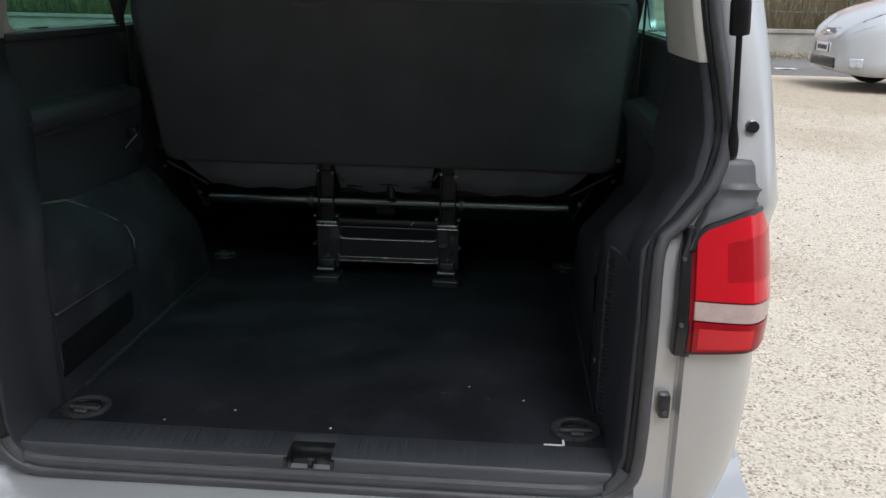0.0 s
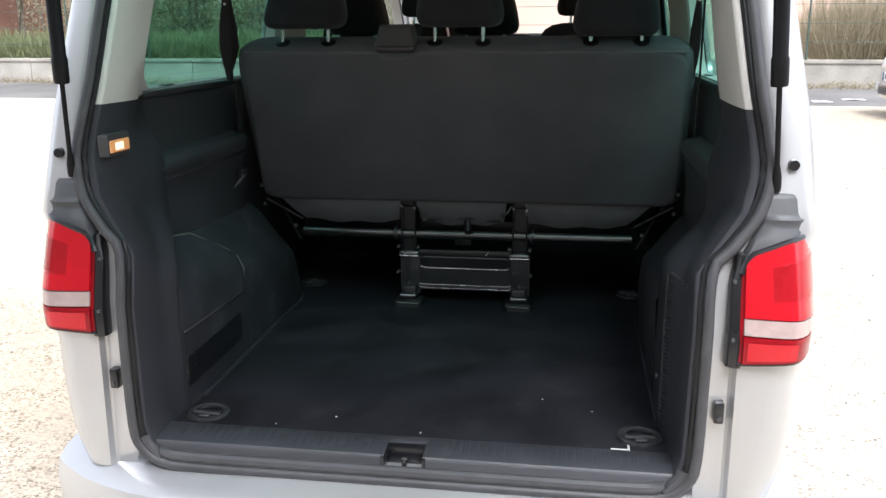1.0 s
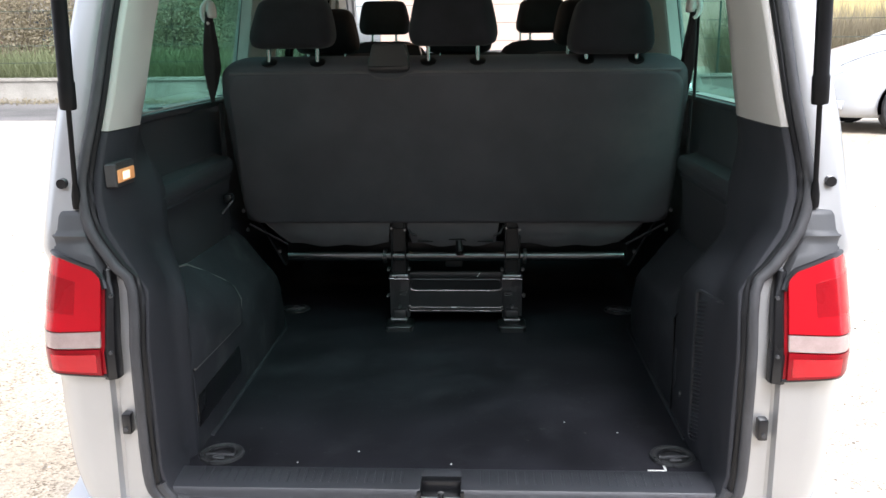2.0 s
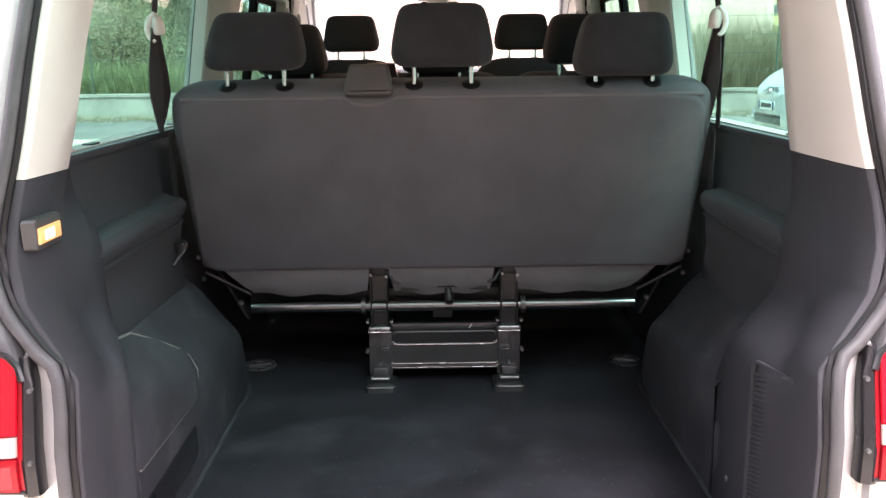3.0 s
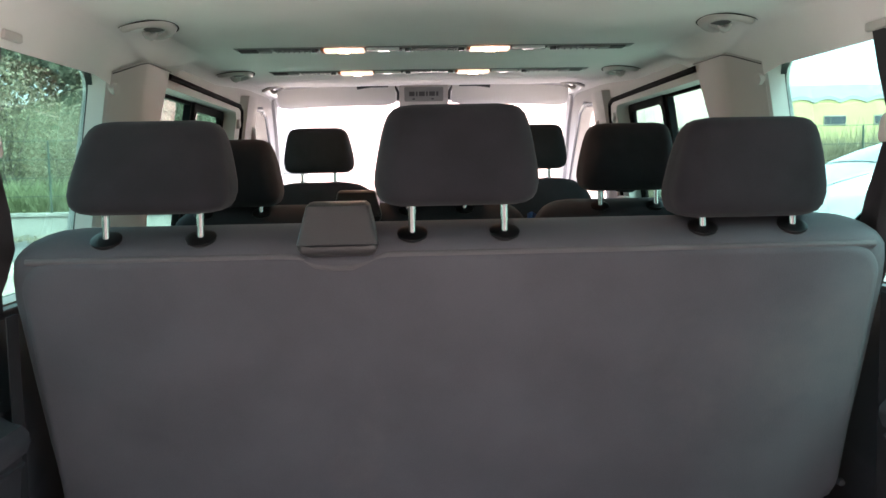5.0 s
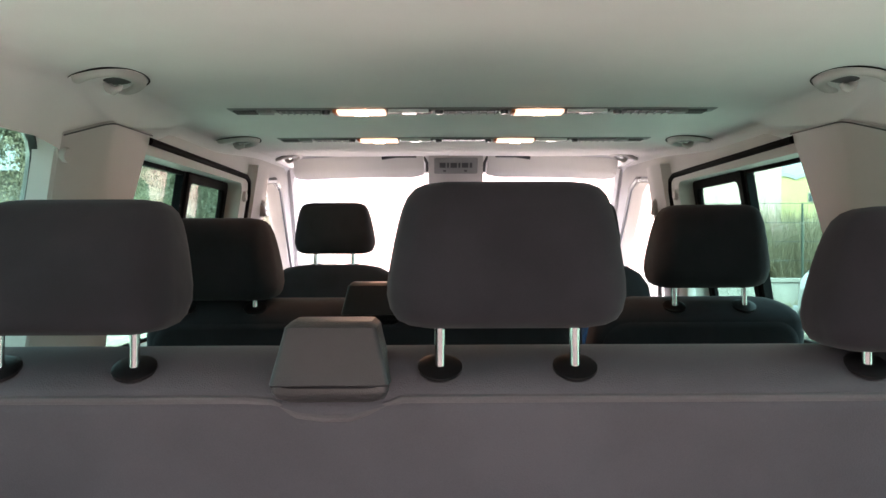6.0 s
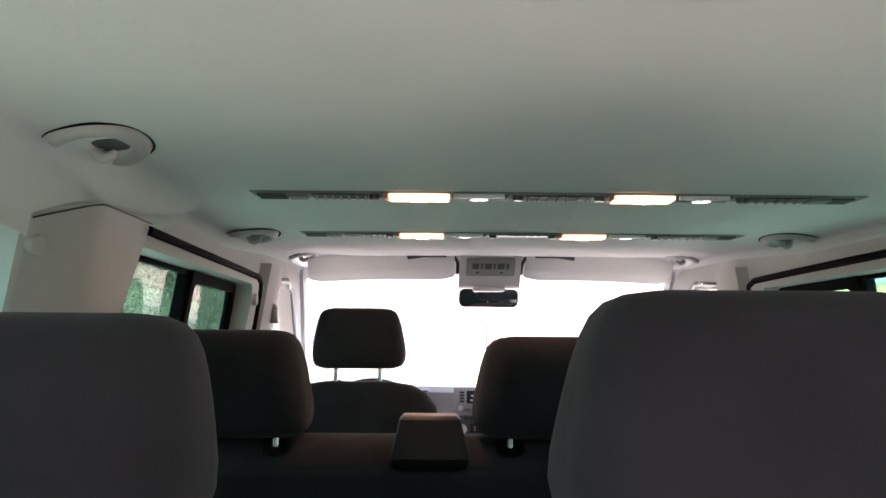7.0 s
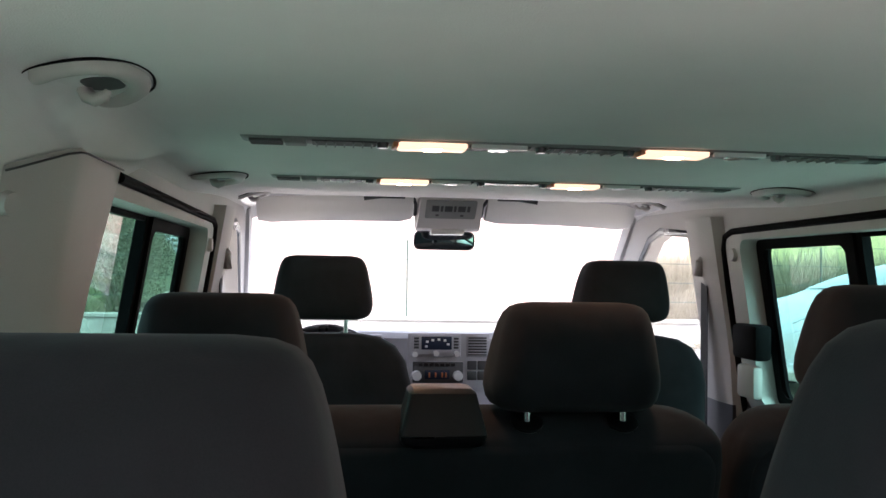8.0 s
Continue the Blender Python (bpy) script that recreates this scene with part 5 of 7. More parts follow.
# ---- belts of the rear bench ----
for s in (-1, 1):
    belt = thing("seat_belt", (s * 0.752, 0.95, 1.38), "black seat belt hung in a pale hook beside the window", "seat belt", "belts of the rear bench")
    y = 0.965
    wide = 0.022 if s < 0 else 0.0
    bm = bmesh.new()
    rows = [[(s * (x + wide - 0.001 * k), yy + 0.024 * k * (1 - 0.3 * twist), z) for k in (-1, 0, 1)] for x, yy, z, twist in ((0.722, y + 0.045, 1.845, 0), (0.728, y + 0.03, 1.76, 0.3), (0.732, y + 0.012, 1.69, 0.8), (0.734, y + 0.002, 1.655, 1))]
    sheet(bm, rows, 0.002, (s, 0, 0))
    part("upper_webbing", bm, M_WEB, belt)
    bm = bmesh.new()
    rows = []
    narrow, shift = (1.0, 0.0) if s < 0 else (0.85, 0.03)
    for z, c, w, b in ((1.650, y, 0.028, 0), (1.60, y - 0.004, 0.038, 0.006), (1.54, y - 0.004, 0.052, 0.012), (1.48, y - 0.002, 0.056, 0.014), (1.43, y - 0.012, 0.034, 0.010), (1.378, y - 0.026, 0.010, 0.0)):
        c, w = c + shift * (1.65 - z) / 0.12 if s > 0 else c, w * narrow
        rows.append([(s * (0.728 + wide + b * math.sin(k * 1.3)), c + w * k / 3, z) for k in range(-3, 4)])
    sheet(bm, rows, 0.003, (s, 0, 0))
    part("hanging_webbing", bm, M_WEB, belt, "folded webbing")
    bm = bmesh.new()
    back_off = 0.02 if s < 0 else -0.014
    sheet(bm, [[(s * (0.745 + wide), y + back_off, z), (s * (0.745 + wide), y + back_off + 0.034, z)] for z in (1.655, 1.50, 1.372)], 0.002, (s, 0, 0))
    sheet(bm, [[(s * 0.742, y + 0.01, z), (s * 0.742, y + 0.05, z)] for z in (1.372, 1.25, 1.0)], 0.002, (s, 0, 0))
    part("return_webbing", bm, M_WEB, belt)
    bm = bmesh.new()
    rings, hx = [], 0.720 + wide
    for k in range(11):
        f = k / 10
        r = lerp([(0, 0.80), (0.06, 0.92), (0.2, 1.0), (0.6, 0.96), (0.8, 0.80), (0.92, 0.52), (1.0, 0.12)], f)
        rings.append([(s * (hx + 0.004 * f + 0.016 * r * math.cos(q)), y - 0.004 + 0.026 * r * math.sin(q), 1.632 + 0.054 * f) for q in [k2 * math.pi / 8 for k2 in range(16)]])
    loft(bm, rings)
    tube(bm, smooth_path([(s * (hx + 0.004), y - 0.014, 1.680), (s * (hx + 0.015), y - 0.020, 1.673), (s * (hx + 0.022), y - 0.024, 1.656), (s * (hx + 0.022), y - 0.026, 1.636), (s * (hx + 0.015), y - 0.028, 1.622), (s * (hx + 0.004), y - 0.028, 1.619)], 3)[:16], [0.008] * 6 + [0.0078] * 3 + [0.007] * 3 + [0.006] * 2 + [0.005] * 2, 10)
    part("belt_hook", bm, surf("ivory_plastic", (0.58, 0.57, 0.54), 0.45, 0, 0.05, 20, 400, 0.08), belt, "ivory plastic belt hook")
    bm = bmesh.new()
    rbox(bm, s * 0.715, s * 0.742, y + 0.012, y + 0.078, 1.822, 1.838, 0.004)
    part("belt_slot", bm, M_CREAM, belt)

# ---- lashing rings in the floor ----
def ring_thing():
    t = thing("lashing_ring", (0, 0, 0), "black lashing ring folded in its round floor cup", "lashing ring", "lashing rings in the floor")
    bm = bmesh.new()
    loft(bm, [[(r * math.cos(a), r * math.sin(a), z) for a in [k * math.pi / 16 for k in range(32)]] for r, z in ((0.054, 0.0005), (0.053, 0.006), (0.046, 0.008), (0.041, 0.006), (0.038, 0.002), (0.036, 0.0012), (0.01, 0.001))], cap=False)
    part("cup", bm, surf("dark_grey_gloss_plastic", (0.035, 0.036, 0.038), 0.3, 0, 0.15, 30, 300, 0.1), t)
    bm = bmesh.new()
    tube(bm, [(0.030 * math.cos(a), 0.026 * math.sin(a), 0.007) for a in [math.pi * k / 12 for k in range(13)]] + [(-0.030, -0.006, 0.008), (0.030, -0.006, 0.008)], 0.0045, 8, closed=True)
    part("ring", bm, M_BLACKSTEEL, t)
    bm = bmesh.new()
    rbox(bm, -0.036, 0.036, -0.014, -0.002, 0.003, 0.010, 0.002)
    rbox(bm, -0.014, 0.014, -0.030, -0.018, 0.003, 0.008, 0.002)
    part("hinge", bm, M_GREYCAP, t)
    return t


first_ring = ring_thing()
first_ring.matrix_basis = pose(-0.544, 0.155, FLOOR + 0.001, 0, 0, -4)
for x, y, r in ((0.551, 0.168, 5), (-0.614, 1.34, 20), (0.602, 1.338, -20)):
    copy_thing(first_ring, pose(x, y, FLOOR + 0.001, 0, 0, r))

for k, (x, y, w, h, r) in enumerate(((0.500, 0.100, 0.040, 0.005, 2), (0.522, 0.112, 0.005, 0.026, 4), (0.02, 0.12, 0.004, 0.005, 30), (-0.21, 0.18, 0.005, 0.004, 10), (0.31, 0.36, 0.004, 0.004, 50), (0.44, 0.30, 0.005, 0.003, 20), (-0.35, 0.12, 0.004, 0.004, 0))):
    bm = bmesh.new()
    rbox(bm, x - w / 2, x + w / 2, y - h / 2, y + h / 2, FLOOR + 0.0005, FLOOR + 0.0022, 0.0004, 1)
    solid("paint_flake", bm, M_PAPER, "tiny pale flake lying on the floor mat", "flake", group="flakes on the floor mat")

# pillar lamp beside the opening
lampt = thing("pillar_lamp", (-0.722, 0.158, 1.259), "small lit load bay lamp on the pillar", "lamp")
bm = bmesh.new()
prism = [(-0.732, 0.080), (-0.711, 0.086), (-0.709, 0.090), (-0.708, 0.184), (-0.712, 0.188), (-0.74, 0.186)]
loft(bm, [[(x, y, z + 0.10 * (y - 0.08) * k) for x, y in [(-0.725 + (x + 0.725) * f, 0.134 + (y - 0.134) * f) for x, y in prism]] for z, f, k in ((1.244, 0.86, 0), (1.248, 0.96, 0), (1.287, 1.0, 0), (1.294, 1.0, 0), (1.298, 0.90, 0))])
part("housing", bm, M_BELTBOX, lampt, "", 25)
lens = part("lens", box(-0.712, -0.7055, 0.092, 0.180, 1.254, 1.283, 0.003), surf("lit_small_lens", (0.6, 0.32, 0.14), 0.4, 0, 0.1, 60, 300, 0, emit=((1.0, 0.36, 0.11), 0.10)), lampt)
part("bulb_glow", box(-0.707, -0.7045, 0.112, 0.150, 1.259, 1.277, 0.0012), M_BULBSMALL, lens)

# ---- headliner fittings ----
def grab_handle(size, place):
    """A folding grab handle: a bow round three sides of a shallow base, open towards the wall (local +x)."""
    t = thing("grab_handle", (0, 0, 0), "pale grey folding grab handle in the headliner", "grab handle", "grab handles")
    bow = smooth_open([(0.066, -0.050), (0.038, -0.098), (-0.012, -0.120), (-0.050, -0.102), (-0.064, -0.058), (-0.062, -0.005), (-0.048, 0.050), (-0.014, 0.096), (0.026, 0.120)])
    n = len(bow)
    rings = []
    for i, p in enumerate(bow):
        a, b = bow[max(0, i - 1)], bow[min(n - 1, i + 1)]
        d = (b - a).normalized()
        side = Vector((-d.y, d.x))
        f = i / (n - 1)
        w = 0.0165 * lerp([(0, 0.45), (0.08, 0.9), (0.3, 1.0), (0.8, 1.0), (0.94, 0.9), (1, 0.55)], f)
        low = lerp([(0, 0.5), (0.1, 0.9), (0.5, 1.0), (0.92, 0.9), (1, 0.5)], f)
        rings.append([Vector((p.x + side.x * w * u, p.y + side.y * w * u, -0.019 * low * v + 0.004)) * size for u, v in ((-1, 0), (-0.95, 0.55), (-0.7, 0.9), (-0.2, 1.0), (0.35, 0.92), (0.8, 0.6), (1, 0.1), (0.6, -0.2), (-0.6, -0.2))])
    part("grip", loft(bmesh.new(), rings), M_CREAM, t, "", 60)
    base = [(p.x * 0.95, p.y * 0.95) for p in bow] + [(0.050, 0.100), (0.058, 0.02), (0.058, -0.03)]
    part("base", loft(bmesh.new(), [[(u * size, v * size, 0.012) for u, v in base], [(u * size, v * size, 0.0005) for u, v in base]]), M_HEAD, t)
    # flat dark patch: the hollow's shade is in its colour, nothing is sunk
    cup = [(px * size, py * size) for px, py in rounded(0.026, 0.040, 0.022, 6, -0.012, -0.004)]
    part("cup", loft(bmesh.new(), [[(u, v, 0.003) for u, v in cup], [(u, v, -0.0006 * size) for u, v in cup]]), M_STRIPDARK, t, "flat dark patch for the shaded handle hollow")
    bm = bmesh.new()
    tube(bm, [Vector(p) * size for p in ((0.020, 0.016, 0.0), (0.014, 0.010, -0.013), (0.003, 0.003, -0.020), (-0.012, -0.001, -0.017), (-0.018, -0.002, -0.010))], [0.011 * size, 0.0115 * size, 0.0105 * size, 0.008 * size, 0.005 * size], 12)
    part("coat_hook", bm, M_CREAM, t)
    # dark tube drawn for the shadow line between the bow and the headliner
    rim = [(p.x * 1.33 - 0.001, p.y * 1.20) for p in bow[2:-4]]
    part("gap_shade", tube(bmesh.new(), [(u * size, v * size, 0.0) for u, v in rim], [0.0022 * size * lerp([(0, 0.3), (0.2, 1), (0.8, 1), (1, 0.3)], k / (len(rim) - 1)) for k in range(len(rim))], 8, up=(0, 0, 1)), M_GAP, t, "dark line drawn for the shadow round the handle")
    t.matrix_basis = place
    return t


def smooth_open(points, steps=4):
    pts = [Vector(p) for p in points]
    out = []
    for i in range(len(pts) - 1):
        p0, p1, p2, p3 = pts[max(0, i - 1)], pts[i], pts[i + 1], pts[min(len(pts) - 1, i + 2)]
        for k in range(steps):
            t = k / steps
            out.append(0.5 * ((2 * p1) + (-p0 + p2) * t + (2 * p0 - 5 * p1 + 4 * p2 - p3) * t * t + (-p0 + 3 * p1 - 3 * p2 + p3) * t ** 3))
    return out + [pts[-1]]


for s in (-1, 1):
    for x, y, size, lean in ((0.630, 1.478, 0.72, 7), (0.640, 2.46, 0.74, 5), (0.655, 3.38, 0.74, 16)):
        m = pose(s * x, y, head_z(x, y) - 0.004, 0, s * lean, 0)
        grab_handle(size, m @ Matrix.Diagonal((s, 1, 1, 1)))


def lamp_strip(y, z, dark_middle):
    """The roof console strip: vents, reading lamps and switches, along x."""
    t = thing("ceiling_light_strip", (0, y, z), "grey ceiling strip with lit lamps, vents and switches", "ceiling light", "ceiling light strips")
    d = 0.026
    bm = bmesh.new()
    prof = [(-d, 0.004), (-d, -0.004), (-d + 0.004, -0.007), (d - 0.004, -0.007), (d, -0.004), (d, 0.004)]
    loft(bm, [[(x, y + a, z + b * k) for a, b in prof] for x, k in ((-0.530, 0.2), (-0.524, 0.8), (-0.515, 1), (0.515, 1), (0.524, 0.8), (0.530, 0.2))])
    part("housing", bm, M_STRIP, t)
    f = z - 0.007
    for x0, x1 in ((-0.422, -0.325), (-0.062, 0.058), (0.322, 0.440)):
        bm = bmesh.new()
        rbox(bm, x0, x1, y - 0.022, y + 0.022, f - 0.002, f + 0.004, 0.001, 1)
        v = part("dark_panel", bm, M_BEZEL if (dark_middle and x0 < 0 < x1) else M_STRIPDARK, t)
        if not (dark_middle and x0 < 0 < x1):
            for k in range(7):
                bm = bmesh.new()
                xx = x0 + (x1 - x0) * (k + 0.5) / 7
                rbox(bm, xx - 0.0012, xx + 0.0012, y - 0.020, y + 0.020, f - 0.005, f - 0.001, 0.0005, 1)
                part("louvre", bm, M_STRIP, v)
        else:
            for k in range(4):
                bm = bmesh.new()
                rbox(bm, -0.035 + 0.022 * k, -0.023 + 0.022 * k, y - 0.019, y - 0.013, f - 0.0035, f - 0.0018, 0.0004, 1)
                part("marking", bm, M_WHITEMARK, v)
    for x in (-0.49, 0.48):
        bm = bmesh.new()
        for k in range(5):
            rbox(bm, x - 0.024, x + 0.024, y - 0.020 + 0.009 * k, y - 0.016 + 0.009 * k, f - 0.004, f + 0.001, 0.0008, 1)
        part("end_vent", bm, M_STRIPDARK, t)
    for x in (-0.446, 0.446):
        bm = bmesh.new()
        rbox(bm, x - 0.016, x + 0.016, y - 0.024, y + 0.012, f - 0.006, f + 0.002, 0.002)
        part("vent_tab", bm, M_STRIP, t)
    for x in (-0.316, -0.072, 0.068, 0.312):
        bm = bmesh.new()
        rod(bm, (x, y - 0.010, f + 0.002), (x, y - 0.010, f - 0.008), 0.010, 0.008, 14)
        part("switch_button", bm, M_BEZEL, t)
    for x0 in (-0.300, 0.084):
        bm = bmesh.new()
        rbox(bm, x0 + 0.008, x0 + 0.112, y - 0.0235, y + 0.0235, f - 0.007, f + 0.004, 0.003)
        lens = part("lamp_lens", bm, M_LAMP, t, "lit warm lamp lens")
        bm = bmesh.new()
        rbox(bm, x0 + 0.045, x0 + 0.075, y - 0.012, y + 0.008, f - 0.0085, f - 0.004, 0.003)
        part("bulb_glow", bm, M_LAMPHOT, lens)
        bm = bmesh.new()
        rbox(bm, x0 - 0.001, x0 + 0.0075, y - 0.0235, y + 0.0235, f - 0.006, f + 0.004, 0.002)
        part("amber_edge", bm, M_AMBER, t)
        bm = bmesh.new()
        rbox(bm, x0 + 0.114, x0 + 0.212, y - 0.022, y + 0.022, f - 0.003, f + 0.004, 0.003)
        spot = part("spot_housing", bm, M_STRIPDARK, t)
        # white bar paints the windscreen's reflection along the housing
        bm = bmesh.new()
        rbox(bm, x0 + 0.118, x0 + 0.205, y - 0.024, y - 0.016, f - 0.006, f + 0.002, 0.002)
        part("edge_reflection", bm, M_CLEAR, spot)
        bm = bmesh.new()
        tube(bm, [(x0 + 0.163, y + 0.004, f + 0.002), (x0 + 0.163, y + 0.004, f - 0.005), (x0 + 0.163, y + 0.004, f - 0.004)], [0.018, 0.016, 0.010], 18)
        part("spot_ring", bm, M_CHROME, spot)
    return t


lamp_strip(1.868, head_z(0, 1.868) + 0.002, False)
lamp_strip(2.44, head_z(0, 2.44) + 0.002, True)

# ---- the front: visors, roof console, mirror, dashboard ----
console = thing("roof_console", (0, 3.55, 1.93), "pale grey roof console with a slotted speaker grille", "console")
bm = bmesh.new()
rings = []
for y, z0, z1, w in ((3.44, 1.99, 2.0, 0.10), (3.45, 1.985, 2.0, 0.108), (3.56, 1.885, 2.0, 0.112), (3.60, 1.875, 2.0, 0.112), (3.68, 1.90, 2.0, 0.11)):
    rings.append([(-w, y, z0), (w, y, z0), (w, y, z1), (-w, y, z1)])
loft(bm, rings)
part("housing", bm, M_CREAM, console)
slope = Vector((0, 0.11, -0.10)).normalized()


def on_console(u, v, lift):
    p = Vector((u, 3.45, 1.985)) + slope * v
    return p + Vector((0, -0.10, -0.11)).normalized() * lift


bm = bmesh.new()
plate(bm, rounded(0.088, 0.042, 0.006, 3, 0, 0.058), [], lambda u, v: on_console(u, v, 0.0), Vector((0, -0.10, -0.11)).normalized() * 0.003)
panel = part("grille_panel", bm, M_STRIP, console)
for x0, w in ((-0.066, 0.024), (-0.036, 0.008), (-0.022, 0.026), (0.010, 0.008), (0.024, 0.026), (0.056, 0.010)):
    bm = bmesh.new()
    plate(bm, [(x0, 0.040), (x0 + w, 0.040), (x0 + w, 0.066), (x0, 0.066)], [], lambda u, v: on_console(u, v, 0.003), Vector((0, -0.10, -0.11)).normalized() * 0.0012)
    part("slot", bm, M_STRIPDARK, panel)
for x0 in (-0.046, 0.040):
    bm = bmesh.new()
    plate(bm, rounded(0.006, 0.004, 0.003, 3, x0, 0.084), [], lambda u, v: on_console(u, v, 0.003), Vector((0, -0.10, -0.11)).normalized() * 0.0012)
    part("slot", bm, M_STRIPDARK, panel)
bm = bmesh.new()
rbox(bm, -0.06, 0.06, 3.575, 3.66, 1.862, 1.885, 0.008)
part("map_lamp", bm, M_CLEAR, console)

for s in (-1, 1):
    visor = thing("sun_visor", (s * 0.38, 3.55, 1.93), "pale grey sun visor folded against the roof", "sun visor", "sun visors")
    bm = bmesh.new()
    rows = []
    for k in range(13):
        x = 0.130 + 0.53 * k / 12
        sag = 0.040 * ((x - 0.13) / 0.53) ** 3
        rnd = 0.010 if k in (0, 12) else 0.0
        top = head_z(x, 3.48) + 0.004
        rows.append([(s * x, 3.478, top), (s * x, 3.525, 1.942 - 0.6 * sag), (s * x, 3.572, 1.905 - 0.4 * sag + rnd), (s * x, 3.583, 1.906 - 0.4 * sag + rnd), (s * x, 3.60, 1.918 - 0.4 * sag), (s * x, 3.53, top - 0.004)])
    loft(bm, rows)
    part("pad", bm, M_HEAD, visor, "", 50)
    bm = bmesh.new()
    tube(bm, [(s * 0.13, 3.50, 1.983), (s * 0.118, 3.53, 1.962), (s * 0.118, 3.57, 1.93)], 0.006, 8)
    part("pivot", bm, M_STRIPDARK, visor)
    # dark tube stands in for the shadow above the visor
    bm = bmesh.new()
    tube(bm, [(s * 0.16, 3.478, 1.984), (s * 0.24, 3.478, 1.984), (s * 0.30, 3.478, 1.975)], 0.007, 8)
    part("visor_shadow", bm, M_STRIPDARK, visor)

mirror = thing("rear_view_mirror", (0, 3.76, 1.85), "rear view mirror on a dark stalk at the windscreen", "mirror")
bm = bmesh.new()
back_ = [(px, pz) for px, pz in rounded(0.118, 0.036, 0.022, 5)]
tl = Matrix.Translation((0.012, 3.765, 1.848)) @ Euler((radians(9), 0, radians(8))).to_matrix().to_4x4()
loft(bm, [[tl @ Vector((px, 0.0, pz)) for px, pz in back_], [tl @ Vector((px * 0.98, 0.02, pz * 0.95)) for px, pz in back_], [tl @ Vector((px * 0.6, 0.04, pz * 0.5)) for px, pz in back_]])
part("shell", bm, M_BEZEL, mirror)
bm = bmesh.new()
plate(bm, [(px * 0.94, pz * 0.86) for px, pz in back_], [], lambda u, v: tl @ Vector((u, -0.0015, v)), (0, 0.001, 0))
part("mirror_glass", bm, M_MIRROR, mirror)
bm = bmesh.new()
tube(bm, [(0.012, 3.79, 1.855), (0.008, 3.80, 1.885), (0.0, 3.785, 1.90)], 0.011, 8)
part("stalk", bm, M_BEZEL, mirror)

dash = thing("dashboard", (0, 3.9, 1.0), "grey dashboard with a central radio and heater controls", "dashboard", kind="structure")
bm = bmesh.new()
prof = [(3.78, 0.60), (3.72, 0.9), (3.72, 1.30), (3.715, 1.40), (3.71, 1.485), (3.73, 1.505), (3.80, 1.508), (3.95, 1.48), (4.15, 1.42), (4.30, 1.37), (4.32, 1.2), (4.1, 0.6)]
loft(bm, [[(x, y + b, z - c) for y, z in prof] for x, b, c in ((-0.76, 0.06, 0.06), (-0.72, 0.04, 0.03), (-0.55, 0.02, 0.0), (-0.25, 0.02, 0.0), (-0.16, 0, 0), (0.2, 0, 0), (0.28, 0.03, 0.01), (0.55, 0.04, 0.01), (0.72, 0.06, 0.03), (0.76, 0.08, 0.06))])
part("dash_body", bm, M_DASH, dash)
DY = 3.705


def on_dash(x0, x1, z0, z1, proud, material, name, parent=None, r=0.003, label=""):
    bm = bmesh.new()
    rbox(bm, x0, x1, DY - proud, DY + 0.01, z0, z1, r)
    return part(name, bm, material, parent or dash, label)


stack = on_dash(-0.125, 0.178, 1.30, 1.506, 0.006, M_SILVERPLASTIC, "centre_stack", label="silver centre stack")
radio = on_dash(-0.112, 0.070, 1.420, 1.500, 0.014, M_SILVERPLASTIC, "radio", label="silver-framed radio with a dark display")
on_dash(-0.076, 0.036, 1.446, 1.494, 0.017, M_SCREEN, "display", radio)
for x, z in ((-0.055, 1.475), (-0.035, 1.481), (-0.012, 1.483), (0.010, 1.480), (0.022, 1.466), (-0.058, 1.458)):
    on_dash(x - 0.005, x + 0.005, z - 0.004, z + 0.004, 0.0185, M_WHITEMARK, "symbol", radio, 0.001)
for x, z in ((-0.100, 1.43), (-0.022, 1.433), (0.054, 1.432)):
    bm = bmesh.new()
    rod(bm, (x, DY - 0.012, z), (x, DY - 0.032, z), 0.0115, 0.0105, 16)
    part("knob", bm, M_CLEAR, radio)
for k in range(4):
    for sx in (-0.103, 0.043):
        on_dash(sx, sx + 0.018, 1.450 + 0.011 * k, 1.458 + 0.011 * k, 0.0165, M_STRIPDARK, "button", radio, 0.001)
heater = on_dash(-0.106, 0.080, 1.325, 1.402, 0.012, M_STRIPDARK, "heater_panel", label="dark heater control panel")
for x in (-0.092, 0.060):
    bm = bmesh.new()
    rod(bm, (x, DY - 0.010, 1.352), (x, DY - 0.034, 1.352), 0.019, 0.017, 20)
    part("knob", bm, M_CLEAR, heater)
on_dash(-0.062, 0.030, 1.338, 1.372, 0.0145, M_SCREEN, "display", heater)
for x in (-0.045, -0.022, 0.002, 0.016):
    on_dash(x - 0.003, x + 0.003, 1.345, 1.363, 0.0165, M_AMBER, "symbol", heater, 0.0008)
for k in range(7):
    on_dash(-0.085 + 0.02 * k, -0.070 + 0.02 * k, 1.385, 1.397, 0.0145, M_BEZEL, "button", heater, 0.001)
for x0, x1 in ((0.092, 0.172), (-0.30, -0.22)):
    vent = on_dash(x0, x1, 1.420, 1.498, 0.010, M_SILVERPLASTIC, "air_vent")
    on_dash(x0 + 0.006, x1 - 0.006, 1.426, 1.492, 0.0115, M_STRIPDARK, "vent_back", vent, 0.001)
    for k in range(6):
        on_dash(x0 + 0.006, x1 - 0.006, 1.430 + 0.0105 * k, 1.434 + 0.0105 * k, 0.016, M_SILVERPLASTIC, "vane", vent, 0.001)
for k in range(2):
    for j in range(2):
        on_dash(0.096 + 0.038 * k, 0.130 + 0.038 * k, 1.335 + 0.038 * j, 1.368 + 0.038 * j, 0.011, M_STRIPDARK, "switch", stack, 0.003)

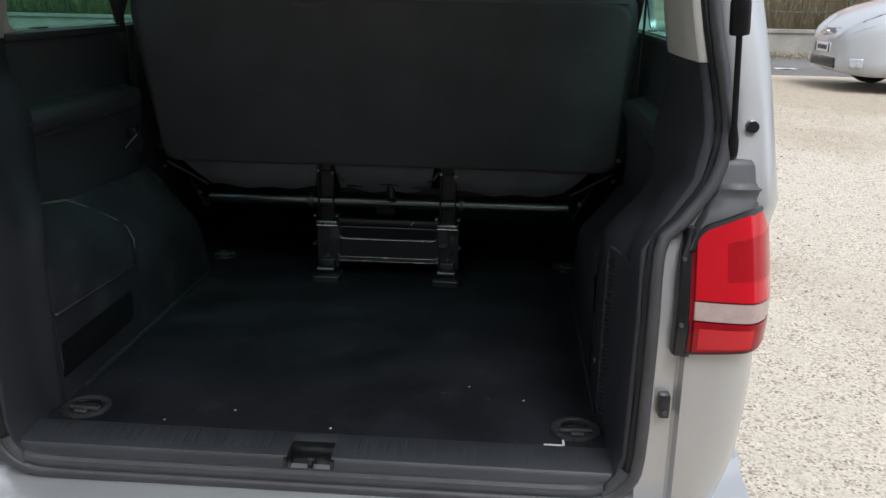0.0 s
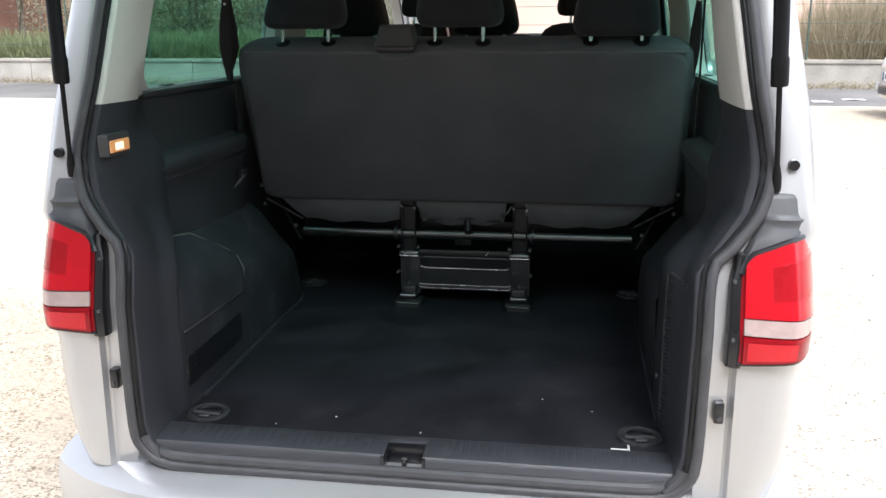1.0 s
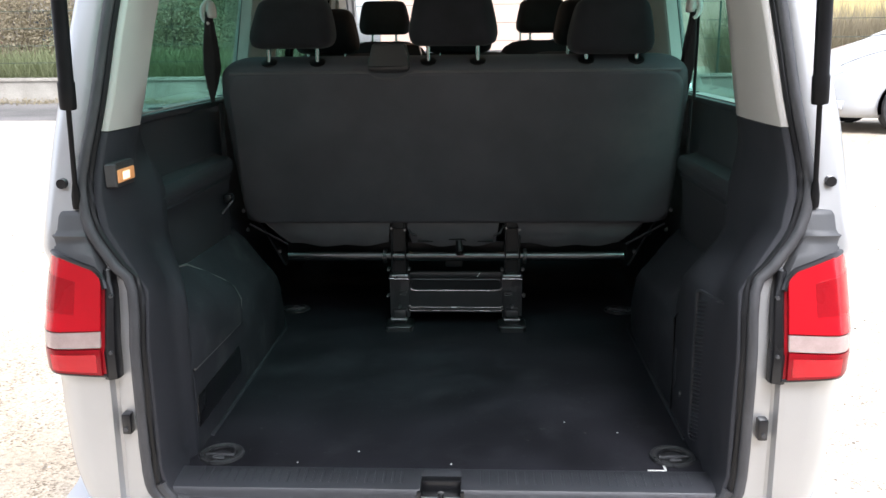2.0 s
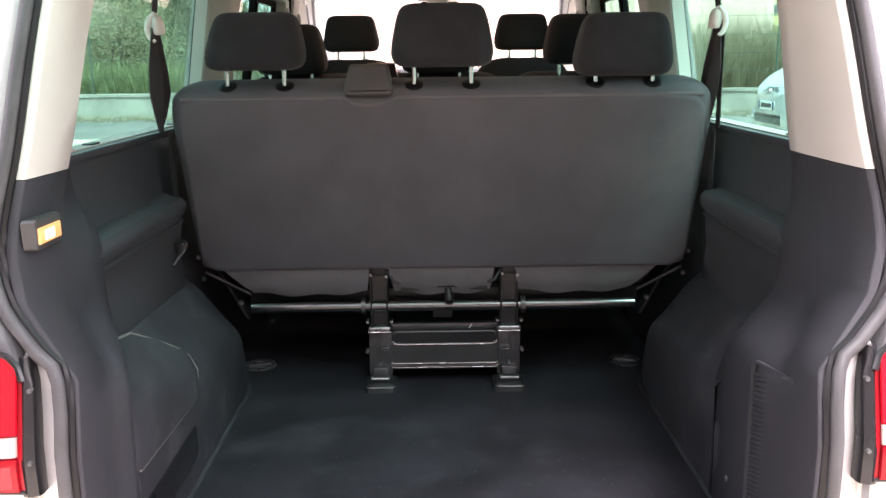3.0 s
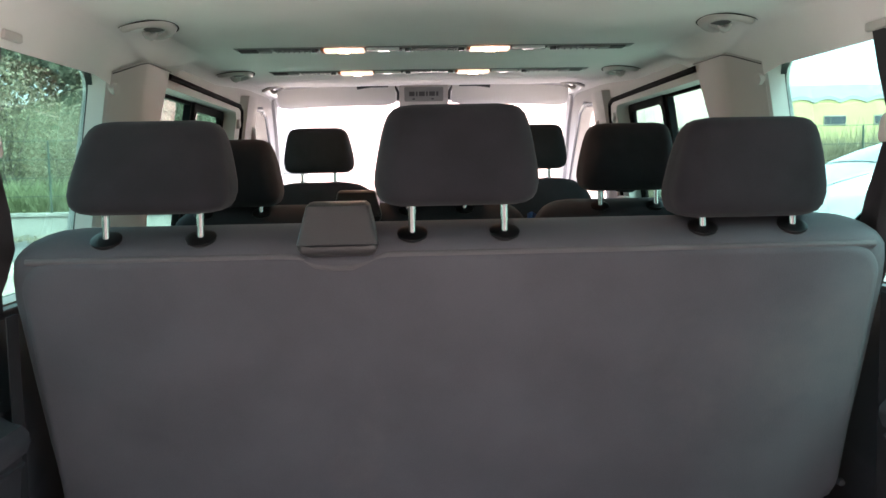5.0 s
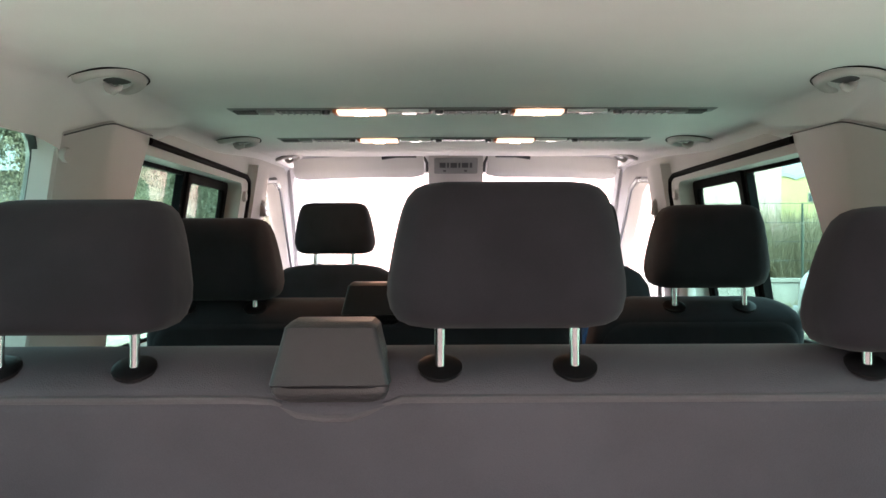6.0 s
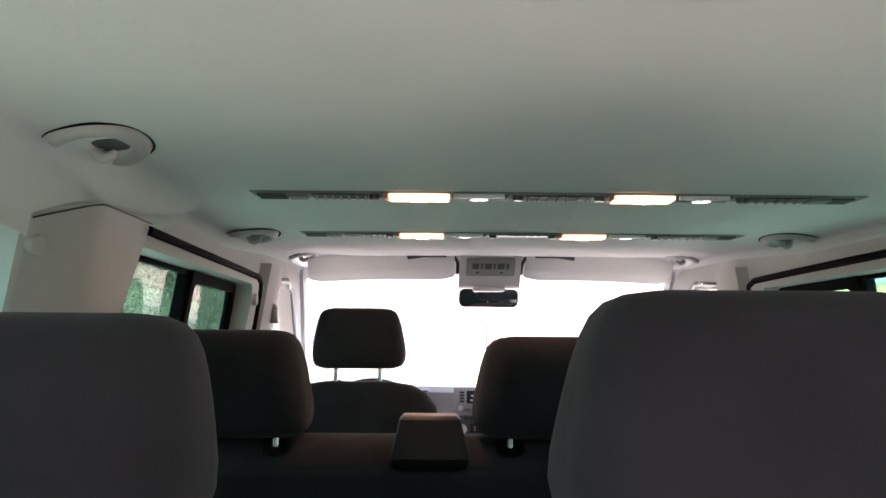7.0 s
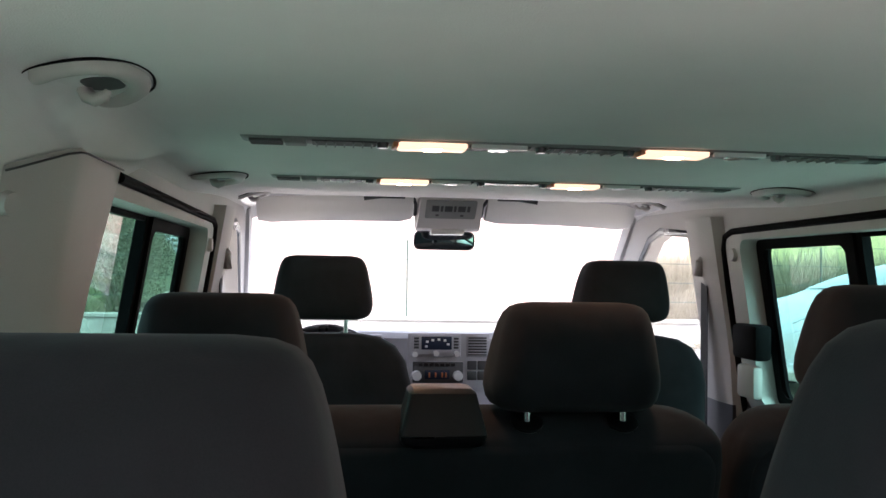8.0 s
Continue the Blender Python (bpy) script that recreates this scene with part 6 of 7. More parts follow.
wheel = thing("steering_wheel", (-0.42, 3.45, 1.35), "black steering wheel before the driver's seat", "steering wheel")
wt = Matrix.Translation((-0.42, 3.45, 1.37)) @ Euler((radians(58), 0, 0)).to_matrix().to_4x4()
bm = bmesh.new()
tube(bm, [wt @ Vector((0.19 * math.cos(a), 0.19 * math.sin(a), 0)) for a in [k * math.pi / 20 for k in range(40)]], 0.015, 10, closed=True)
part("rim", bm, M_BEZEL, wheel)
bm = bmesh.new()
for a in (0, math.pi, -math.pi / 2):
    rod(bm, wt @ Vector((0.05 * math.cos(a), 0.05 * math.sin(a), -0.02)), wt @ Vector((0.185 * math.cos(a), 0.185 * math.sin(a), 0)), 0.018, 0.012)
rod(bm, wt @ Vector((0, 0, -0.05)), wt @ Vector((0, 0, 0.0)), 0.075, 0.06, 20)
rod(bm, wt @ Vector((0, 0, -0.30)), wt @ Vector((0, 0, -0.03)), 0.035, 0.03)
part("hub", bm, M_BEZEL, wheel)

# ---- outside ----
bm = bmesh.new()
ys = [-220, -60, -25, -10, -3, 1, 4.5, 6.5, 9, 11, 12, 13, 15, 17, 20, 30, 41, 61, 100, 400]
rows = [[(x, y, ground_z(x, y)) for x in (-400, -80, -40, -20, -8, 0, 8, 20, 40, 80, 400)] for y in ys]
loft(bm, rows, closed=False)
solid("ground", bm, M_GRAVEL, "pale trodden gravel yard with damp patches", "ground", "structure", angle=80)

rng = random.Random(7)
verts, faces = [], []
for k in range(14000):
    side = 1 if k % 5 < 3 else -1
    d = rng.random() ** 1.5
    x, y = side * (0.95 + 7.0 * d), -2.6 + rng.random() * 11.0
    r = 0.003 + 0.009 * rng.random() ** 3
    c = Vector((x, y, ground_z(x, y) + r * 0.25))
    turn = rng.random() * 6.28
    n0 = len(verts)
    for a, b, h in ((1, 0, 0), (0, 1, 0), (-1, 0, 0), (0, -1, 0), (0.2, 0.1, 0.7), (0, 0, -0.5)):
        w = 0.7 + 0.5 * rng.random()
        verts.append(c + Vector(((a * math.cos(turn) - b * math.sin(turn)) * r * w, (a * math.sin(turn) + b * math.cos(turn)) * r * w, h * r)))
    faces += [(n0 + i, n0 + (i + 1) % 4, n0 + 4) for i in range(4)] + [(n0 + (i + 1) % 4, n0 + i, n0 + 5) for i in range(4)]
me = bpy.data.meshes.new("loose_stones")
me.from_pydata(verts, [], faces)
me.materials.append(M_STONE)
tagged(new("loose_stones", me), "loose pale stones lying on the gravel", "stones", "", "stuff")

# road and wall beyond the yard: both run across, a little askew
def wall_y(x):
    return 16.3 - 0.04 * x


bm = bmesh.new()
rows = []
for x in range(-60, 61, 4):
    wob = 0.35 * noise.noise((x * 0.2, 1, 0))
    rows.append([(x, wall_y(x) - 3.4 + wob, ground_z(x, wall_y(x) - 3.4) + 0.004), (x, wall_y(x) - 3.1 + wob, ground_z(x, wall_y(x) - 3.1) + 0.03), (x, wall_y(x) - 0.1, ground_z(x, wall_y(x)) + 0.03)])
sheet(bm, rows, 0.02, (0, 0, -1))
solid("road", bm, M_ASPHALT, "worn dark asphalt strip beside the gravel", "road", "structure")

wall_t = thing("boundary_wall", (0, wall_y(0), ground_z(0, 16)), "low weathered concrete boundary wall", "wall", kind="structure")
for k in range(-9, 10):
    x0, x1 = 4.0 * k, 4.0 * k + 3.985
    bm = bmesh.new()
    rings = []
    for x in (x0, x1):
        y, z = wall_y(x), ground_z(x, wall_y(x))
        rings.append([(x, y - 0.01, z - 0.1), (x, y, z + 0.48), (x, y - 0.03, z + 0.49), (x, y - 0.03, z + 0.545), (x, y + 0.23, z + 0.555), (x, y + 0.23, z - 0.1)])
    part("wall_panel", loft(bm, rings), M_CONCRETE, wall_t)


def scatter(name, count, place, size, material, label, category, seed, upright=0.0, kind="stuff", ratio=0.5):
    """Many single leaves or blades: place(rng) gives each one's foot and scale."""
    r = random.Random(seed)
    vs, fs = [], []
    for _ in range(count):
        p, k = place(r)
        p = Vector(p)
        d = Vector((r.gauss(0, 1), r.gauss(0, 1), r.gauss(0, 1) + upright)).normalized()
        u = d.cross(Vector((r.gauss(0, 1), r.gauss(0, 1), r.gauss(0, 0.4)))).normalized()
        L, W = size * k * (0.6 + 0.8 * r.random()), size * k * ratio * (0.6 + 0.8 * r.random())
        n = len(vs)
        vs += [p, p + d * L * 0.5 + u * W * 0.5, p + d * L, p + d * L * 0.5 - u * W * 0.5]
        fs.append((n, n + 1, n + 2, n + 3))
    me = bpy.data.meshes.new(name)
    me.from_pydata(vs, [], fs)
    me.materials.append(material)
    ob = new(name, me)
    return tagged(ob, label, category, "", kind)


def litter(r):
    x = r.uniform(-22, 26)
    return (x, wall_y(x) - 0.05 - 0.7 * r.random() ** 2, ground_z(x, 16) + 0.04 + 0.10 * r.random() ** 2), 1


scatter("leaf_litter", 15000, litter, 0.05, M_DRY, "brown fallen leaves along the foot of the wall", "leaves", 3)


def reeds(r):
    x = r.uniform(5.4, 34)
    return (x, wall_y(x) + 0.4 + 3.2 * r.random(), ground_z(x, 17) + 0.05 + 0.85 * r.random()), 0.7 + 0.6 * r.random()


scatter("dry_reeds", 110000, reeds, 0.95, M_DRY, "tall dry brown reeds behind the wall", "reeds", 4, upright=3.5, ratio=0.011)


# the overgrown bank rising behind the wall
bm = bmesh.new()
rows = []
for k in range(61):
    x = -46 + 0.68 * k
    fall = min(1.0, max(0.0, (-4.5 - x) / 4.0)) * min(1.0, max(0.12, (x + 13.5) / 3.0))
    rows.append([(x, wall_y(x) + 0.25 + d + 0.3 * noise.noise((x * 0.3, d, 2)), ground_z(x, 17) + 0.1 + fall * h * (1 + 0.35 * noise.noise((x * 0.35, d * 0.4, 5)))) for d, h in ((0, 0.2), (1.2, 0.6), (2.6, 1.1), (4.2, 1.9), (6.0, 2.9), (8.0, 3.7), (11, 4.1), (15, 4.2))])
loft(bm, rows, closed=False)
solid("ground_bank", bm, M_BANK, "overgrown green and brown bank behind the wall", "ground", "structure", angle=80)


def rank(r):
    x = r.uniform(-34, -5)
    return (x, wall_y(x) + 0.3 + 1.6 * r.random() ** 1.5, ground_z(x, 17) + 0.3 + 0.5 * r.random()), 0.7 + 0.6 * r.random()


scatter("rank_grass", 40000, rank, 0.38, M_GRASS, "rank green grass behind the wall", "grass", 5, upright=3.0, ratio=0.05)


def bush(x, y, w, h, seed, leaves=1500, dry=False):
    r = random.Random(seed)
    z = ground_z(x, y)
    t = thing("bush", (x, y, z), "bushy shrub with thin bare branches and sparse leaves" if dry else "dense green leafy shrub behind the wall", "bush", "shrubs behind the wall")
    bm = bmesh.new()
    tips = []
    for k in range(9):
        a, lean = r.uniform(0, 6.28), r.uniform(0.1, 0.8)
        p = [Vector((x, y, z))]
        for j in range(1, 5):
            f = j / 4
            p.append(Vector((x + math.cos(a) * lean * w * f + r.gauss(0, 0.05), y + math.sin(a) * lean * w * 0.7 * f, z + h * f * (0.95 - 0.3 * lean))))
        tube(bm, p, [0.05, 0.04, 0.03, 0.02, 0.008], 6)
        tips += p[2:]
    part("branches", bm, M_BARK, t)
    clumps = [tip + Vector((r.gauss(0, 0.25 * w), r.gauss(0, 0.2 * w), r.gauss(0, 0.12 * h))) for tip in tips for _ in range(2)]

    def leaf(q):
        c = q.choice(clumps)
        return (c.x + q.gauss(0, 0.16 * w), c.y + q.gauss(0, 0.16 * w), max(z + 0.1, c.z + q.gauss(0, 0.12 * h))), 1

    crown = scatter("crown", leaves, leaf, 0.075, M_DRY if dry else M_LEAF, "", "", seed + 50, kind="")
    crown.parent = t
    crown.matrix_parent_inverse = Matrix.Translation(-t.location)


for x, dy, w, h, seed, dry in ((-19, 3.2, 1.6, 3.2, 11, False), (-16, 2.2, 1.4, 2.4, 12, True), (-13.5, 3.4, 1.7, 3.6, 13, True), (-11, 2.0, 1.3, 2.5, 14, True), (-9.2, 3.0, 1.6, 3.3, 15, True),
                               (-7.2, 2.2, 1.4, 2.8, 16, True), (-5.2, 3.6, 1.6, 3.4, 17, False), (-22, 2.4, 1.6, 2.9, 18, True), (15.5, 4.4, 1.8, 3.6, 20, False)):
    bush(x, wall_y(x) + dy, w, h, seed, 7000 if dry else 12000, dry)


def tree(x, y, h, seed):
    r = random.Random(seed)
    z = ground_z(x, y)
    t = thing("tree", (x, y, z), "tall leafy tree with a grey trunk", "tree", "trees behind the wall")
    bm = bmesh.new()
    tube(bm, [(x, y, z - 0.1), (x + 0.1, y, z + 0.3 * h), (x - 0.05, y + 0.1, z + 0.6 * h), (x + 0.1, y, z + 0.9 * h)], [0.20, 0.15, 0.10, 0.03], 10)
    part("trunk", bm, M_BARK, t)
    ends = []
    for k in range(9):
        a, f = k * 2.4, 0.35 + 0.06 * k
        p0 = Vector((x + 0.05, y, z + f * h))
        p1 = p0 + Vector((math.cos(a) * 0.13 * h, math.sin(a) * 0.13 * h, 0.10 * h))
        p2 = p1 + Vector((math.cos(a) * 0.12 * h, math.sin(a) * 0.12 * h, 0.08 * h))
        bm = bmesh.new()
        tube(bm, [p0, p1, p2], [0.06, 0.04, 0.012], 6)
        part("limb", bm, M_BARK, t)
        ends += [p1, p2, (p1 + p2) / 2]

    def leaf(q):
        c = q.choice(ends)
        return (c.x + q.gauss(0, 0.07 * h), c.y + q.gauss(0, 0.07 * h), c.z + q.gauss(0, 0.05 * h)), 1

    crown = scatter("crown", 15000, leaf, 0.24, M_LEAF, "", "", seed + 90, kind="")
    crown.parent = t
    crown.matrix_parent_inverse = Matrix.Translation(-t.location)


for x, dy, h, seed in ((-17, 7, 8.5, 31), (-12, 8.5, 9.5, 32), (-8, 7.5, 7.5, 33), (-23, 8, 9, 34), (-10, 13, 9.5, 35), (-14.5, 13, 10, 36), (-19.5, 13, 10, 37)):
    tree(x, wall_y(x) + dy, h, seed)

# wire fence posts on the wall
fence = thing("wire_fence", (0, wall_y(0) + 0.1, 1.0), "thin dark green wire fence on posts above the wall", "fence")
for k in range(-15, 16):
    x = 0.86 + 1.985 * k
    if k in (-3, -2, -1, 1):
        continue
    y, z = wall_y(x) + 0.12, ground_z(x, 17) + 0.45
    bm = bmesh.new()
    rod(bm, (x, y, z), (x, y, z + 1.5), 0.021, 0.019, 8)
    part("post", bm, M_POST, fence)
for k in range(4):
    bm = bmesh.new()
    rod(bm, (-31.2, wall_y(-31.2) + 0.12, 1.05 + 0.36 * k + 0.2), (31.2, wall_y(31.2) + 0.12, 1.05 + 0.36 * k + 0.2), 0.006, seg=5)
    part("wire", bm, M_POST, fence)


def house(name, label, x0, x1, y0, y1, h, wall_m, roof_m, cols, rows_n, arches=False):
    z = ground_z(0, y0)
    t = thing(name, ((x0 + x1) / 2, y0, z), label, "building")
    bm = bmesh.new()
    rbox(bm, x0, x1, y0, y1, z - 0.2, z + h, 0.03, 1)
    part("wall", bm, wall_m, t)
    bm = bmesh.new()
    if arches:
        n = max(2, int((x1 - x0) / 1.46))
        for k in range(n):
            a, b = x0 + (x1 - x0) * k / n, x0 + (x1 - x0) * (k + 1) / n
            rings = [[(a + (b - a) * j / 10, yy, z + h + 0.22 * math.sin(math.pi * j / 10)) for j in range(11)] for yy in (y0 - 0.05, y1)]
            loft(bm, rings, closed=False)
            sheet(bm, rings, 0.2, (0, 0, 1))
            arc = rings[0]
            face = [(p[0], y0 + 0.02, p[2] - 0.01) for p in arc] + [(arc[-1][0], y0 + 0.02, z + h - 0.2), (arc[0][0], y0 + 0.02, z + h - 0.2)]
            part("gable", loft(bmesh.new(), [face, [(x, y + 0.2, zz) for x, y, zz in face]]), wall_m, t)
    else:
        ym = (y0 + y1) / 2
        loft(bm, [[(x, y0 - 0.5, z + h - 0.1), (x, ym, z + h + 1.6), (x, y1 + 0.5, z + h - 0.1), (x, ym, z + h + 1.4)] for x in (x0 - 0.4, x1 + 0.4)])
    if arches:
        sheet(bm, [[(x, y0 + 1.0, z + h + 0.1), (x, y0 + 10, z + h + 1.9), (x, y1, z + h + 0.6)] for x in (x0 - 0.4, x1 + 0.4)], 0.15, (0, 0, -1))
    part("roof", bm, roof_m, t)
    for i in range(cols):
        for j in range(rows_n):
            cx = x0 + (x1 - x0) * (i + 0.5) / cols
            zz = z + h - 1.25 if arches else z + 1.0 + j * 3.0
            tall = 0.55 if arches else 1.4
            bm = bmesh.new()
            rbox(bm, cx - 0.65, cx + 0.65, y0 - 0.06, y0 + 0.02, zz, zz + tall, 0.02, 1)
            win = part("window", bm, M_CONCRETE if arches else M_CREAM, t)
            bm = bmesh.new()
            rbox(bm, cx - 0.6, cx + 0.6, y0 - 0.08, y0 - 0.03, zz + 0.06, zz + tall - 0.06, 0.0)
            part("pane", bm, M_DARKWIN, win)


house("brick_house", "long two-storey salmon and brick house beyond the road", -3.6, 12, 30, 40, 6.0, M_SALMON, M_BRICKRED, 0, 0)
house("brick_barn", "old red brick barn behind the shrubs", -48, -24, 33, 43, 5.0, M_BRICKRED, M_ROOFGREY, 4, 1)
house("yellow_shed", "long yellow industrial shed with arched roof bays", 17, 52, 48, 64, 4.05, M_YELLOW, M_ROOFGREY, 12, 1, True)
house("dark_cottage", "low grey cottage half hidden by trees", -22, -13, 38, 46, 4.0, M_CONCRETE, M_ROOFGREY, 2, 1)

# ---- the white car across the yard ----
car = thing("parked_car", (6.7, 10.2, 0.388), "white family car parked across the yard", "car")
CX, CY, CZ = 4.41, 10.2, 0.388

# along the car: half width, underside, widest height, belt line, half width and height of the top
STATIONS = [(0.0, 0.42, 0.27, 0.46, 0.60, 0.36, 0.66), (0.06, 0.60, 0.23, 0.48, 0.69, 0.46, 0.755), (0.16, 0.74, 0.21, 0.52, 0.765, 0.56, 0.85), (0.32, 0.86, 0.20, 0.57, 0.835, 0.64, 0.945), (0.5, 0.91, 0.20, 0.60, 0.885, 0.68, 1.025),
            (0.75, 0.93, 0.20, 0.62, 0.92, 0.70, 1.105), (1.0, 0.935, 0.20, 0.63, 0.94, 0.71, 1.18), (1.2, 0.935, 0.20, 0.64, 0.947, 0.70, 1.265), (1.5, 0.935, 0.20, 0.64, 0.957, 0.67, 1.38), (1.9, 0.935, 0.20, 0.64, 0.975, 0.63, 1.50), (2.4, 0.935, 0.20, 0.64, 0.995, 0.60, 1.60),
            (3.0, 0.935, 0.20, 0.64, 1.02, 0.60, 1.645), (3.6, 0.935, 0.20, 0.64, 1.04, 0.59, 1.62), (4.1, 0.93, 0.22, 0.64, 1.07, 0.57, 1.54), (4.5, 0.91, 0.26, 0.64, 1.06, 0.58, 1.30), (4.72, 0.86, 0.32, 0.6, 0.96, 0.62, 1.02), (4.77, 0.78, 0.36, 0.55, 0.8, 0.6, 0.84)]


def station(x):
    cols = list(zip(*STATIONS))
    near = [x + d for d in (-0.09, -0.045, 0.0, 0.045, 0.09)] if 0.12 < x < 4.6 else [x]
    return [float(np.mean([np.interp(q, cols[0], c) for q in near])) for c in cols[1:]]


def car_ring(x):
    w, zb, zm, zs, wt_, zt = station(x)
    return [(0, zb), (w * 0.90, zb), (w * 0.97, zb + 0.06), (w * 0.995, zb + 0.16), (w, zm), (w * 0.992, zs - 0.10), (w * 0.975, zs - 0.03), (w * 0.955, zs), (w * 0.95 * 0.7 + wt_ * 0.3, zs + (zt - zs) * 0.3), (wt_ * 1.14, zs + (zt - zs) * 0.70), (wt_ * 1.06, zs + (zt - zs) * 0.88), (wt_ * 0.92, zt - 0.018), (wt_ * 0.5, zt), (0, zt + 0.008)]


bm = bmesh.new()
fine = sorted(set([s_[0] for s_ in STATIONS] + [0.02, 0.10, 0.24] + [0.1 * k for k in range(4, 47)]))
rings = []
for x in fine:
    half = car_ring(x)
    rings.append([(CX + x, CY - y, CZ + z) for y, z in half] + [(CX + x, CY + y, CZ + z) for y, z in half[-2:0:-1]])
loft(bm, rings)
part("body", bm, M_WHITE, car, "glossy white bodywork", 60)


def flank(x, z):
    """Half width of the cabin's side at a height."""
    ring = car_ring(x)[7:12]
    return float(np.interp(z, [p[1] for p in ring], [p[0] for p in ring]))


for s in (-1, 1):
    for a, b in ((1.07, 1.46), (1.50, 2.42), (2.50, 3.42), (3.50, 4.10)):
        bm = bmesh.new()
        rows = []
        for k in range(9):
            x = a + (b - a) * k / 8
            w, zb, zm, zs, wt_, zt = station(x)
            lo = zs + 0.012
            hi = max(lo + 0.004, min(zs + (zt - zs) * 0.80, 0.968 + (x - 1.06) * 0.56))
            rows.append([(CX + x, CY + s * (flank(x, z) + 0.005), CZ + z) for z in (lo, lo * 0.67 + hi * 0.33, lo * 0.33 + hi * 0.67, hi)])
        part("side_window", sheet(bm, rows, 0.01, (0, -s, 0)), M_CARGLASS, car)
    # headlamp swept back along the wing, pale inside
    bm = bmesh.new()
    rows = []
    for k in range(9):
        x = 0.10 + 0.05 * k
        half = car_ring(x)
        lo, hi = half[6], half[8]
        f = math.sin(math.pi * (0.12 + 0.80 * k / 8))
        rows.append([(CX + x - 0.004, CY + s * (y + 0.004), CZ + z) for y, z in ((lo[0] * (1 - u) + hi[0] * u, lo[1] * (1 - u) + hi[1] * u) for u in (0.30 - 0.18 * f, 0.38, 0.46 + 0.12 * f))])
    part("headlamp", sheet(bm, rows, 0.012, (0, -s, 0)), M_HEADLAMP, car, "clear swept-back headlamp")
    # bonnet shut line
    part("shut_line", tube(bmesh.new(), [(CX + x, CY + s * (car_ring(x)[9][0] + 0.001), CZ + car_ring(x)[9][1] + 0.002) for x in (0.20, 0.34, 0.50, 0.66, 0.82, 0.98)], 0.005, 6), M_CARGLASS, car)
    for x in (1.48, 2.46):
        ring = car_ring(x)
        part("shut_line", tube(bmesh.new(), [(CX + x, CY + s * (p[0] + 0.0005), CZ + p[1]) for p in ring[3:8]], 0.0035, 6), M_GREYCAP, car)
    bm = bmesh.new()
    rbox(bm, CX + 0.115, CX + 0.275, CY + s * 0.56, CY + s * 0.82, CZ + 0.30, CZ + 0.42, 0.02, 3, turn=Matrix.Rotation(radians(s * 34), 4, "Z"))
    part("fog_lamp_panel", bm, M_HEADLAMP, car)
    bm = bmesh.new()
    tube(bm, [(CX + 1.50, CY + s * 0.88, CZ + 0.98), (CX + 1.53, CY + s * 1.00, CZ + 1.03), (CX + 1.60, CY + s * 1.04, CZ + 1.03)], [0.03, 0.09, 0.07], 10)
    part("wing_mirror", bm, M_WHITE, car)
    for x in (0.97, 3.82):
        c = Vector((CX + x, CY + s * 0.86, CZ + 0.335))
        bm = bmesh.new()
        rings = [[(c.x + r * math.cos(k * math.pi / 18), c.y + s * w, c.z + r * math.sin(k * math.pi / 18)) for r, w in ((0.24, -0.10), (0.32, -0.10), (0.335, -0.07), (0.335, 0.07), (0.32, 0.095), (0.24, 0.10), (0.225, 0.06))] for k in range(37)]
        loft(bm, rings, cap=False)
        tyre = part("tyre", bm, M_TYRE, car)
        bm = bmesh.new()
        loft(bm, [[(c.x + r * math.cos(k * math.pi / 18), c.y + s * w, c.z + r * math.sin(k * math.pi / 18)) for r, w in ((0.232, 0.095), (0.232, 0.05), (0.205, 0.05), (0.212, 0.095))] for k in range(37)], cap=False)
        for k in range(5):
            a = k * 2 * math.pi / 5 + 0.3
            for d in (-0.16, 0.16):
                rod(bm, (c.x + 0.05 * math.cos(a), c.y + s * 0.085, c.z + 0.05 * math.sin(a)), (c.x + 0.215 * math.cos(a + d), c.y + s * 0.085, c.z + 0.215 * math.sin(a + d)), 0.015, 0.013, 8)
        rod(bm, (c.x, c.y + s * 0.03, c.z), (c.x, c.y + s * 0.098, c.z), 0.065, 0.055, 16)
        part("rim", bm, M_RIM, tyre, "silver spoked alloy rim")
        # tyre-black plate paints the shade behind the spokes
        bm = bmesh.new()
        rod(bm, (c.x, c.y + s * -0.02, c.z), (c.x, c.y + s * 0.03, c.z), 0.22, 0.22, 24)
        part("wheel_shade_plate", bm, M_TYRE, tyre)
        bm = bmesh.new()
        rings = []
        for k in range(17):
            a = -0.25 + (math.pi + 0.5) * k / 16
            rings.append([(c.x + r * math.cos(a), CY + s * (0.942 if 0.34 < r < 0.4 else 0.80), c.z + r * math.sin(a)) for r in (0.345, 0.35, 0.385, 0.39)])
        part("arch_lip", loft(bm, rings), M_TYRE, car)
bm = bmesh.new()
rows = []
for x in (1.10, 1.3, 1.5, 1.7, 1.9, 2.1, 2.25):
    half = car_ring(x)
    rows.append([(CX + x - 0.004, CY + y * k, CZ + z + 0.006) for (y, z), k in ((half[11], -1), (half[12], -1), (half[13], 1), (half[12], 1), (half[11], 1))])
part("windscreen", sheet(bm, rows, 0.006, (-0.5, 0, 0.85)), M_CARSCREEN, car)
bm = bmesh.new()
rbox(bm, CX - 0.010, CX + 0.08, CY - 0.44, CY + 0.44, CZ + 0.27, CZ + 0.415, 0.03, 3)
grille = part("lower_grille", bm, M_BEZEL, car, "black slatted lower grille")
for k in range(4):
    bm = bmesh.new()
    rbox(bm, CX - 0.016, CX - 0.006, CY - 0.42, CY + 0.42, CZ + 0.290 + 0.026 * k, CZ + 0.298 + 0.026 * k, 0.002)
    part("bar", bm, M_GREYCAP, grille)
bm = bmesh.new()
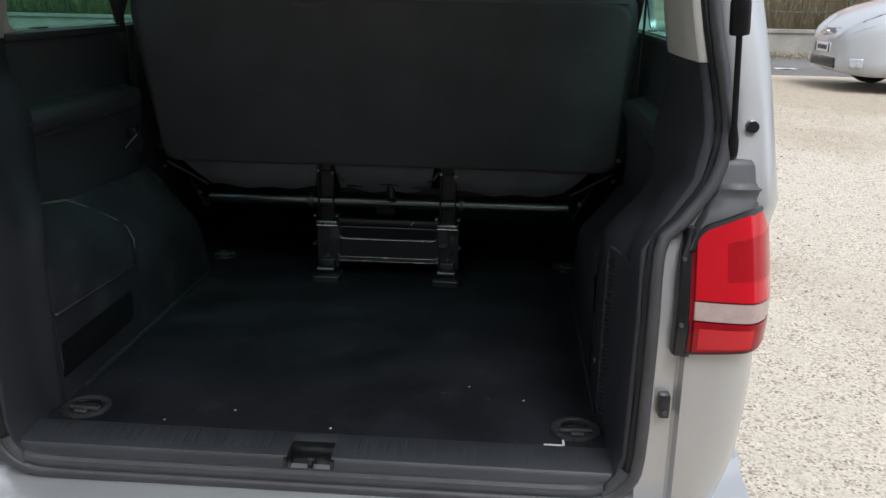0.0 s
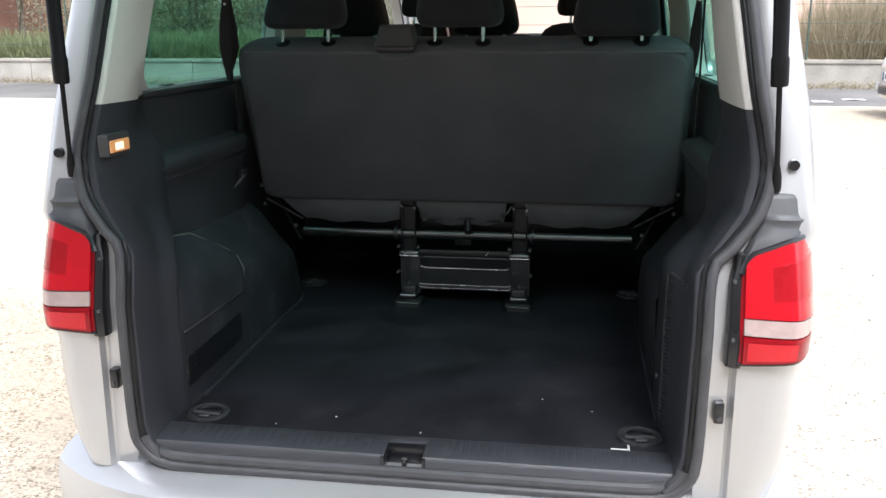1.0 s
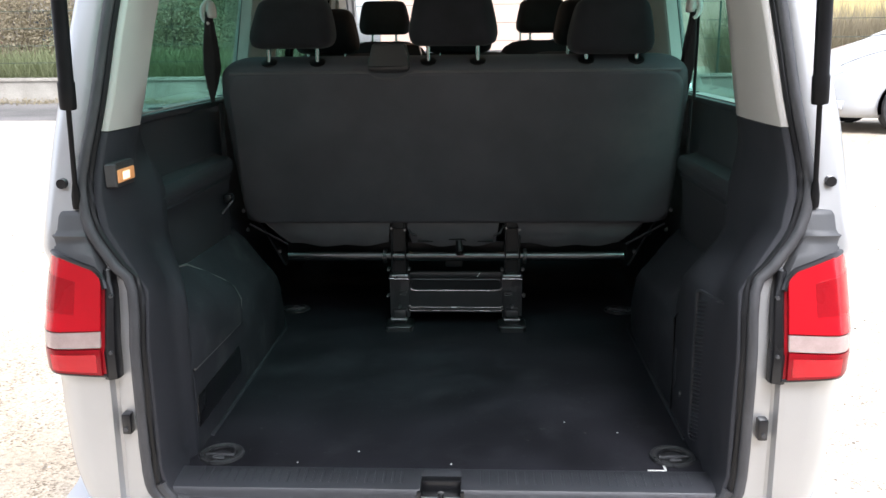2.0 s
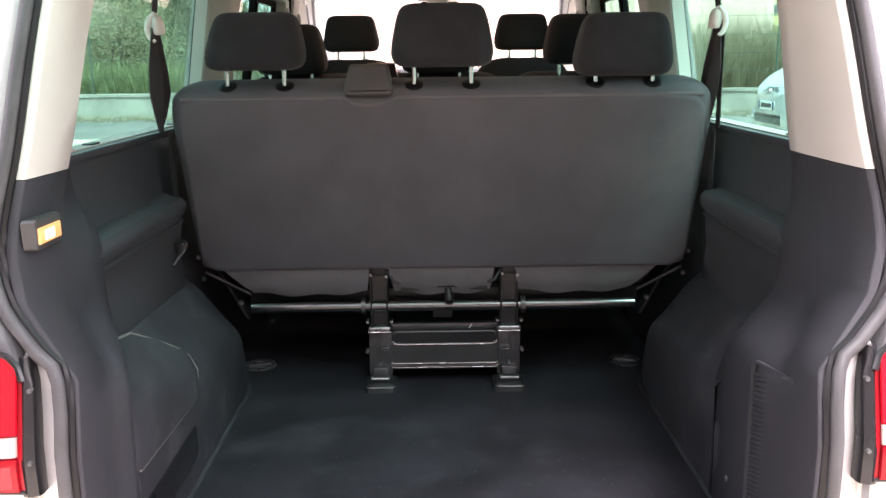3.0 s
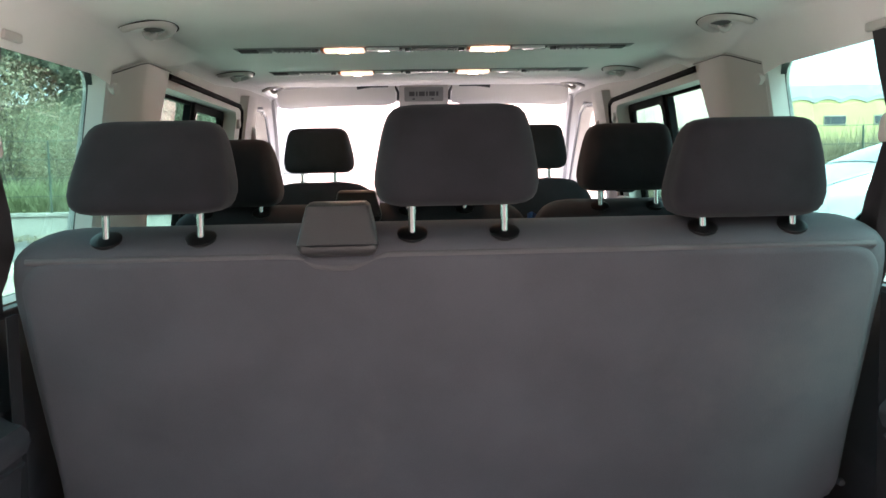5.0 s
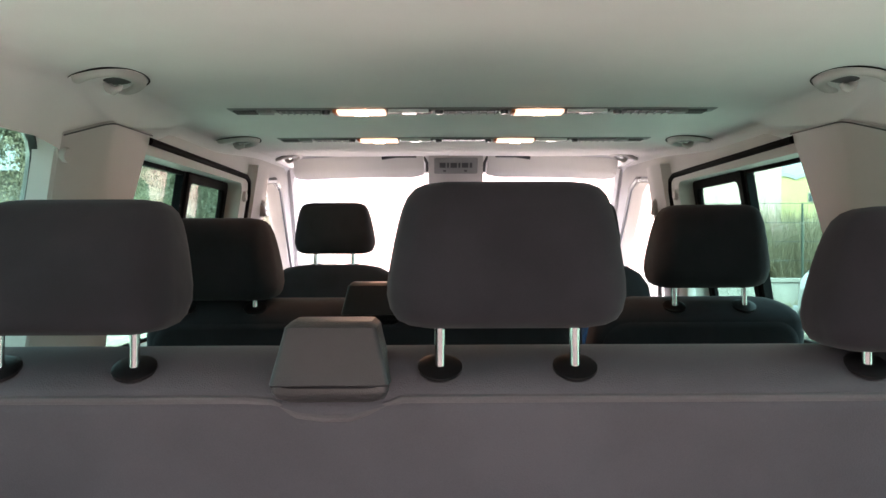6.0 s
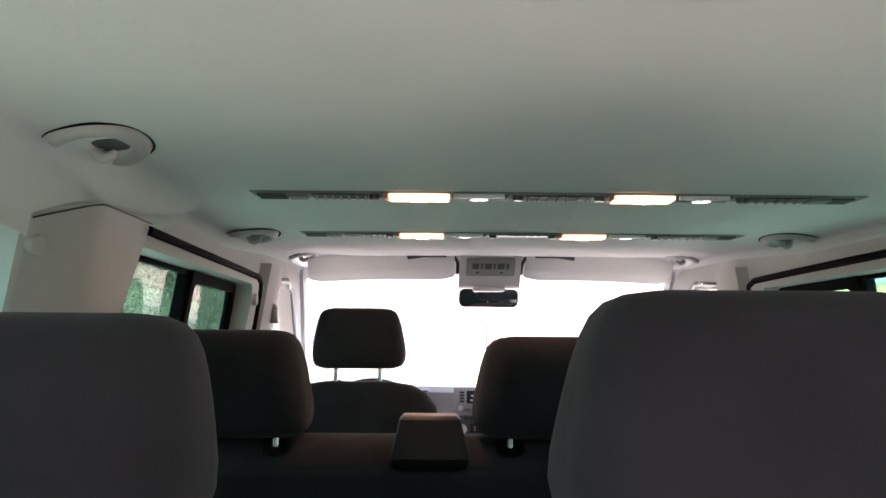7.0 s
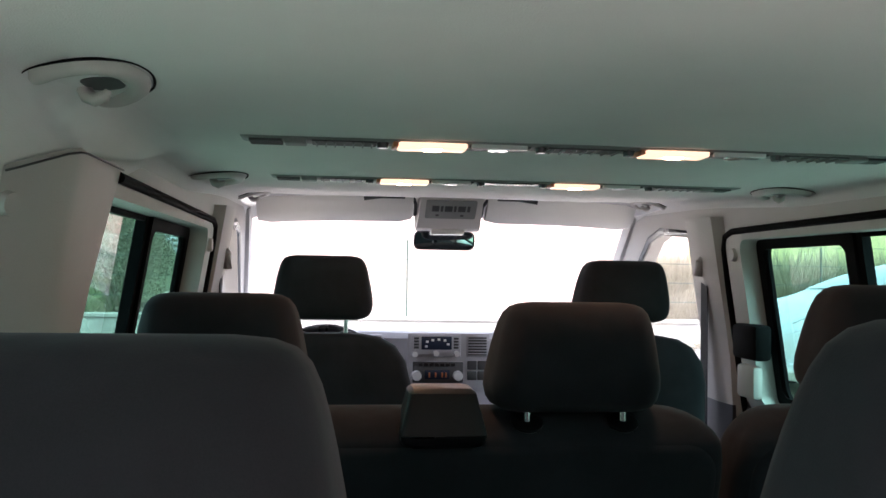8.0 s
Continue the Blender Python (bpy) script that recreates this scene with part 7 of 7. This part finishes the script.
rbox(bm, CX - 0.02, CX + 0.03, CY - 0.26, CY + 0.26, CZ + 0.46, CZ + 0.575, 0.006)
plate_t = part("number_plate", bm, M_WHITEMARK, car)
for y0, y1, m in ((-0.26, -0.22, "b"), (0.22, 0.26, "b"), (-0.17, 0.17, "k")):
    bm = bmesh.new()
    rbox(bm, CX - 0.024, CX - 0.018, CY + y0, CY + y1, CZ + (0.463 if m == "b" else 0.49), CZ + (0.572 if m == "b" else 0.545), 0.002)
    part("plate_band", bm, M_BLUE if m == "b" else M_GREYCAP, plate_t)
bm = bmesh.new()
loft(bm, [[(CX + (z - 0.66) * 0.62 + 0.035 * (abs(y) / 0.40) ** 2 - 0.012 + d, CY + y, CZ + z) for y, z in ((-0.40, 0.735), (-0.25, 0.690), (0, 0.665), (0.25, 0.690), (0.40, 0.735), (0.30, 0.765), (0, 0.755), (-0.30, 0.765))] for d in (0.0, 0.08)])
upper = part("upper_grille", bm, M_BEZEL, car, "dark oval upper grille")
part("badge", tube(bmesh.new(), [(CX + 0.004, CY, CZ + 0.712), (CX + 0.030, CY, CZ + 0.712)], [0.050, 0.055], 20, flat=0.5), M_CHROME, upper)

# pale rubbish on the road
for k, (x, y, w) in enumerate(((4.0, 13.9, 0.45), (4.4, 13.2, 0.3), (3.6, 13.5, 0.2), (5.0, 13.6, 0.35))):
    bm = bmesh.new()
    rows = [[(x + w * (i / 4 - 0.5), y + 0.2 * (j / 3 - 0.5), ground_z(x, y) + 0.032 + 0.03 * abs(noise.noise((i * 0.7 + k, j * 0.9, k)))) for j in range(4)] for i in range(5)]
    sheet(bm, rows, 0.006, (0, 0, 1))
    solid("rubbish", bm, M_PAPER, "pale crumpled sheet lying on the asphalt", "rubbish", group="rubbish on the road")

# unseen wall added behind the van to cut the light from the rear
bm = bmesh.new()
rbox(bm, -16, 14, -13.5, -7.0, -0.1, 5.6, 0.05, 1)
solid("rear_light_blocker", bm, surf("dull_brown_render", (0.24, 0.215, 0.19), 0.9, 0, 0.12, 0.5, 15, 0.3, depth=0.01), "plain brown wall added out of view to cut light from behind", "wall", "structure")
